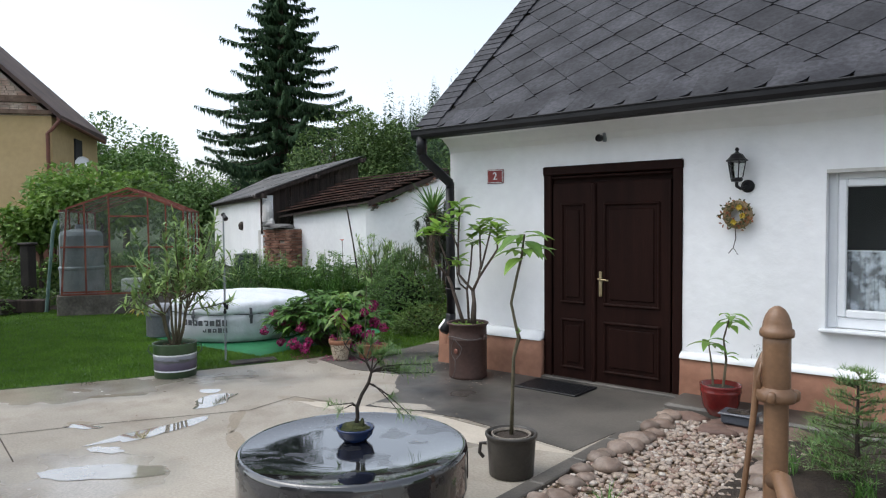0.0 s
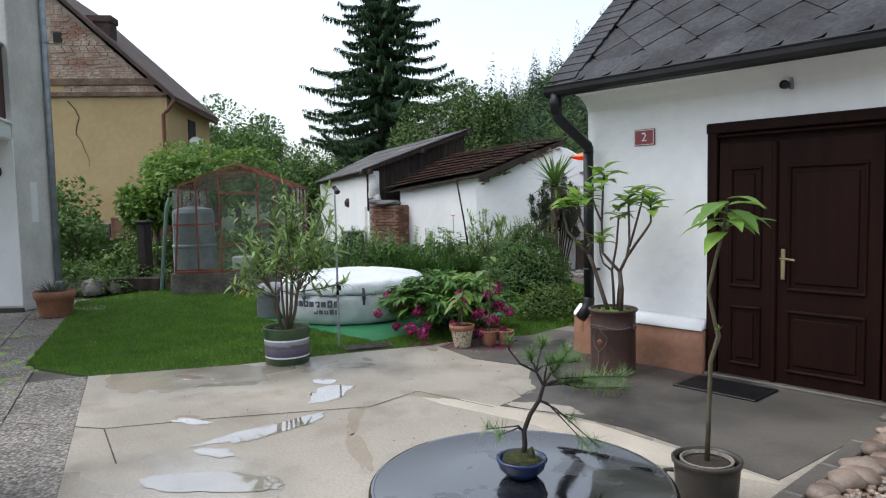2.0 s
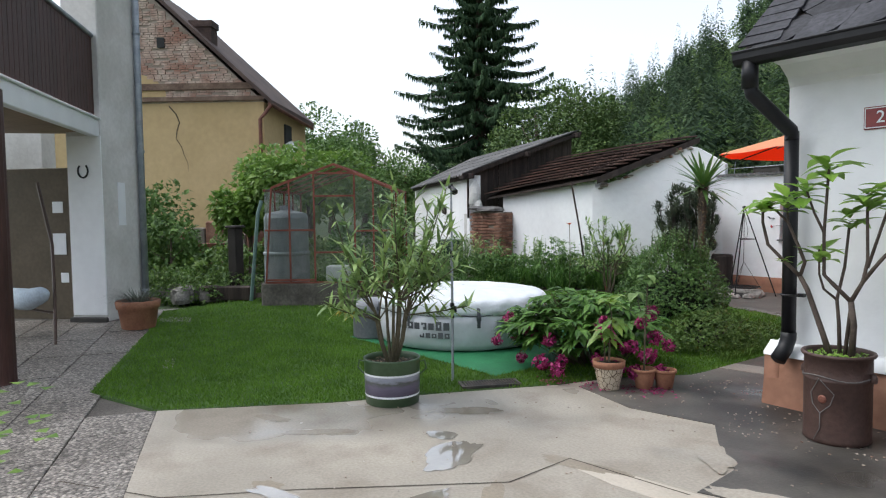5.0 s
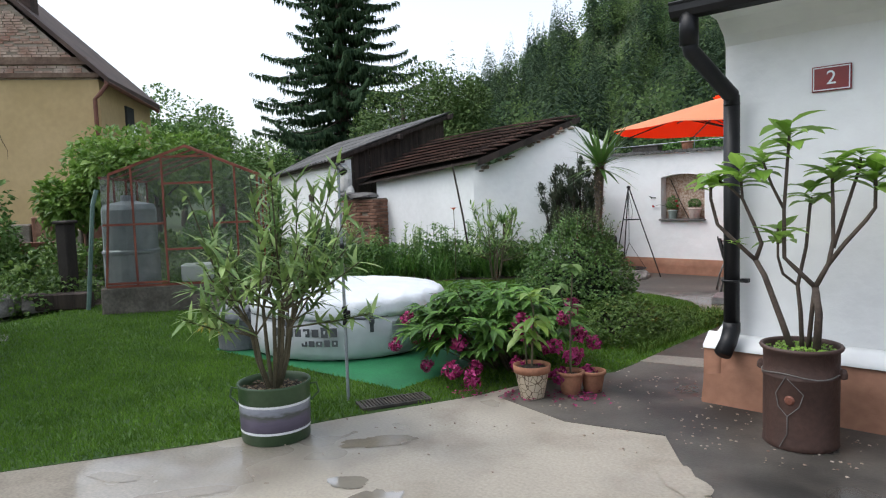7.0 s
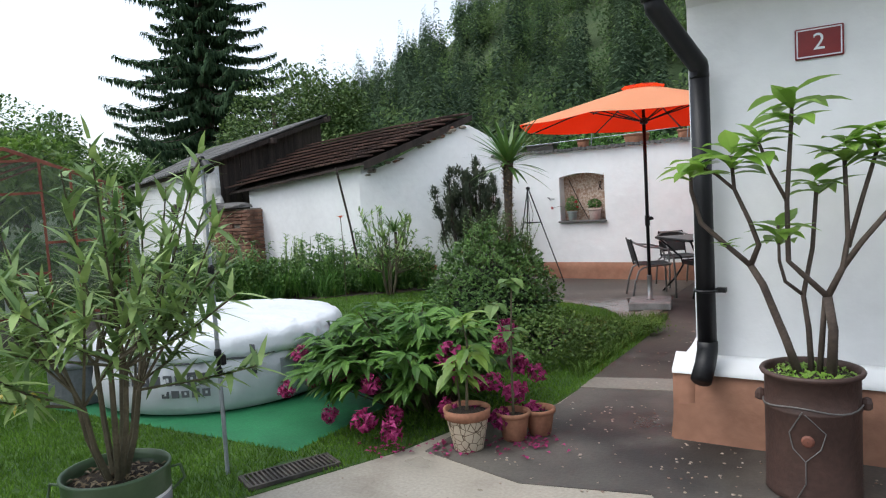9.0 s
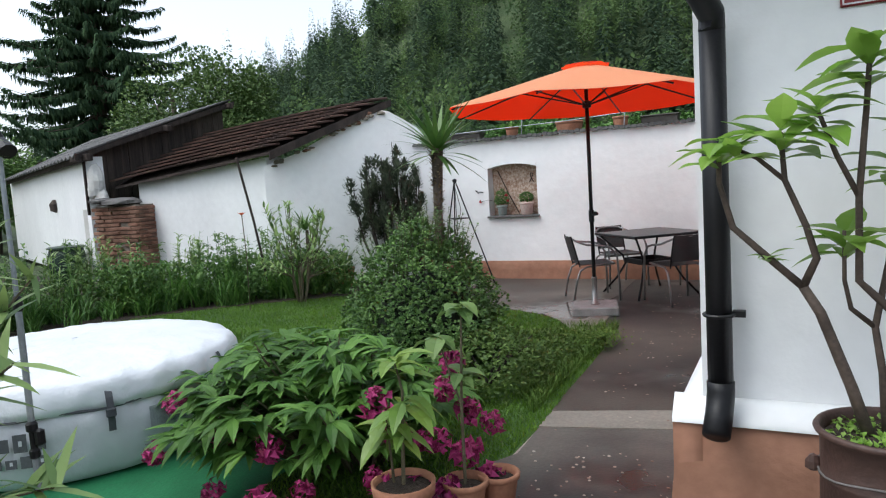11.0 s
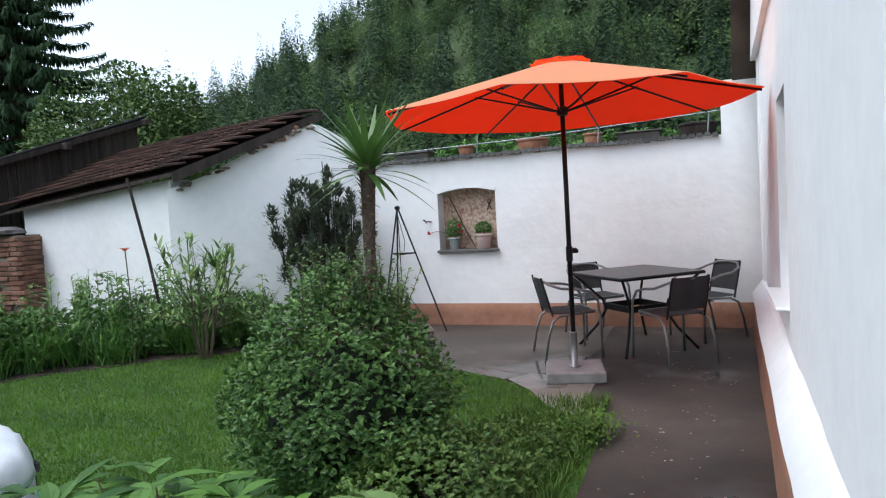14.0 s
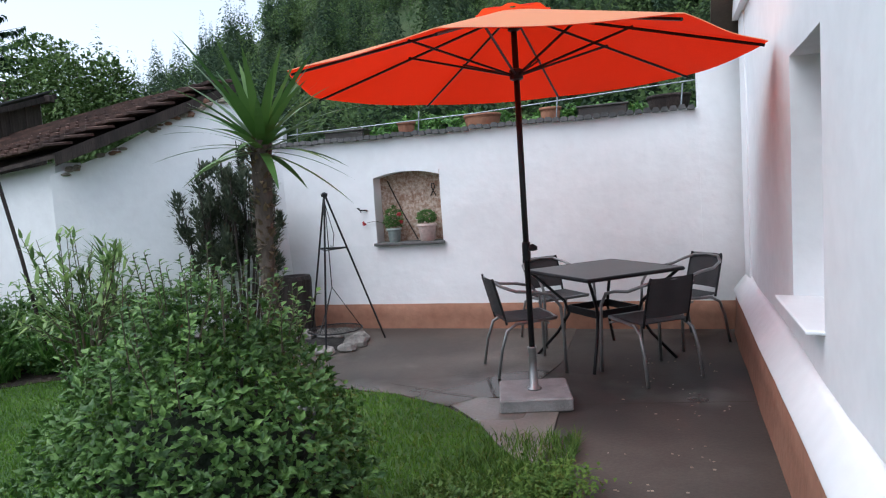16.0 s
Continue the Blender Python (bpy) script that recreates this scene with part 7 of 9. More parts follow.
part("clamp", Shape().lathe([(0.012, 0.56), (0.018, 0.565), (0.018, 0.59), (0.012, 0.6), (0.012, 0.66), (0.02, 0.665), (0.02, 0.69), (0.012, 0.7)], (-0.01, 0.01, 0), 12).box((0.015, 0.02, 0.64), (0.03, 0.03, 0.06), bev=0.006), BLACK_METAL, pole)
part("clamp", Shape().lathe([(0.01, 1.1), (0.017, 1.11), (0.017, 1.15), (0.01, 1.16)], (-0.02, 0.02, 0), 12), BLACK_METAL, pole)
part("shower_head", Shape().rock((-0.04, 0.03, 1.72), (0.025, 0.025, 0.03), 3, 10).tube([(-0.035, 0.03, 1.70), (0.0, 0.02, 1.71), (0.05, 0.01, 1.67)], [0.012, 0.018, 0.03], 10), BLACK_METAL, pole)
# drain grate
CAST = surface("dull_cast_iron", (0.045, 0.04, 0.036), (0.12, 0.10, 0.085), 8, 60, 0.7, 0.4, grain=0.4)
gr = thing("drain_grate", (-6.77, 4.70, 0.014), "rusty rectangular drain grate at the lawn edge", "grate", rz=66)
part("frame", Shape().box((0, 0.09, 0.004), (0.5, 0.015, 0.02)).box((0, -0.09, 0.004), (0.5, 0.015, 0.02)).box((0.25, 0, 0.004), (0.015, 0.19, 0.02)).box((-0.25, 0, 0.004), (0.015, 0.19, 0.02)), CAST, gr)
for i in range(20):
    part("bar", Shape().box((-0.235 + i * 0.0247, 0, 0.006), (0.010, 0.17, 0.014)), CAST, gr)
# Dark slab painted in place of the pit's depth and shade.
part("pit", Shape().box((0, 0, -0.012), (0.49, 0.18, 0.02)), PAINTED_SHADE, gr)


# peony clump with heavy magenta heads
pe = thing("peony_bush", (-6.78, 6.15, 0), "peony clump with heavy faded magenta flower heads", "shrub")
rnd = random.Random(44)
lf = Shape()
for i in range(150):
    a, r = rnd.uniform(0, 6.283), math.sqrt(rnd.random())
    x, y = 0.76 * r * math.cos(a) - 0.10, 0.72 * r * math.sin(a) - 0.22
    h = 0.68 - 0.30 * r * r + rnd.uniform(-0.08, 0.06)
    t = Vector((x, y, h))
    part("stem", Shape().tube([(x * 0.35, y * 0.35, 0), (x * 0.7, y * 0.7, h * 0.6), t], [0.006, 0.005, 0.003], 4), STEM, pe)
    for q in range(5):
        b = Vector((x * 0.7, y * 0.7, h * 0.6)).lerp(t, q / 4)
        aa = rnd.uniform(0, 6.283)
        d = Vector((math.cos(aa), math.sin(aa), rnd.uniform(0.0, 0.7))) + Vector((x, y, 0)) * 0.5
        for w in (-0.55, 0, 0.55):
            dd = Matrix.Rotation(w, 3, "Z") @ d
            long_leaf(lf, b + d * 0.05, dd, rnd.uniform(0.13, 0.21), 0.052, rnd.uniform(0.2, 0.55))
part("leaves", lf, PEONYLEAF, pe, "deep green lobed leaves")


def peony_head(s, c, r, seed):
    rnd = random.Random(seed)
    for i in range(52):
        d = Vector((rnd.gauss(0, 1), rnd.gauss(0, 1), rnd.gauss(0, 1))).normalized()
        s.leaf(Vector(c) + d * r * rnd.uniform(0.25, 0.75), d + Vector((rnd.uniform(-0.5, 0.5), rnd.uniform(-0.5, 0.5), rnd.uniform(-0.6, 0.3))), d, r * rnd.uniform(0.5, 0.8), r * 0.55, 0.5, 0.3)
    return s


for i, (x, y, z) in enumerate(((-7.46, 5.35, 0.22), (-7.25, 5.42, 0.3), (-7.0, 5.38, 0.36), (-6.98, 5.25, 0.14), (-6.72, 5.35, 0.33), (-6.66, 5.2, 0.15), (-6.5, 5.3, 0.18), (-6.45, 5.2, 0.12), (-6.2, 5.55, 0.42), (-6.05, 5.8, 0.52), (-5.98, 5.9, 0.40), (-5.93, 5.75, 0.26), (-5.88, 5.95, 0.33), (-5.95, 5.6, 0.14), (-5.84, 5.8, 0.12), (-6.22, 5.45, 0.22), (-6.1, 6.0, 0.58), (-6.3, 5.6, 0.5), (-6.02, 5.65, 0.34), (-7.5, 5.55, 0.42), (-6.05, 5.5, 0.16), (-6.15, 5.7, 0.3))):
    part("flower", peony_head(Shape(), (x + 6.78, y - 6.15, z), 0.056 + 0.009 * (i % 3), 500 + i), PETAL, pe, "faded magenta peony flower")
ft = Shape()
rnd = random.Random(71)
for i in range(130):
    c = rnd.choice(((-5.85, 5.5), (-6.5, 5.2), (-6.15, 5.35), (-5.75, 5.65)))
    ft.leaf((c[0] + rnd.gauss(0, 0.09) + 6.78, c[1] + rnd.gauss(0, 0.06) - 6.15, 0.012 + 0.01 * rnd.random()), (rnd.uniform(-1, 1), rnd.uniform(-1, 1), 0.1), (0, 0, 1), 0.035, 0.026)
part("fallen_petals", ft, PETAL, pe, "fallen magenta petals on the ground")["kind"] = "stuff"


def mosaic_material():
    m, n, l, p = nodes_of("cracked_tile_mosaic")
    t = n.new("ShaderNodeTexVoronoi")
    t.feature = "DISTANCE_TO_EDGE"
    t.inputs["Scale"].default_value = 26
    g = n.new("ShaderNodeTexCoord")
    l.new(g.outputs["Object"], t.inputs["Vector"])
    c = ramp(n, l, t.outputs["Distance"], 0.03, 0.07, (0.12, 0.08, 0.05), (0.52, 0.44, 0.33)).outputs[0]
    l.new(c, p.inputs["Base Color"])
    p.inputs["Roughness"].default_value = 0.45
    k = n.new("ShaderNodeBump")
    k.inputs["Strength"].default_value, k.inputs["Distance"].default_value = 0.5, 0.004
    l.new(t.outputs["Distance"], k.inputs["Height"])
    l.new(k.outputs[0], p.inputs["Normal"])
    return m


mp = thing("mosaic_pot_plant", (-6.07, 5.42, 0.005), "light-leaved plant in a chipped mosaic clay pot", "potted plant")
part("pot", Shape().lathe([(0.075, 0), (0.085, 0.004), (0.122, 0.19)], (0, 0, 0), 24, wob=0.01), mosaic_material(), mp, "pot clad in cream tile shards")
part("rim", Shape().lathe([(0.121, 0.185), (0.131, 0.187), (0.136, 0.24), (0.126, 0.242), (0.118, 0.21)], (0, 0, 0), 24, cap=False), TERRACOTTA, mp, "plain terracotta rim", smooth=True)
part("soil", soil_disc(0.12, 0.212), SOIL, mp)
part("stem", Shape().tube([(0, 0, 0.21), (0.01, 0, 0.4), (0.02, 0.01, 0.62), (0.0, 0.0, 0.74)], [0.009, 0.008, 0.006, 0.003], 6).tube([(-0.05, 0.01, 0.21), (-0.06, 0.0, 0.5)], [0.007, 0.003], 6), STEM, mp)
ml = whorl(Shape(), (0.0, 0.0, 0.76), 9, 0.19, 0.07, 12, (0.0, 0.8), 0.4)
whorl(ml, (0.02, 0.01, 0.6), 8, 0.2, 0.075, 13, (-0.2, 0.4), 0.5)
whorl(ml, (-0.06, 0.0, 0.5), 8, 0.18, 0.07, 14, (-0.3, 0.4), 0.5)
whorl(ml, (0.01, 0.0, 0.45), 7, 0.16, 0.06, 15, (-0.3, 0.3), 0.5)
part("leaves", ml, leafy("lime_leaves", (0.14, 0.26, 0.05), (0.30, 0.42, 0.09), 0.4, 0.5, 0.35), mp, "lime green broad leaves")
for k, (x, y, r, h, lab_) in enumerate(((-5.90, 5.66, 0.095, 0.17, "tall leafy shoot in a plain terracotta pot"), (-5.80, 5.80, 0.09, 0.16, "small plain terracotta pot behind the flowers"))):
    tpot = thing("terracotta_pot_plant", (x, y, 0.005), lab_, "potted plant")
    part("pot", pot_shape(r * 0.72, r, h, 0.012, 24), TERRACOTTA, tpot, smooth=True)
    part("soil", soil_disc(r * 0.85, h - 0.035), SOIL, tpot)
    if k == 0:
        part("stem", Shape().tube([(0, 0, 0.14), (0.0, 0.01, 0.5), (0.02, 0.02, 0.92)], [0.008, 0.007, 0.004], 6).tube([(0.0, 0.01, 0.5), (-0.1, 0.02, 0.78)], [0.005, 0.003], 5), STEM, tpot)
        tl = whorl(Shape(), (0.02, 0.02, 0.95), 8, 0.13, 0.075, 31, (-0.1, 0.4), 0.4)
        whorl(tl, (-0.1, 0.02, 0.8), 6, 0.14, 0.08, 32, (-0.1, 0.4), 0.4)
        whorl(tl, (0.0, 0.01, 0.65), 6, 0.12, 0.06, 33, (-0.1, 0.4), 0.4)
        part("leaves", tl, leafy("sunflower_leaves", (0.09, 0.17, 0.05), (0.18, 0.27, 0.09)), tpot)

# clipped box bush, with a sprawling lower skirt
bush = thing("box_bush", (-7.15, 7.78, 0), "large rounded green privet bush", "shrub")
rnd = random.Random(91)
blf = Shape()
for i in range(26):
    a, e = rnd.uniform(0, 6.283), rnd.uniform(0.2, 1.4)
    d = Vector((math.cos(a) * math.cos(e), math.sin(a) * math.cos(e), math.sin(e)))
    part("stem", Shape().tube([(0, 0, 0), (d.x * 0.3, d.y * 0.3, d.z * 0.5), (d.x * 0.6, d.y * 0.6, d.z * 1.0)], [0.02, 0.012, 0.005], 5), STEM_DARK, bush)
def bush_leaves(shape, c, rad, n, size, seed, low=-0.75, taper=0.0):
    rnd = random.Random(seed)
    for i in range(n):
        d = Vector((rnd.gauss(0, 1), rnd.gauss(0, 1), rnd.gauss(0, 1))).normalized()
        if d.z < low:
            continue
        k = 0.88 + 0.16 * noise.noise(d * 2.6 + Vector((seed, 0, 0))) + 0.10 * noise.noise(d * 7 + Vector((0, seed, 0)))
        p = d * k * (1 - 0.28 * rnd.random() ** 2)
        tp_k = 1 - taper * max(0.0, p.z)
        b = Vector((c[0] + p.x * rad[0] * tp_k, c[1] + p.y * rad[1] * tp_k, c[2] + p.z * rad[2]))
        t = d * 0.6 + Vector((rnd.uniform(-0.9, 0.9), rnd.uniform(-0.9, 0.9), rnd.uniform(-0.2, 0.9)))
        for w in range(3):
            tt = t + Vector((rnd.uniform(-0.9, 0.9), rnd.uniform(-0.9, 0.9), rnd.uniform(-0.4, 0.4)))
            s = size * rnd.uniform(0.6, 1.2)
            shape.leaf(b, tt, d + Vector((0, 0, 0.6)), s, s * 0.5, 0.15)
bush_leaves(blf, (-0.04, 0, 0.50), (0.67, 0.69, 0.72), 9000, 0.040, 3, taper=0.33)
for i in range(60):
    a, e = rnd.uniform(0, 6.283), rnd.uniform(0.5, 1.5)
    d = Vector((math.cos(a) * math.cos(e), math.sin(a) * math.cos(e), math.sin(e)))
    b = Vector((d.x * 0.50 - 0.04, d.y * 0.52, 0.5 + d.z * 0.62))
    ln = rnd.uniform(0.10, 0.24)
    sd = (d * 0.5 + Vector((rnd.uniform(-0.3, 0.3), rnd.uniform(-0.3, 0.3), 0.8))).normalized()
    part("shoot", Shape().tube([b, b + sd * ln], [0.003, 0.0015], 4), STEM, bush)
    for q in range(14):
        p = b + sd * ln * (0.15 + 0.9 * q / 14)
        w = q * 1.57
        blf.leaf(p, (math.cos(w), math.sin(w), 0.5), sd, rnd.uniform(0.028, 0.045), 0.019, 0.15)
part("leaves", blf, BOXLEAF, bush, "small glossy oval leaves")
# Near-black core puts the shade between the leaves into colour.
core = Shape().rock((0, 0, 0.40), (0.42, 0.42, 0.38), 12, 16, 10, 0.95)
part("inner_shade", core, surface("bush_core_shade", (0.010, 0.018, 0.008), (0.02, 0.03, 0.012), 8, 60, 0.95, 0.8), bush, "dark core painted as the bush's inner shade", smooth=True)
low = thing("creeping_shrub", (-6.55, 7.5, 0), "low sprawling green shrub at the path edge", "shrub")
ll = Shape()
bush_leaves(ll, (0, 0, 0.14), (0.46, 0.6, 0.30), 3000, 0.040, 8, -0.4)
bush_leaves(ll, (0.12, 0.75, 0.07), (0.36, 0.5, 0.15), 1500, 0.034, 9, -0.4)
part("leaves", ll, leafy("olive_green_leaves", (0.055, 0.115, 0.024), (0.16, 0.255, 0.060), 0.5, 0.4, 0.3), low)
for i in range(9):
    part("stem", Shape().tube([(0, 0, 0), (0.15 * math.cos(i), 0.3 * math.sin(i), 0.2), (0.3 * math.cos(i), 0.5 * math.sin(i), 0.3)], [0.012, 0.008, 0.004], 5), STEM_DARK, low)
mound = Shape()
rnd = random.Random(33)
for i in range(5200):
    u = rnd.random()
    x = -6.05 - 0.95 * rnd.random() ** 1.5
    y = 7.0 + 2.5 * u
    if x < -6.05 - 0.8 * math.sin(u * 2.6):
        continue
    mound.blade((x, y, 0.0), (rnd.uniform(-0.5, 0.6), rnd.uniform(-0.5, 0.5), 1), rnd.uniform(0.06, 0.15), 0.008, 0.7, 2)
for i in range(900):
    y = 8.75 + rnd.gauss(0, 0.12)
    mound.leaf((-6.08 + rnd.gauss(0, 0.1), y, 0.02 + 0.1 * rnd.random()), (rnd.uniform(-1, 1), rnd.uniform(-1, 1), 0.5), (0, 0, 1), 0.035, 0.02)
solid("path_edge_grass", mound, leafy("olive_grass", (0.055, 0.115, 0.022), (0.145, 0.235, 0.050), 0.6, 0.2, 0.3), "long tufted grass along the path edge", "grass", kind="stuff")

# ---- patio ----


def canvas(name, lo, hi, through_light):
    m, n, l, p = nodes_of(name)
    t = noise_node(n, l, 120, 3)
    c = ramp(n, l, t.outputs[0], 0.3, 0.7, lo, hi).outputs[0]
    l.new(c, p.inputs["Base Color"])
    p.inputs["Roughness"].default_value = 0.8
    tr = n.new("ShaderNodeBsdfTranslucent")
    l.new(c, tr.inputs["Color"])
    mx = n.new("ShaderNodeMixShader")
    mx.inputs[0].default_value = through_light
    l.new(p.outputs[0], mx.inputs[1])
    l.new(tr.outputs[0], mx.inputs[2])
    l.new(mx.outputs[0], n["Material Output"].inputs["Surface"])
    return m


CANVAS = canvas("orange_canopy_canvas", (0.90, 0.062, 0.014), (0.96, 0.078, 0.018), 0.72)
# Paler copy of the canvas: the sky's light on top is painted in.
CANVAS_SKYLIT = canvas("sky_lit_canopy_canvas", (0.92, 0.42, 0.22), (0.96, 0.48, 0.26), 0.45)
UX, UY = -6.43, 10.16
um = thing("parasol", (UX, UY, 0.01), "open orange-red garden parasol on a granite base", "parasol")
GRANITE = surface("grey_granite", (0.24, 0.235, 0.23), (0.34, 0.33, 0.325), 10, 160, 0.6, 0.2, grain=0.4)
part("base", Shape().box((0, 0, 0.045), (0.47, 0.47, 0.09), rz=14, bev=0.01), GRANITE, um, "square grey granite base slab")
part("sleeve", Shape().lathe([(0.05, 0.09), (0.05, 0.1), (0.03, 0.105), (0.028, 0.36), (0.032, 0.37), (0.03, 0.38)], (0, 0, 0), 16), STEEL_GREY, um, "stainless steel sleeve", smooth=True)
part("pole", Shape().tube([(0, 0, 0.36), (0, 0, 2.56)], 0.0195, 12), BLACK_METAL, um, "dark pole", smooth=True)
part("crank", Shape().box((0, 0, 1.02), (0.05, 0.055, 0.14), bev=0.012).rock((0.045, -0.02, 1.04), (0.03, 0.03, 0.03), 2, 10), BLACK_METAL, um, "black crank box")
RIM_R, RIM_Z, TOP_Z = 1.48, 2.18, 2.56
cv = Shape()
nseg, nrad = 64, 10
PH = radians(-2)
for i in range(nrad + 1):
    k = i / nrad
    r = 0.16 + (RIM_R - 0.16) * k
    for j in range(nseg):
        a = 2 * math.pi * j / nseg + PH
        u = (j % 8) / 8
        sag = math.sin(math.pi * u)
        rr = r * (1 - 0.075 * sag * k)
        z = TOP_Z - 0.02 - (TOP_Z - 0.02 - RIM_Z) * k - 0.035 * sag * k * (1 - k * 0.4)
        cv.v.append((rr * math.cos(a), rr * math.sin(a), z))
for i in range(nrad):
    for j in range(nseg):
        cv.f.append((i * nseg + j, i * nseg + (j + 1) % nseg, (i + 1) * nseg + (j + 1) % nseg, (i + 1) * nseg + j))
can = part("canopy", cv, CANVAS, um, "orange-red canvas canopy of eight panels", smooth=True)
# A second layer, 5 mm up, that carries the painted sky light.
part("outer_cloth", Shape().add([(x, y, z + 0.005) for x, y, z in cv.v], cv.f), CANVAS_SKYLIT, can, "paler upper copy of the canopy with sky light painted in", smooth=True)
vt = Shape()
for i in range(4):
    k = i / 3
    r = 0.02 + 0.22 * k
    for j in range(48):
        a = 2 * math.pi * j / 48 + PH
        vt.v.append((r * math.cos(a), r * math.sin(a), TOP_Z + 0.038 - 0.045 * k ** 1.3 + 0.012 * math.sin(j * math.pi / 3) * k))
for i in range(3):
    for j in range(48):
        vt.f.append((i * 48 + j, i * 48 + (j + 1) % 48, (i + 1) * 48 + (j + 1) % 48, (i + 1) * 48 + j))
part("vent_cap", vt, CANVAS, can, "small vented top cap", smooth=True)
part("hub", Shape().lathe([(0.022, 2.13), (0.045, 2.14), (0.045, 2.2), (0.022, 2.21)], (0, 0, 0), 14), BLACK_METAL, um)
part("hub", Shape().lathe([(0.02, 2.44), (0.04, 2.45), (0.04, 2.5), (0.02, 2.51)], (0, 0, 0), 14), BLACK_METAL, um)
for j in range(8):
    a = 2 * math.pi * j / 8 + PH
    c, s = math.cos(a), math.sin(a)
    pts = [(r * c, r * s, TOP_Z - 0.045 - (TOP_Z - 0.02 - RIM_Z) * ((r - 0.16) / (RIM_R - 0.16)) * (r > 0.16)) for r in (0.17, 0.5, 0.8, 1.1, 1.46)]
    rib = part("rib", Shape().tube([(0.04 * c, 0.04 * s, 2.48)] + pts, 0.009, 5), BLACK_METAL, um, "dark metal rib")
    part("strut", Shape().tube([(0.04 * c, 0.04 * s, 2.17), (0.74 * c, 0.74 * s, pts[2][2] + 0.03)], 0.008, 5), BLACK_METAL, rib)

MESH = surface("charcoal_textile", (0.035, 0.034, 0.036), (0.055, 0.053, 0.055), 5, 220, 0.7, 0.4, grain=0.35)
TABLE = surface("charcoal_table_top", (0.035, 0.034, 0.034), (0.055, 0.053, 0.052), 4, 90, 0.35, 0.1, grain=0.2)
tb = thing("garden_table", (-6.08, 11.42, 0.006), "square charcoal metal garden table with curved crossing legs", "table", rz=42)
part("tabletop", Shape().box((0, 0, 0.725), (0.9, 0.9, 0.022), bev=0.008), TABLE, tb, "dark speckled table top")
part("rim", Shape().tube([(x * 0.45, y * 0.45, 0.722) for x, y in ((-1, -1), (0, -1), (1, -1), (1, 0), (1, 1), (0, 1), (-1, 1), (-1, 0))], 0.016, 8, closed=True), BLACK_METAL, tb)
for x, y in ((-1, -1), (1, -1), (1, 1), (-1, 1)):
    part("leg", Shape().tube([(x * 0.42, y * 0.42, 0.71), (x * 0.33, y * 0.33, 0.6), (x * 0.22, y * 0.22, 0.46), (x * 0.2, y * 0.2, 0.36), (x * 0.27, y * 0.27, 0.2), (x * 0.40, y * 0.40, 0.0)], 0.013, 8), BLACK_METAL, tb, smooth=True)
part("lower_frame", Shape().tube([(x * 0.2, y * 0.2, 0.38) for x, y in ((-1, -1), (1, -1), (1, 1), (-1, 1))], 0.012, 6, closed=True).box((0, -0.2, 0.40), (0.4, 0.012, 0.06)).box((0, 0.2, 0.40), (0.4, 0.012, 0.06)).box((0.2, 0, 0.40), (0.012, 0.4, 0.06)).box((-0.2, 0, 0.40), (0.012, 0.4, 0.06)), BLACK_METAL, tb)


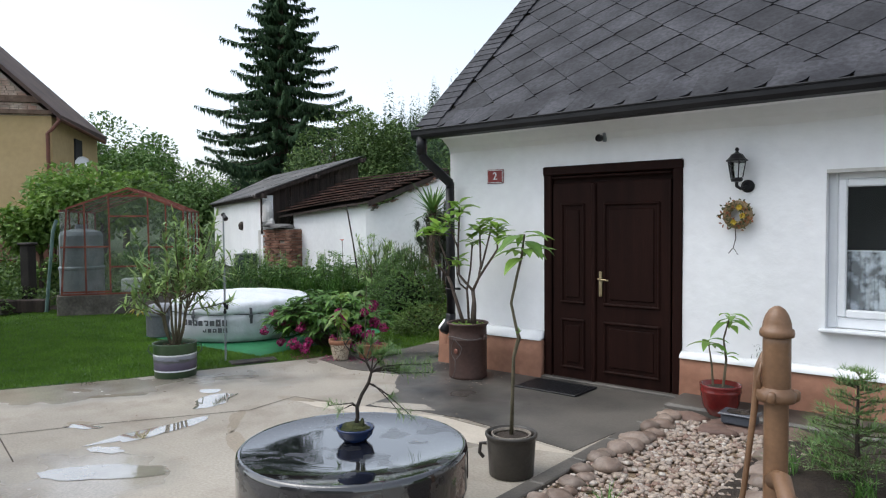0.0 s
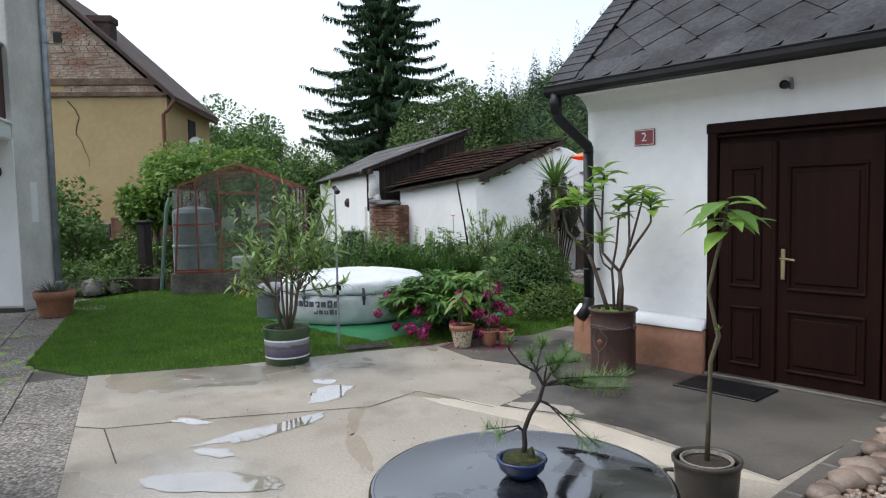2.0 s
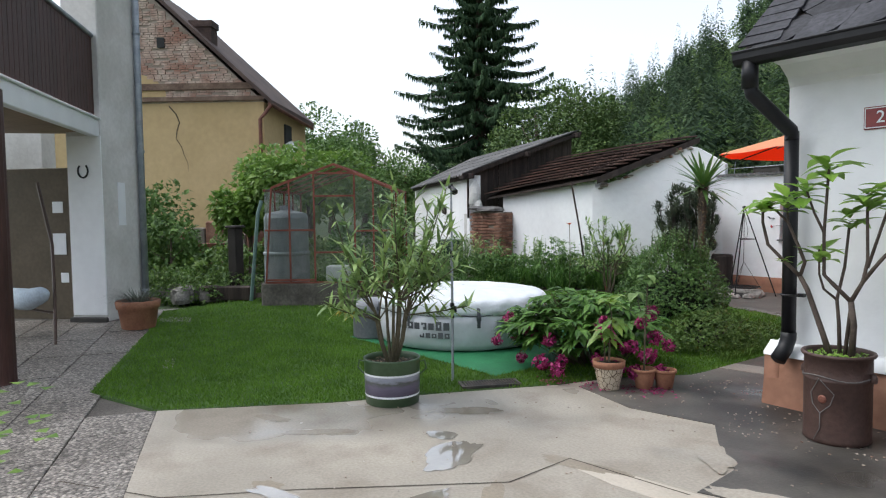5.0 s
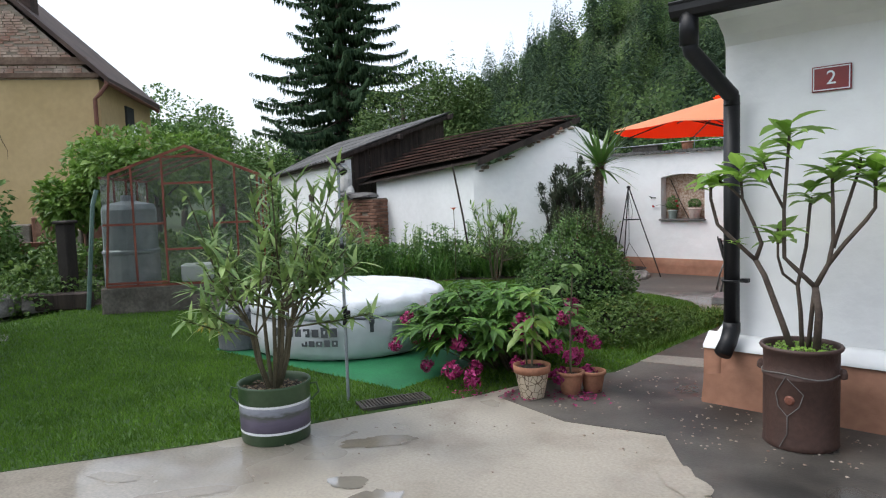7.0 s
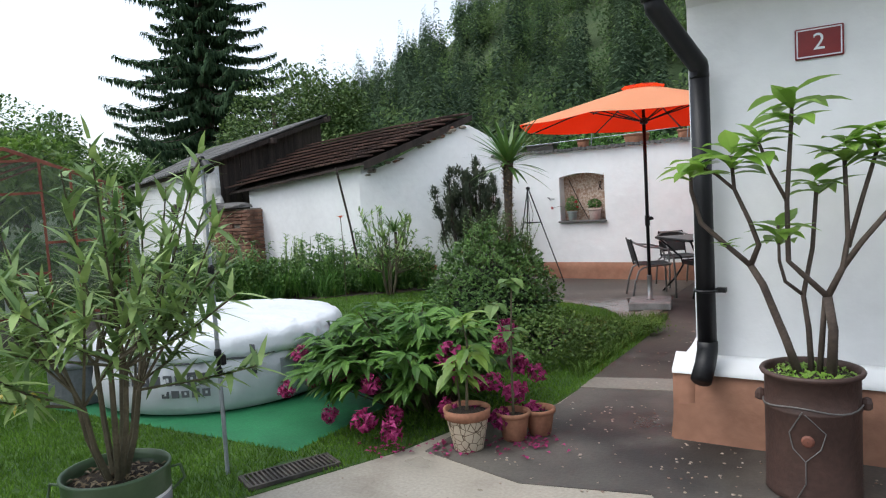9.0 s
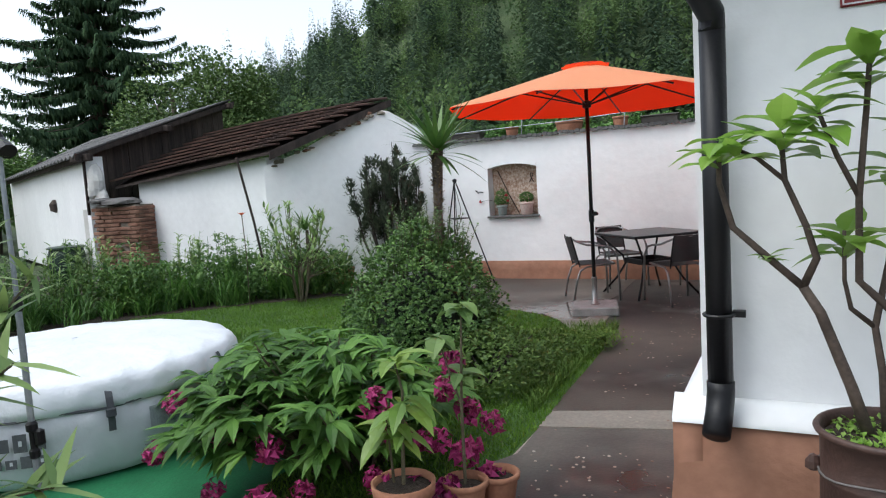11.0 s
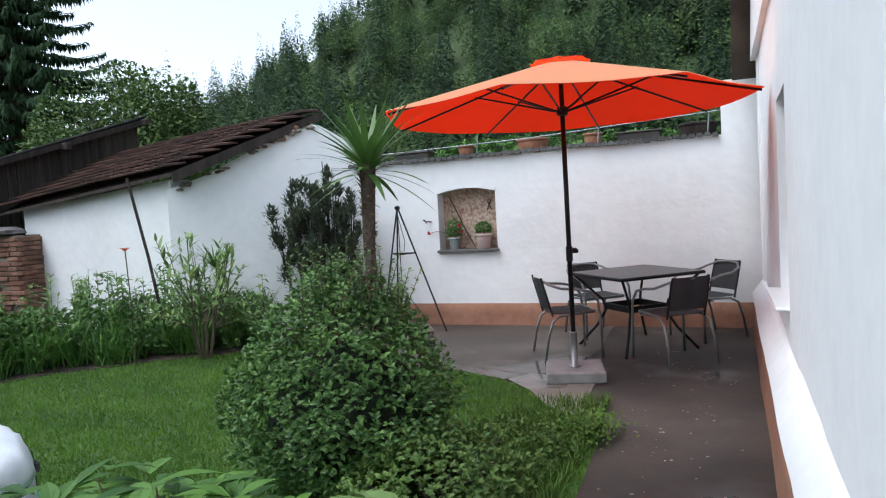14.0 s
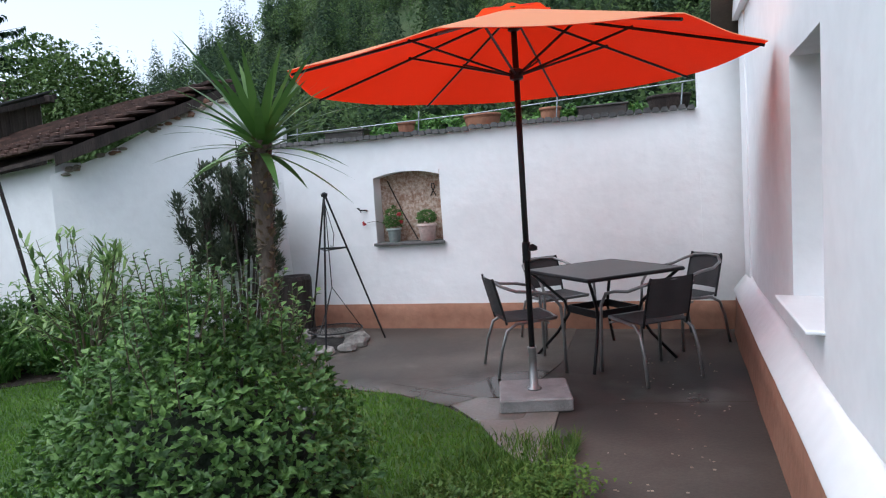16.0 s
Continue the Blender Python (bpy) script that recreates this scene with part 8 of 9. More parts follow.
def garden_chair():
    """Stacking chair: bent tube frame with arms, textile seat and back. It faces +y."""
    ch = thing("garden_chair", (0, 0, 0), "grey tubular steel garden chair with charcoal textile seat", "chair", "chairs round the table")
    for sx in (-1, 1):
        part("leg", Shape().tube([(sx * 0.27, 0.24, 0), (sx * 0.265, 0.235, 0.3), (sx * 0.262, 0.22, 0.52), (sx * 0.262, 0.15, 0.615), (sx * 0.262, 0.03, 0.645), (sx * 0.255, -0.12, 0.66), (sx * 0.22, -0.22, 0.70), (sx * 0.14, -0.275, 0.735)], 0.0125, 8), STEEL_GREY, ch, "bent front leg and armrest tube", smooth=True)
        part("leg", Shape().tube([(sx * 0.235, -0.29, 0), (sx * 0.232, -0.25, 0.22), (sx * 0.225, -0.20, 0.36), (sx * 0.21, -0.12, 0.405), (sx * 0.21, 0.2, 0.425)], 0.0125, 8), STEEL_GREY, ch, smooth=True)
        part("back_post", Shape().tube([(sx * 0.185, -0.19, 0.4), (sx * 0.185, -0.235, 0.58), (sx * 0.18, -0.275, 0.735), (sx * 0.17, -0.28, 0.76)], 0.010, 6), BLACK_METAL, ch)
    part("back_rail", Shape().tube([(-0.14, -0.275, 0.735), (0, -0.295, 0.745), (0.14, -0.275, 0.735)], 0.0125, 8), STEEL_GREY, ch)
    part("seat_rail", Shape().tube([(-0.21, 0.2, 0.425), (0, 0.215, 0.425), (0.21, 0.2, 0.425)], 0.011, 6).tube([(-0.262, 0.12, 0.40), (0.262, 0.12, 0.40)], 0.009, 6), STEEL_GREY, ch)
    s = Shape()
    n = 8
    for i in range(n + 1):
        y = -0.2 + 0.42 * i / n
        for x in (-0.21, -0.1, 0, 0.1, 0.21):
            s.v.append((x, y, 0.432 - 0.022 * (1 - (x / 0.21) ** 2) * math.sin(math.pi * i / n)))
    for i in range(n):
        for j in range(4):
            s.f.append((i * 5 + j, i * 5 + j + 1, i * 5 + j + 6, i * 5 + j + 5))
    k = len(s.v)
    s.v += [(x, y, z - 0.008) for x, y, z in s.v]
    s.f += [tuple(i + k for i in q[::-1]) for q in s.f]
    part("seat", s, MESH, ch, "charcoal textile seat", smooth=True)
    s = Shape()
    for i in range(n + 1):
        u = i / n
        z = 0.47 + 0.285 * u
        for x in (-0.185, -0.09, 0, 0.09, 0.185):
            s.v.append((x, -0.205 - 0.07 * u - 0.025 * (1 - (x / 0.185) ** 2), z))
    for i in range(n):
        for j in range(4):
            s.f.append((i * 5 + j, i * 5 + j + 1, i * 5 + j + 6, i * 5 + j + 5))
    k = len(s.v)
    s.v += [(x, y - 0.008, z) for x, y, z in s.v]
    s.f += [tuple(i + k for i in q[::-1]) for q in s.f]
    part("backrest", s, MESH, ch, "charcoal textile backrest", smooth=True)
    return ch


ch = garden_chair()
ch.matrix_basis = pose(-6.66, 11.02, 0.006, 0, 0, -62)
for x, y, r in ((-5.70, 10.92, 38), (-6.55, 12.0, -140), (-5.45, 11.95, 130)):
    copy_thing(ch, pose(x, y, 0.006, 0, 0, r))

# campfire tripod with hanging grate over a stone-edged pit
TX, TY = -8.72, 11.72
tri = thing("fire_tripod", (TX, TY, 0.006), "black iron campfire tripod with a hanging round grate", "tripod")
feet = [(0.40, 0.30), (0.13, -0.46), (-0.42, 0.25)]
for x, y in feet:
    part("leg", Shape().tube([(0.01 * x, 0.01 * y, 1.49), (x, y, 0)], 0.010, 6), BLACK_METAL, tri)
part("ring", Shape().tube([(0.355 * x, 0.355 * y, 0.96) for x, y in feet], 0.008, 6, closed=True), BLACK_METAL, tri)
part("hook", Shape().lathe([(0.03, 1.47), (0.035, 1.5), (0.01, 1.515)], (0, 0, 0), 8), BLACK_METAL, tri)
chn = Shape().tube([(0, 0, 1.48), (0, 0, 0.58)], 0.005, 5)
for i in range(3):
    a = i * 2.094 + 0.4
    chn.tube([(0, 0, 0.58), (0.26 * math.cos(a), 0.26 * math.sin(a), 0.16)], 0.004, 5)
chn.tube([(0, 0, 1.40), (0.07, 0, 1.1), (0.05, 0.0, 0.98), (0.02, 0, 0.99)], 0.004, 5)
part("chain", chn, BLACK_METAL, tri)
gt = Shape().tube([(0.27 * math.cos(i * math.pi / 12), 0.27 * math.sin(i * math.pi / 12), 0.16) for i in range(24)], 0.007, 5, closed=True)
for i in range(-8, 9):
    x = i * 0.03
    w = math.sqrt(max(0, 0.27 ** 2 - x * x))
    gt.tube([(x, -w, 0.16), (x, w, 0.16)], 0.0035, 4)
part("grate", gt, BLACK_METAL, tri, "round iron grill grate")
pit = thing("fire_pit", (TX - 0.16, TY - 0.06, 0), "stone-edged fire pit with dark ash", "fire pit")
part("ash", Shape().lathe([(0.36, 0.016), (0.2, 0.012), (0.01, 0.014)], (0, 0, 0), 18, cap=False), surface("dark_ash", (0.012, 0.011, 0.010), (0.035, 0.03, 0.027), 10, 80, 0.95, 0.8), pit)
rnd = random.Random(14)
STONE = surface("grey_field_stone", (0.17, 0.16, 0.145), (0.32, 0.30, 0.275), 5, 40, 0.85, 0.6, grain=0.35, vary=0.3)
for i in range(13):
    a = i * 2 * math.pi / 13
    part("stone", Shape().rock((0.42 * math.cos(a) * rnd.uniform(0.93, 1.12), 0.42 * math.sin(a), 0.04), (rnd.uniform(0.09, 0.14), rnd.uniform(0.07, 0.11), rnd.uniform(0.05, 0.085)), 700 + i, 10, 7, 0.7), STONE, pit)
stump = thing("tree_stump", (-9.32, 12.05, 0.006), "dark weathered upright tree stump", "stump")
part("trunk", Shape().lathe([(0.2, 0), (0.19, 0.1), (0.18, 0.4), (0.185, 0.62), (0.165, 0.66), (0.08, 0.64), (0.01, 0.645)], (0, 0, 0), 14, wob=0.12, seed=4), OLD_WOOD, stump)

# tall yucca in front of the yard wall
yu = thing("yucca_palm", (-7.53, 8.82, 0), "tall yucca palm with shaggy trunk and sword leaves", "palm")
part("pot", pot_shape(0.15, 0.19, 0.32, 0.015), DARK_POT, yu, smooth=True)
yt = Shape()
pts = [(0, 0, 0.28), (0.0, 0.01, 0.7), (-0.01, 0.0, 1.2), (0.01, 0.0, 1.62), (0.02, 0.0, 1.8)]
yt.tube(pts, [0.044, 0.038, 0.042, 0.052, 0.058], 10)
rnd = random.Random(9)
part("trunk", yt, BARK, yu, smooth=True)
sk = Shape()
for i in range(420):
    z = rnd.uniform(0.6, 1.80)
    a = rnd.uniform(0, 6.283)
    r = 0.040 + 0.014 * max(0.0, z - 1.2)
    sk.blade((r * math.cos(a), r * math.sin(a), z), (math.cos(a) * 0.6, math.sin(a) * 0.6, rnd.uniform(-0.2, 1.0)), rnd.uniform(0.03, 0.05 + 0.03 * (z > 1.4)), 0.024, 0.4, 2)
part("leaf_bases", sk, leafy("dry_leaf_bases", (0.10, 0.07, 0.045), (0.26, 0.2, 0.13)), yu, "shaggy dry leaf bases")
yl = Shape()
for i in range(56):
    a = i * 2.4
    k = (i / 56)
    up = 1.7 - 2.0 * k + rnd.uniform(-0.15, 0.15)
    yl.blade((0.02 + 0.03 * math.cos(a), 0.03 * math.sin(a), 1.84 - 0.12 * k), (math.cos(a), math.sin(a), up), rnd.uniform(0.42, 0.62), 0.050, 0.10 + 0.4 * k, 6)
part("leaves", yl, YUCCA, yu, "stiff green sword leaves")

# dark upright conifer against the wall
dc = thing("upright_conifer", (-9.88, 11.86, 0), "dark bushy upright conifer against the white wall", "shrub")
rnd = random.Random(52)
dl = Shape()
for i in range(15):
    a, r = i * 2.4, math.sqrt((i + 0.5) / 15)
    top = Vector((0.62 * r * math.cos(a), 0.40 * r * math.sin(a), 2.08 - 0.55 * r * r + rnd.uniform(-0.2, 0.06)))
    low = Vector((0.20 * r * math.cos(a), 0.14 * r * math.sin(a), 0))
    mid = low.lerp(top, 0.5) + Vector((0.08 * math.cos(a), 0.04 * math.sin(a), -0.05))
    part("stem", Shape().tube([low, mid, top], [0.019, 0.013, 0.005], 6), STEM_DARK, dc)
    for q in range(5):
        u = 0.50 + 0.50 * (q + rnd.random()) / 5
        c = mid.lerp(top, u * 2 - 1) if u > 0.5 else low.lerp(mid, u * 2)
        c = c + Vector((rnd.uniform(-0.09, 0.09), rnd.uniform(-0.07, 0.07), 0))
        part("twig", Shape().tube([low.lerp(mid, 0.96), c], [0.006, 0.003], 4), STEM_DARK, dc)
        k = rnd.uniform(0.06, 0.10)
        for w in range(135):
            d = Vector((rnd.gauss(0, 1), rnd.gauss(0, 1), rnd.gauss(0, 1))).normalized() * rnd.uniform(0.3, 1)
            dl.leaf(c + Vector((d.x, d.y, d.z * 1.7)) * k, d + Vector((0, 0, 0.9)), (0, 0, 1), 0.062, 0.028, 0.1)
part("foliage", dl, leafy("dark_scale_foliage", (0.050, 0.068, 0.050), (0.13, 0.155, 0.11), 0.7, 0.2, 0.2), dc, "dark green scaly foliage clumps")

# niche pots
for x, r, h, mt, lb, red in ((-8.36, 0.075, 0.15, surface("pale_grey_green_pot", (0.30, 0.36, 0.34), (0.38, 0.44, 0.42), 6, 40, 0.6, 0.1), "trailing red geranium in a pale grey-green pot", True), (-7.98, 0.10, 0.18, surface("pale_pink_pot", (0.60, 0.46, 0.42), (0.68, 0.55, 0.5), 6, 40, 0.6, 0.1), "round green herb in a pale pink pot", False)):
    np_ = thing("niche_pot", (x, FY + 0.06, NZ0 + 0.02), lb, "potted plant")
    part("pot", pot_shape(r * 0.78, r, h, 0.012, 20), mt, np_, smooth=True)
    part("soil", soil_disc(r * 0.85, h - 0.03), SOIL, np_)
    s = Shape()
    bush_leaves(s, (0, 0, h + (0.10 if red else 0.07)), (0.11, 0.10, 0.14 if red else 0.08), 320, 0.03, 5 if red else 6)
    part("leaves", s, GARDEN, np_)
    if red:
        f_ = Shape()
        rnd = random.Random(4)
        for c in ((0.09, -0.06, 0.30), (0.11, -0.05, 0.22), (-0.3, -0.1, 0.22)):
            for i in range(14):
                f_.leaf(c, (rnd.uniform(-1, 1), rnd.uniform(-1, 1), rnd.uniform(-1, 1)), (0, -1, 0), 0.03, 0.02)
        part("flowers", f_, leafy("geranium_red", (0.45, 0.02, 0.03), (0.6, 0.05, 0.06)), np_, "red geranium flowers")
        part("runner", Shape().tube([(-0.05, -0.05, 0.2), (-0.18, -0.08, 0.24), (-0.3, -0.1, 0.22)], 0.003, 5), STEM, np_)
part_stick = thing("niche_stick", (-8.30, FY + 0.16, NZ0 + 0.02), "thin leaning stick in the niche", "stick")
part("stick", Shape().tube([(-0.14, 0, 0.66), (0.02, 0, 0.3), (0.18, -0.02, 0.01)], 0.007, 6), STEM_DARK, part_stick)
hook = thing("iron_ornament", (-7.93, FY + 0.185, 1.48), "small black iron loop hung in the niche", "ornament")
part("loop", Shape().tube([(-0.03, 0, -0.07), (0.02, 0, 0.02), (0.015, 0, 0.06), (-0.012, 0, 0.06), (-0.015, 0, 0.02), (0.03, 0, -0.07)], 0.006, 5), BLACK_METAL, hook)
tapn = thing("garden_tap", (-8.66, FY - 0.01, 1.30), "small iron wall hook beside the niche", "hook")
part("pin", Shape().tube([(0.03, 0, 0), (-0.04, -0.03, 0.005), (-0.07, -0.04, 0.03)], 0.007, 6).tube([(-0.03, -0.03, -0.02), (-0.05, -0.035, 0.03)], 0.006, 5), BLACK_METAL, tapn)

# terrace above the wall: planters, hedge and rail
solid("upper_terrace", Shape().box((-7.4, FY + 2.1, 1.0), (5.2, 3.3, 2.0)), SOIL, "raised terrace bed behind the yard wall", "terrace", kind="structure")
rnd = random.Random(66)
for i, (x, w, mt, lb) in enumerate(((-9.1, 0.5, DARK_POT, "dark planter box on the terrace wall"), (-8.35, 0.2, TERRACOTTA, "terracotta pot on the terrace wall"), (-7.45, 0.4, TERRACOTTA, "terracotta bowl on the terrace wall"), (-6.7, 0.22, TERRACOTTA, "terracotta pot on the terrace wall"), (-6.15, 0.5, DARK_POT, "dark planter box on the terrace wall"), (-5.5, 0.42, OLD_WOOD, "dark wooden tub on the terrace wall"))):
    q = thing("terrace_planter", (x, FY + 0.62, 2.0), lb, "planter")
    if mt is DARK_POT:
        part("box", Shape().box((0, 0, 0.12), (w, 0.2, 0.2), bev=0.015).box((0, 0, 0.22), (w + 0.03, 0.23, 0.025), bev=0.008), mt, q)
    else:
        part("pot", pot_shape(w * 0.36, w * 0.5, 0.26, 0.014, 20), mt, q, smooth=True)
hd = Shape()
bush_leaves(hd, (-8.1, FY + 1.1, 2.05), (1.3, 0.3, 0.34), 1500, 0.075, 4)
bush_leaves(hd, (-6.4, FY + 1.15, 2.02), (1.0, 0.3, 0.30), 1100, 0.075, 6)
solid("terrace_plants", hd, GARDEN, "leafy green plants on the upper terrace", "plants", kind="stuff")
rail = thing("wire_rail", (-7.4, FY + 0.3, 2.05), "thin wire rail along the terrace edge", "rail")
part("wire", Shape().tube([(-2.3, 0, 0.16), (0, 0.02, 0.20), (2.2, 0, 0.30)], 0.006, 5), GALV, rail)
for x in (-2.2, -0.7, 0.8, 2.0):
    part("rod", Shape().tube([(x, 0, -0.05), (x + 0.03, 0, 0.28)], 0.007, 5), GALV, rail)

# ---- flower bed before the sheds ----
ob = thing("oleander_shrub", (-10.45, 10.35, 0.01), "tall grey-green oleander shrub in the flower bed", "shrub")
oleander(ob, 1.42, 0.62, 7, 15, OLEANDER, 0.0, 0.135, 0.32, 20, 0.26)
cane = thing("cane_pole", (-11.45, 10.55, 0.0), "thin brown wooden pole standing in the flower bed", "pole")
part("pole", Shape().tube([(0.28, 0.05, 0), (0.1, 0.02, 1.1), (-0.1, 0, 2.02)], 0.018, 7), OLD_WOOD, cane)
lil = thing("orange_lily", (-10.78, 9.72, 0.01), "single orange-red lily on a tall stem", "flower")
part("stem", Shape().tube([(0, 0, 0), (0.02, 0, 0.7), (0, 0, 1.24)], 0.006, 5), STEM, lil)
lf_ = Shape()
for i in range(6):
    lf_.blade((0, 0, 1.22), (math.cos(i * 1.05), math.sin(i * 1.05), 0.7), 0.10, 0.035, 0.5, 3)
part("petals", lf_, leafy("lily_orange", (0.5, 0.07, 0.03), (0.65, 0.13, 0.05)), lil, "orange-red lily petals")
ll2 = Shape()
for i in range(26):
    a = i * 2.4
    ll2.blade((0, 0, 0.1 + i * 0.035), (math.cos(a), math.sin(a), 0.4), 0.12, 0.014, 0.4, 2)
part("leaves", ll2, GARDEN, lil)
for k, (x, y, h, lb, mat) in enumerate(((-10.55, 11.55, 0.42, "agave-like yucca in a terracotta pot by the shed wall", True), (-10.95, 11.2, 0.9, "small yucca on a bare stem in the flower bed", False))):
    y2 = thing("yucca_plant", (x, y, 0.01), lb, "potted plant" if mat else "shrub")
    if mat:
        part("pot", pot_shape(0.10, 0.15, 0.3, 0.014, 20), TERRACOTTA, y2, smooth=True)
        z0 = 0.3
    else:
        part("stem", Shape().tube([(0, 0, 0), (0.03, 0, h)], 0.025, 7), BARK, y2)
        z0 = h
    s = Shape()
    rnd = random.Random(80 + k)
    for i in range(34):
        a = i * 2.4
        s.blade((0, 0, z0), (math.cos(a), math.sin(a), 1.8 - 1.9 * i / 34), rnd.uniform(0.3, 0.45), 0.03, 0.2, 4)
    part("leaves", s, YUCCA, y2)
bedplants = Shape()
rnd = random.Random(101)
edge = [Vector(p) for p in ((-13.6, 6.1), (-12.9, 7.3), (-12.15, 8.75), (-11.65, 9.6), (-10.9, 10.35), (-10.1, 10.95))]


def bed_point(u, depth):
    k = u * (len(edge) - 1)
    i = min(int(k), len(edge) - 2)
    p = edge[i].lerp(edge[i + 1], k - i)
    t = (edge[i + 1] - edge[i]).normalized()
    return p + Vector((-t.y, t.x)) * depth


strap = Shape()
for i in range(175):
    u = rnd.random()
    p = bed_point(u, rnd.uniform(0.1, 1.1))
    tuft(strap, (p.x, p.y, 0.01), 26, rnd.uniform(0.25, 0.72), 0.02, 900 + i, 0.75, 0.7, 0.08)
solid("daylily_clumps", strap, GARDEN, "arching strap-leaved daylily clumps in the bed", "plants", kind="stuff")
herb = Shape()
for i in range(125):
    u = rnd.random()
    p = bed_point(u, rnd.uniform(0.25, 1.7))
    h = rnd.uniform(0.4, 1.05)
    herb.tube([(p.x, p.y, 0), (p.x + rnd.uniform(-0.08, 0.08), p.y, h)], [0.007, 0.003], 4)
    for q in range(26):
        z = h * rnd.uniform(0.2, 1)
        a = rnd.uniform(0, 6.283)
        herb.leaf((p.x, p.y, z), (math.cos(a), math.sin(a), rnd.uniform(-0.1, 0.6)), (0, 0, 1), rnd.uniform(0.08, 0.17), 0.055, 0.3)
for i in range(26):
    p = bed_point(rnd.random(), rnd.uniform(0.3, 1.5))
    bush_leaves(herb, (p.x, p.y, 0.25), (0.4, 0.4, 0.38), 330, 0.07, 300 + i)
solid("bed_herbs", herb, leafy("bed_foliage", (0.042, 0.119, 0.0308), (0.168, 0.294, 0.07)), "leafy perennials crowding the flower bed", "plants", kind="stuff")
tall = Shape()
for i in range(20):
    p = bed_point(rnd.uniform(0.0, 0.62), rnd.uniform(0.5, 2.2))
    for j in range(9):
        a = rnd.uniform(0, 6.283)
        h = rnd.uniform(0.55, 1.0)
        tall.tube([(p.x, p.y, 0), (p.x + 0.1 * math.cos(a), p.y + 0.1 * math.sin(a), h)], [0.006, 0.003], 4)
        for q in range(14):
            z = h * rnd.uniform(0.3, 1)
            b = rnd.uniform(0, 6.283)
            tall.blade((p.x + 0.1 * math.cos(a) * z / h, p.y + 0.1 * math.sin(a) * z / h, z), (math.cos(b), math.sin(b), 0.6), rnd.uniform(0.1, 0.2), 0.024, 0.4, 3)
solid("tall_perennials", tall, OLEANDER, "tall feathery perennials between lawn and barn", "plants", kind="stuff")

# ---- greenhouse ----
gh = thing("greenhouse", (-12.85, 4.99, 0), "old glass greenhouse with rusty red frame on a concrete base", "greenhouse", rz=53)
GW, GD = 2.05, 2.4
RED_FRAME = surface("rusty_red_frame_paint", (0.20, 0.05, 0.032), (0.32, 0.10, 0.06), 6, 50, 0.7, 0.4, grain=0.35)
part("base", Shape().box((GW / 2, 0.08, 0.17), (GW + 0.16, 0.2, 0.4), bev=0.02).box((0.0, GD / 2, 0.17), (0.18, GD, 0.4), bev=0.02).box((GW, GD / 2, 0.17), (0.18, GD, 0.4), bev=0.02).box((GW / 2 + 0.65, -0.1, 0.06), (0.9, 0.3, 0.16), bev=0.03), surface("mossy_concrete_base", (0.10, 0.09, 0.075), (0.22, 0.195, 0.165), 3, 25, 0.9, 0.7, grain=0.4), gh, "weathered stone and concrete base")
EV, PK, D0, D1 = 1.86, 2.26, 0.80, 1.45
def bar(p, q, w=0.035):
    part("bar", Shape().tube([p, q], w / 2, 4), RED_FRAME, gh)
def roofz(x):
    return EV + (PK - EV) * (1 - abs(x - 1.12) / 1.12 if x < 1.12 else 1 - abs(x - 1.12) / (GW - 1.12))
for x in (0, 0.4, D0, D1, GW - 0.3, GW):
    bar((x, 0, 0.38), (max(x, 0.12), 0, roofz(max(x, 0.12))))
for a, b, z in ((0, D0, 0.42), (0, D0, 1.22), (D0, D1, 1.76), (D0, D1, 0.86), (D0, D1, 2.12), (0, GW, 0.38), (D1, GW, 1.2)):
    bar((a, 0, z), (b, 0, z), 0.04)
bar((0.12, 0, EV + 0.04), (1.12, 0, PK), 0.05)
bar((1.12, 0, PK), (GW, 0, EV), 0.05)
for x in (0, GW):
    bar((x, 0, EV), (x, GD, EV), 0.05)
    for y in (0.6, 1.2, 1.8, GD):
        bar((x, y, 0.38), (x, y, EV))
        bar((x, y, EV), (1.12, y, PK))
bar((1.12, 0, PK), (1.12, GD, PK), 0.05)
GHG = thin_glass("greenhouse_glass", (0.80, 0.83, 0.80), 0.17, 0.12)
def gpane(pts):
    o = part("pane", Shape().add(pts, [(0, 1, 2, 3)]), GHG, gh)
    o.visible_shadow = False
for x0, x1 in ((0, 0.4), (0.4, D0), (D0, D1), (D1, GW - 0.3), (GW - 0.3, GW)):
    gpane([(x0, 0.005, 0.4), (x1, 0.005, 0.4), (x1, 0.005, roofz(x1)), (x0, 0.005, roofz(x0))])
for x in (0, GW):
    for y0, y1 in ((0, 0.6), (0.6, 1.2), (1.2, 1.8), (1.8, GD)):
        gpane([(x, y0, 0.4), (x, y1, 0.4), (x, y1, EV), (x, y0, EV)])
        gpane([(x, y0, EV), (x, y1, EV), (1.12, y1, PK), (1.12, y0, PK)])
part("pole", Shape().tube([(-0.22, -0.1, 0.1), (-0.1, -0.02, 1.5), (-0.05, 0.02, 1.7)], 0.03, 7), surface("faded_green_hose", (0.09, 0.16, 0.14), (0.14, 0.23, 0.20), 5, 40, 0.5, 0.1), gh, "faded green rolled hose leaning at the corner")
tank = thing("water_tank", (-13.02, 5.42, 0.02), "grey metal water tank inside the greenhouse", "tank")
part("body", Shape().lathe([(0.36, 0), (0.37, 0.02), (0.37, 0.78), (0.385, 0.8), (0.385, 0.83), (0.36, 0.85), (0.36, 1.4), (0.33, 1.47), (0.1, 1.52), (0.1, 1.6), (0.02, 1.6)], (0, 0, 0), 24), GALV, tank)
crate_ = thing("plastic_crate", (-12.45, 6.1, 0.38), "pale grey plastic box on the greenhouse bench", "box")
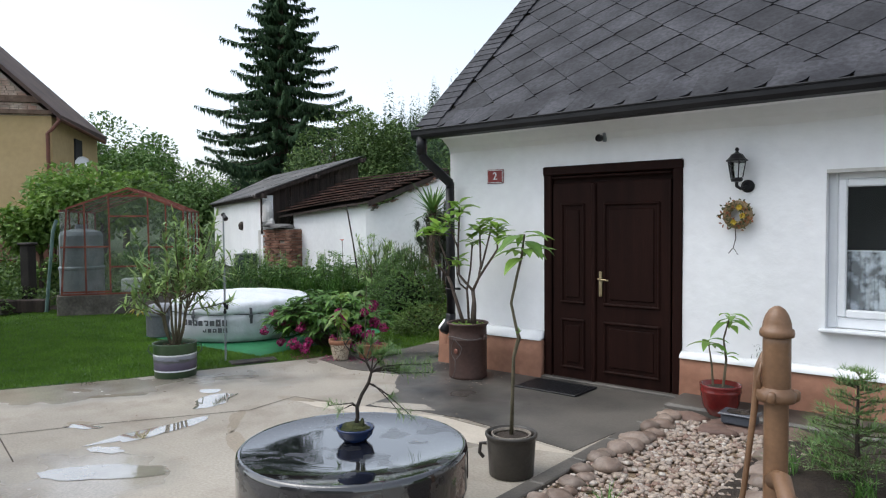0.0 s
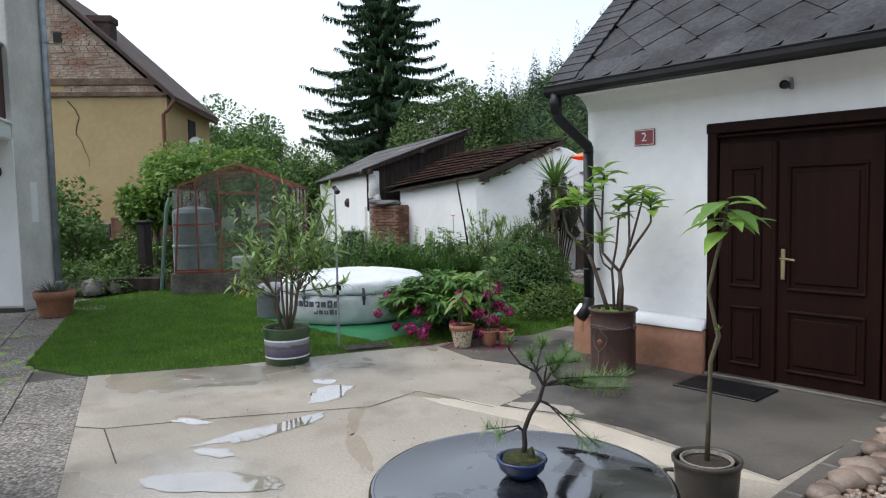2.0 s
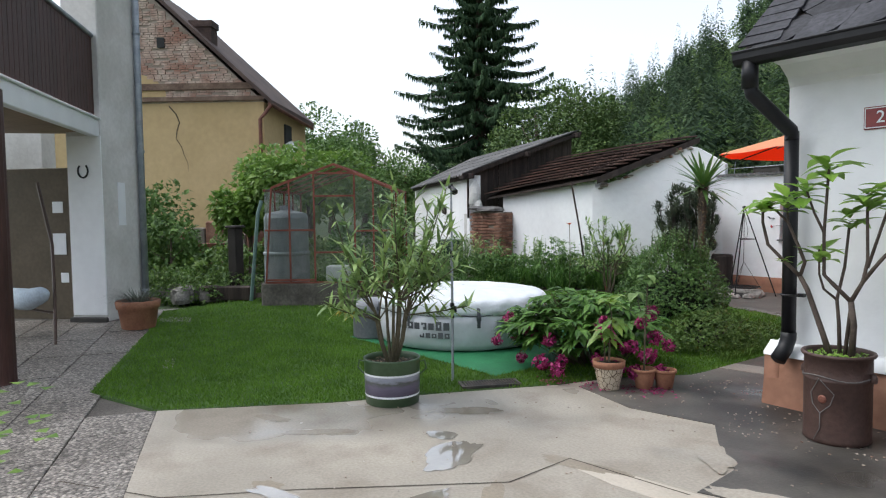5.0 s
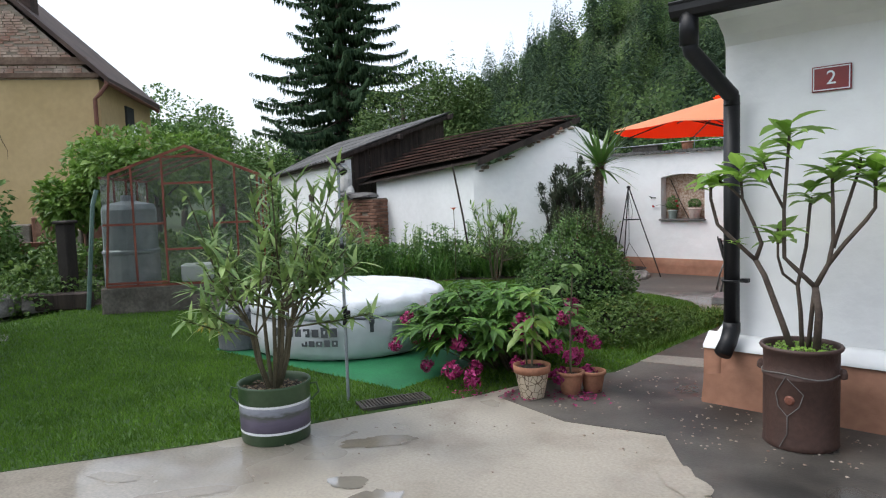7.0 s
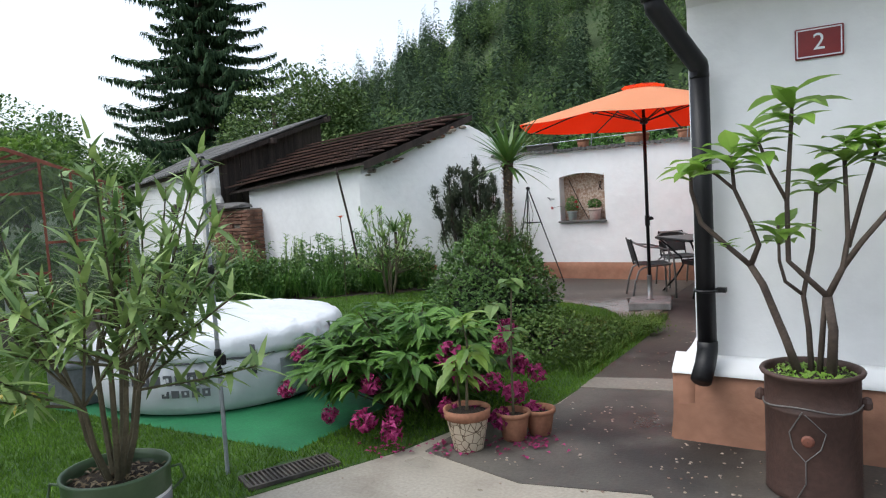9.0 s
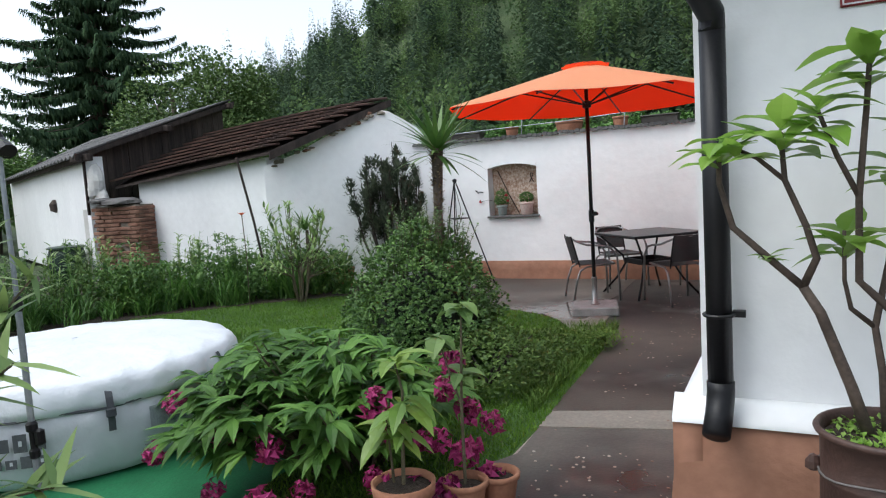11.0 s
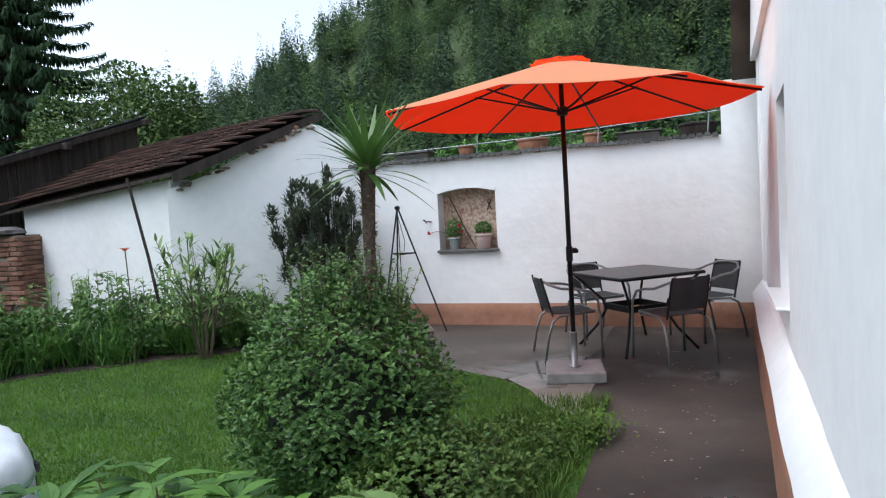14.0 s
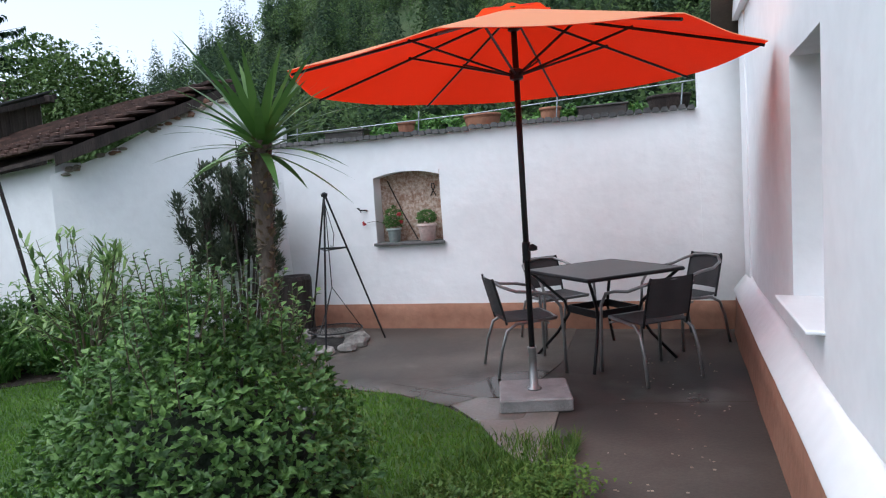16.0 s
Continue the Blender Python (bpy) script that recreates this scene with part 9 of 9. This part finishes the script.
part("box", Shape().box((0, 0, 0.12), (0.4, 0.3, 0.24), rz=53, bev=0.015), WHITE_PVC, crate_)
for i, (x, y) in enumerate(((-12.6, 6.7), (-13.0, 6.45), (-12.4, 7.0))):
    s = Shape()
    bush_leaves(s, (0, 0, 0.7), (0.3, 0.3, 0.6), 380, 0.09, 40 + i)
    q = solid("tomato_plant", s, GARDEN, "leafy tomato plant inside the greenhouse", "plant", "tomato plants", at=pose(x, y, 0.05))

# ---- the garden's far-left corner ----
tp_ = thing("terracotta_planter", (-11.9, 2.88, 0.01), "round terracotta planter with straggly lavender", "potted plant")
part("pot", Shape().lathe([(0.2, 0), (0.21, 0.01), (0.25, 0.26), (0.27, 0.27), (0.28, 0.36), (0.26, 0.37), (0.24, 0.33)], (0, 0, 0), 28, cap=False), TERRACOTTA, tp_, smooth=True)
part("soil", soil_disc(0.245, 0.32), SOIL, tp_)
s = Shape()
rnd = random.Random(201)
for i in range(260):
    a = rnd.uniform(0, 6.283)
    s.blade((0.16 * math.cos(a) * rnd.random(), 0.16 * math.sin(a) * rnd.random(), 0.32), (math.cos(a) * 0.9, math.sin(a) * 0.9, rnd.uniform(0.2, 1.2)), rnd.uniform(0.15, 0.42), 0.01, 0.4, 3)
part("lavender", s, leafy("lavender_grey", (0.06, 0.075, 0.06), (0.13, 0.15, 0.13)), tp_, "grey-green lavender stems")
wp_ = thing("wooden_post", (-14.3, 4.98, 0.0), "dark square wooden gate post in the garden", "post")
part("shaft", Shape().box((0, 0, 0.62), (0.2, 0.2, 1.24), rz=30, bev=0.02).box((0, 0, 1.26), (0.26, 0.26, 0.05), rz=30, bev=0.015), surface("black_stained_post", (0.018, 0.014, 0.012), (0.035, 0.028, 0.024), 3, 30, 0.8, 0.5), wp_)
cr = thing("wooden_trough", (-14.0, 4.72, 0.0), "dark wooden planting trough beside the post", "trough")
part("body", Shape().box((0, 0, 0.13), (0.95, 0.22, 0.24), rz=45, bev=0.02), OLD_WOOD, cr)
redc = thing("red_planter", (-19.5, 5.9, 0.35), "red slatted planter box in the far garden", "planter")
for i in range(3):
    part("slat", Shape().box((0, 0, 0.1 + i * 0.13), (1.6, 0.05, 0.1), rz=60, bev=0.01), RUST, redc)
wallb = thing("garden_wall", (-21.5, 6.8, 0), "low ruined brick garden wall below the ochre house", "wall")
for i in range(9):
    part("block", Shape().box((-2.2 + i * 0.55, 0, 0.55 + 0.1 * math.sin(i * 2.1)), (0.52, 0.3, 1.1 + 0.2 * math.sin(i * 2.1)), rz=0, bev=0.03), MORTAR if i % 2 else BRICK, wallb)
wallb.matrix_basis = pose(-21.5, 6.8, 0, 0, 0, 60)
rock = thing("rockery", (-14.6, 4.2, 0), "low rockery of grey stones with mossy plants", "rockery")
rnd = random.Random(55)
for i in range(20):
    part("rock", Shape().rock((rnd.uniform(-1.2, 0.7), rnd.uniform(-0.45, 0.5), 0.08), (rnd.uniform(0.12, 0.25), rnd.uniform(0.1, 0.2), rnd.uniform(0.08, 0.2)), 800 + i, 10, 7, 0.6), STONE, rock)
cov = Shape()
for i in range(26):
    x, y = -15.5 + rnd.uniform(-2.2, 1.4), 4.5 + rnd.uniform(-0.7, 0.9)
    bush_leaves(cov, (x, y, 0.12), (0.32, 0.3, rnd.uniform(0.2, 0.5)), 230, 0.075, 600 + i)
for i in range(22):
    x, y = -17.5 + rnd.uniform(-2.5, 2.5), 5.8 + rnd.uniform(-1.4, 2.2)
    bush_leaves(cov, (x, y, 0.25), (0.55, 0.5, rnd.uniform(0.4, 0.9)), 260, 0.13, 640 + i)
solid("garden_shrubs", cov, leafy("mixed_shrub_leaves", (0.049, 0.119, 0.028), (0.196, 0.308, 0.077)), "mixed low shrubs and perennials in the far garden", "plants", kind="stuff")
swing = thing("garden_swing", (-11.55, 1.75, 0.01), "tubular brown garden seat with a pale blue cushion", "seat", rz=20)
part("frame", Shape().tube([(0.30, 0.0, 0), (0.12, 0.1, 0.55), (-0.1, 0.2, 1.15), (-0.4, 0.2, 1.9)], 0.02, 7).tube([(0.12, 0.1, 0.34), (-1.0, 0.1, 0.34)], 0.018, 7).tube([(-1.1, 0.0, 0), (-0.95, 0.1, 0.6)], 0.02, 7), surface("brown_tube", (0.06, 0.035, 0.025), (0.1, 0.06, 0.045), 4, 40, 0.4, 0.1), swing)
part("cushion", Shape().tube([(0.22, -0.05, 0.60), (0.1, -0.05, 0.57), (-0.2, -0.05, 0.5), (-0.9, -0.05, 0.48)], [0.05, 0.10, 0.13, 0.13], 12), surface("pale_blue_cushion", (0.42, 0.50, 0.58), (0.55, 0.62, 0.68), 4, 40, 0.9, 0.2), swing, "pale blue padded cushion", smooth=True)
bowl = thing("flower_bowl", (-5.42, 0.74, 0.0), "white enamel bowl of nasturtiums on a dark stand", "planter")
part("stand", Shape().tube([(0.1, 0.05, 0), (0.08, 0.05, 0.62)], 0.03, 7).tube([(-0.12, 0.0, 0), (-0.1, 0.0, 0.62)], 0.03, 7).tube([(0.02, 0.14, 0), (0.0, 0.1, 0.62)], 0.03, 7), RED_WOOD, bowl)
part("bowl", Shape().lathe([(0.14, 0.6), (0.2, 0.64), (0.26, 0.74), (0.275, 0.745), (0.275, 0.755), (0.25, 0.755), (0.2, 0.68), (0.02, 0.67)], (0, 0, 0), 28), WHITE_PVC, bowl, "white enamel bowl with dark rim", smooth=True)
part("bowl_rim", Shape().tube([(0.275 * math.cos(i * math.pi / 14), 0.275 * math.sin(i * math.pi / 14), 0.752) for i in range(28)], 0.007, 5, closed=True), BLACK_METAL, bowl)
nl, nf = Shape(), Shape()
rnd = random.Random(61)
for i in range(90):
    a = rnd.uniform(-0.6, 2.2)
    p = Vector((rnd.uniform(0.15, 0.6) * math.cos(a), rnd.uniform(0.15, 0.6) * math.sin(a), rnd.uniform(0.55, 0.85)))
    nl.leaf(p, (rnd.uniform(-1, 1), rnd.uniform(-1, 1), 0.1), (0, 0, 1), 0.06, 0.06, 0.1, 0.05)
for c in ((0.42, 0.3, 0.75), (0.3, 0.22, 0.63), (0.14, 0.28, 0.35), (0.1, 0.2, 0.1)):
    for i in range(9):
        nf.leaf(c, (rnd.uniform(-1, 1), rnd.uniform(-1, 1), rnd.uniform(-0.3, 1)), (0, 0, 1), 0.045, 0.035)
part("trailing_stem", Shape().tube([(0.2, 0.1, 0.7), (0.4, 0.28, 0.72)], 0.004, 5).tube([(0.2, 0.15, 0.68), (0.17, 0.27, 0.4), (0.1, 0.2, 0.1)], 0.008, 5), STEM_DARK, bowl)
part("leaves", nl, EXOTIC, bowl)
part("flowers", nf, leafy("nasturtium_orange", (0.75, 0.13, 0.02), (0.8, 0.3, 0.03)), bowl, "orange nasturtium flowers")

# ---- small pieces of roofs and pavements ----
# large diamond slates on the house roof, in the roof's own plane
SL = math.sqrt(1 + SLOPE * SLOPE)
DW = 0.515          # a diamond's diagonal
rnd = random.Random(17)


def slate(pts, lift=0.0):
    s = Shape()
    n = len(pts)
    s.v = [(x, y, 0.006) for x, y in pts] + [(x, y, -0.006) for x, y in pts]
    s.f = [tuple(range(n)), tuple(range(2 * n - 1, n - 1, -1))] + [(i, i + n, (i + 1) % n + n, (i + 1) % n) for i in range(n)]
    return s


h2 = DW / 2 - 0.0035
dia = slate([(0.012, -h2), (h2, -0.012), (h2, 0.012), (0.03, h2 - 0.03), (-0.03, h2 - 0.03), (-h2, 0.012), (-h2, -0.012), (-0.012, -h2)]).mesh("slate", SLATE)
half = slate([(h2, -0.012), (h2, 0.012), (0.03, h2 - 0.03), (-0.03, h2 - 0.03), (-h2, 0.012), (-h2, -0.012)]).mesh("slate", SLATE)
eave_s = slate([(-0.16, -0.15), (0.03, -0.15), (0.10, -0.12), (0.15, -0.05), (0.165, 0.05), (0.17, 0.16), (-0.16, 0.16)]).mesh("slate", SLATE)
verge_s = slate([(-0.15, -0.065), (0.15, -0.075), (0.16, -0.05), (0.14, 0.08), (-0.15, 0.08)]).mesh("slate", SLATE)
TILTX = math.degrees(math.atan(SLOPE))


def on_roof(me, x, up, lift, tip=1.6, turn=0.0):
    """x along the house, up metres along the slope from the eave edge."""
    o = new("slate", me)
    o.parent = roof
    y, z = EAVE_Y + up / SL, EAVE_Z + up * SLOPE / SL
    nrm = Vector((0, -SLOPE / SL, 1 / SL)) * lift
    o.matrix_basis = pose(x - HX, y + nrm.y - HY, z + nrm.z, TILTX - tip, 0, 0) @ pose(0, 0, 0, rnd.uniform(-0.5, 0.5), rnd.uniform(-0.5, 0.5), turn + rnd.uniform(-0.8, 0.8))


for r in range(17):
    for c in range(-1 if r % 2 else 0, 13):
        x = HX + 0.42 + c * DW + (DW / 2 if r % 2 else 0)
        if x > 1.4:
            continue
        on_roof(dia, x, 0.40 + r * DW / 2, 0.020)
for c in range(-1, 12):
    on_roof(half, HX + 0.42 + (c + 0.5) * DW, 0.40 - DW / 2, 0.020)
for c in range(22):
    on_roof(eave_s, HX + 0.10 + c * 0.295, 0.135, 0.034, 2.2)
for r in range(30):
    on_roof(verge_s, HX - 0.03, 0.10 + r * 0.132, 0.046, 3.0, 2)

# square aggregate slabs beside the lawn
S0 = Vector((-7.74, 2.2))
ex = Vector((0.952, -0.306))
ey = Vector((-0.306, -0.952))
BEDDING = surface("sandy_bedding", (0.10, 0.088, 0.075), (0.18, 0.16, 0.14), 3, 50, 0.9, 0.5, grain=0.5)
slabs = thing("slab_pavement", (S0.x, S0.y, 0), "grey washed-aggregate paving slabs beside the lawn", "pavement", kind="structure")
part("bedding", Shape().poly([tuple(p - S0) for p in (S0 + ex * -0.05, Vector((-8.65, 1.86)), Vector((-11.5, 2.9)), Vector((-13.2, 3.4)), Vector((-15, 2)), S0 + ex * -6 + ey * 5, S0 + ex * 13 + ey * 5, S0 + ex * 13)], -0.15, -0.02), BEDDING, slabs, "dark bedding sand in the slab joints")
sm = Shape().box((0, 0, -0.018), (0.493, 0.493, 0.04), bev=0.005).mesh("slab", AGGREGATE)
rot = math.degrees(math.atan2(ex.y, ex.x))
lawn_dir = Vector((-2.85, 1.04)).normalized()
for i in range(-14, 22):
    for j in range(0, 9):
        p = S0 + ex * (0.25 + 0.5 * i) + ey * (0.25 + 0.5 * j)
        if i < 0:
            q = p - Vector((-8.65, 1.86))
            side_ = lawn_dir.x * q.y - lawn_dir.y * q.x
            if q.dot(lawn_dir) > -0.9 and side_ < -0.33:
                continue
            if p.x < -13.5:
                continue
        o = new("slab", sm)
        o.parent = slabs
        o.matrix_basis = pose(p.x - S0.x, p.y - S0.y, rnd.uniform(-0.003, 0.003), rnd.uniform(-0.25, 0.25), rnd.uniform(-0.25, 0.25), rot + rnd.uniform(-0.3, 0.3))
# joints in the poured concrete
jt = Shape()
for a, b in (((-6.6, 1.42), (-6.01, 1.84)), ((-6.01, 1.84), (-5.67, 2.48)), ((-5.67, 2.48), (-5.06, 3.47)), ((-5.06, 3.47), (-5.12, 4.0)), ((-6.01, 1.84), (-5.24, 1.69)), ((-5.12, 4.0), (-4.36, 4.12))):
    jt.add(joint(a, b, 0.010, 0.003).v, [(0, 1, 2, 3)])
for a, b in (((-6.22, 10.1), (-5.05, 10.3)), ((-6.84, 10.2), (-6.98, 10.0)), ((-6.84, 10.2), (-7.6, 10.45))):
    jt.add(joint(a, b, 0.008, 0.0165).v, [(0, 1, 2, 3)])
solid("concrete_joints", jt, JOINT, "dark expansion joints in the concrete yard", "joint", kind="structure")

# lawn grass
rng = np.random.default_rng(4)


def inside(poly, xs, ys):
    ok = np.zeros(len(xs), bool)
    n = len(poly)
    for i in range(n):
        (x0, y0), (x1, y1) = poly[i], poly[(i + 1) % n]
        cond = ((y0 > ys) != (y1 > ys)) & (xs < (x1 - x0) * (ys - y0) / ((y1 - y0) or 1e-9) + x0)
        ok ^= cond
    return ok


def grass(name, poly, count, h, w, material, label):
    px, py = np.array([p[0] for p in poly]), np.array([p[1] for p in poly])
    xs, ys = rng.uniform(px.min(), px.max(), count * 3), rng.uniform(py.min(), py.max(), count * 3)
    keep = inside(poly, xs, ys) & ~inside([tuple(p) for p in mc], xs, ys) & (np.hypot((xs + 6.77) / 0.16, (ys - 4.70) / 0.26) > 1)
    d = np.hypot(xs + 5.0, ys - 4.0)
    keep &= rng.random(len(xs)) < np.clip(4.2 / np.maximum(d, 1.0), 0.25, 1.0)
    xs, ys = xs[keep][:count], ys[keep][:count]
    n = len(xs)
    a = rng.uniform(0, 2 * math.pi, n)
    hh = h * rng.uniform(0.5, 1.25, n)
    lx, ly = rng.normal(0, 0.45, n) * hh, rng.normal(0, 0.45, n) * hh
    v = np.empty((n, 3, 3))
    v[:, 0] = np.stack([xs + np.cos(a) * w, ys + np.sin(a) * w, np.full(n, 0.002)], 1)
    v[:, 1] = np.stack([xs - np.cos(a) * w, ys - np.sin(a) * w, np.full(n, 0.002)], 1)
    v[:, 2] = np.stack([xs + lx, ys + ly, hh + 0.002], 1)
    me = bpy.data.meshes.new(name)
    me.from_pydata(v.reshape(-1, 3).tolist(), [], np.arange(n * 3).reshape(-1, 3).tolist())
    me.materials.append(material)
    return tagged(new(name, me), label, "grass", kind="stuff")


GRASS = leafy("lawn_grass", (0.072, 0.160, 0.018), (0.155, 0.285, 0.040), 0.6, 0.2, 0.3)
grass("lawn_grass", LAWN_EDGE, 190000, 0.032, 0.0042, GRASS, "short mown green grass of the lawn")


# shallow puddles and dark stains on the yard
def blob(c, along_, across, ang, seed, z):
    s = Shape()
    n = 44
    ca, sa = math.cos(ang), math.sin(ang)
    for i in range(n):
        a = 2 * math.pi * i / n
        k = 1 + 0.42 * noise.noise((math.cos(a) * 1.6 + seed, math.sin(a) * 1.6, seed * 0.7)) + 0.2 * noise.noise((math.cos(a) * 5, math.sin(a) * 5 + seed, 3))
        x, y = along_ * k * math.cos(a), across * k * math.sin(a)
        s.v.append((c[0] + x * ca - y * sa, c[1] + x * sa + y * ca, z))
    s.v.append((c[0], c[1], z))
    s.f = [(i, (i + 1) % n, n) for i in range(n)]
    return s


WATER = surface("puddle_water", (0.24, 0.215, 0.18), (0.31, 0.28, 0.235), 3, 30, 0.02, 0.0, grain=0.1, spec=1.0)
WATER.node_tree.nodes["Principled BSDF"].inputs["Coat Weight"].default_value = 1.0
STAIN = wet_concrete("brown_stained_concrete", (0.24, 0.20, 0.15), (0.36, 0.31, 0.24), (0.15, 0.115, 0.08), wet=0.5)
for i, (x, y, a, b, g_) in enumerate(((-5.62, 3.48, 0.30, 0.13, 2.1), (-5.14, 2.66, 0.42, 0.11, 1.55), (-4.52, 2.02, 0.38, 0.12, 0.75), (-5.0, 2.2, 0.14, 0.07, 0.4), (-5.72, 2.34, 0.16, 0.05, 0.5), (-4.1, 1.55, 0.2, 0.09, 0.9), (-5.95, 3.62, 0.12, 0.07, 0.3))):
    solid("puddle", blob((x, y), a, b, g_, i * 3.1, 0.0035 if y < 4.5 else 0.0085), WATER, "shallow rain puddle on the concrete yard", "puddle", "puddles")
for i, (x, y, a, b, g_) in enumerate(((-6.28, 4.12, 0.24, 0.10, 0.9), (-5.83, 2.36, 0.10, 0.06, 0.4), (-7.0, 2.85, 0.18, 0.05, 0.5), (-5.0, 3.98, 0.28, 0.06, 0.35), (-6.5, 3.0, 0.25, 0.06, 1.0), (-4.9, 3.22, 0.30, 0.055, -0.72), (-4.38, 2.89, 0.36, 0.06, -0.45))):
    solid("stain", blob((x, y), a, b, g_, i * 1.7 + 20, 0.0022), STAIN, "brown damp stain on the concrete yard", "stain", kind="structure")
# dry pale tongues that eat into the damp apron
for i, (x, y, a, b, g_) in enumerate(((-4.62, 4.72, 0.26, 0.09, 2.4), (-4.1, 4.36, 0.34, 0.09, 0.35))):
    solid("dry_patch", blob((x, y), a, b, g_, i * 2.3 + 60, 0.0075), CONCRETE, "pale dry patch on the damp concrete apron", "stain", kind="structure")
solid("path_strip", Shape().poly([(-5.945, 6.79), (-5.2, 6.96), (-5.06, 7.29), (-5.2, 7.29), (-5.955, 7.07)], -0.01, 0.008), SLAB_CONCRETE, "pale concrete strip between apron and patio", "pavement", kind="structure")
solid("pale_patch", Shape().poly([(-5.2, 3.92), (-4.7, 3.9), (-3.95, 4.02), (-3.0, 3.95), (-2.3, 4.2), (-2.9, 4.28), (-3.6, 4.34), (-4.36, 4.16), (-4.8, 4.08)], -0.01, 0.0018), surface("pale_concrete", (0.42, 0.37, 0.30), (0.54, 0.48, 0.40), 2, 50, 0.6, 0.2, grain=0.15), "paler concrete strip across the yard", "pavement", kind="structure")

# grit and washed-in leaves on the apron
rnd = random.Random(88)
gt_ = Shape()
for i in range(420):
    x, y = rnd.choice(((rnd.uniform(-5.1, -4.0), rnd.uniform(5.2, 6.0)), (rnd.uniform(-5.9, -4.9), rnd.uniform(4.9, 6.5)), (rnd.uniform(-5.9, -5.2), rnd.uniform(6.3, 12)), (rnd.uniform(-7.0, -3.5), rnd.uniform(2.4, 5.0))))
    s = rnd.uniform(0.003, 0.008)
    gt_.rock((x, y, 0.007), (s * 1.4, s, s * 0.6), i, 5, 3, 0.5)
solid("grit", gt_, PEBBLES, "scattered pale grit on the wet pavement", "grit", kind="stuff")
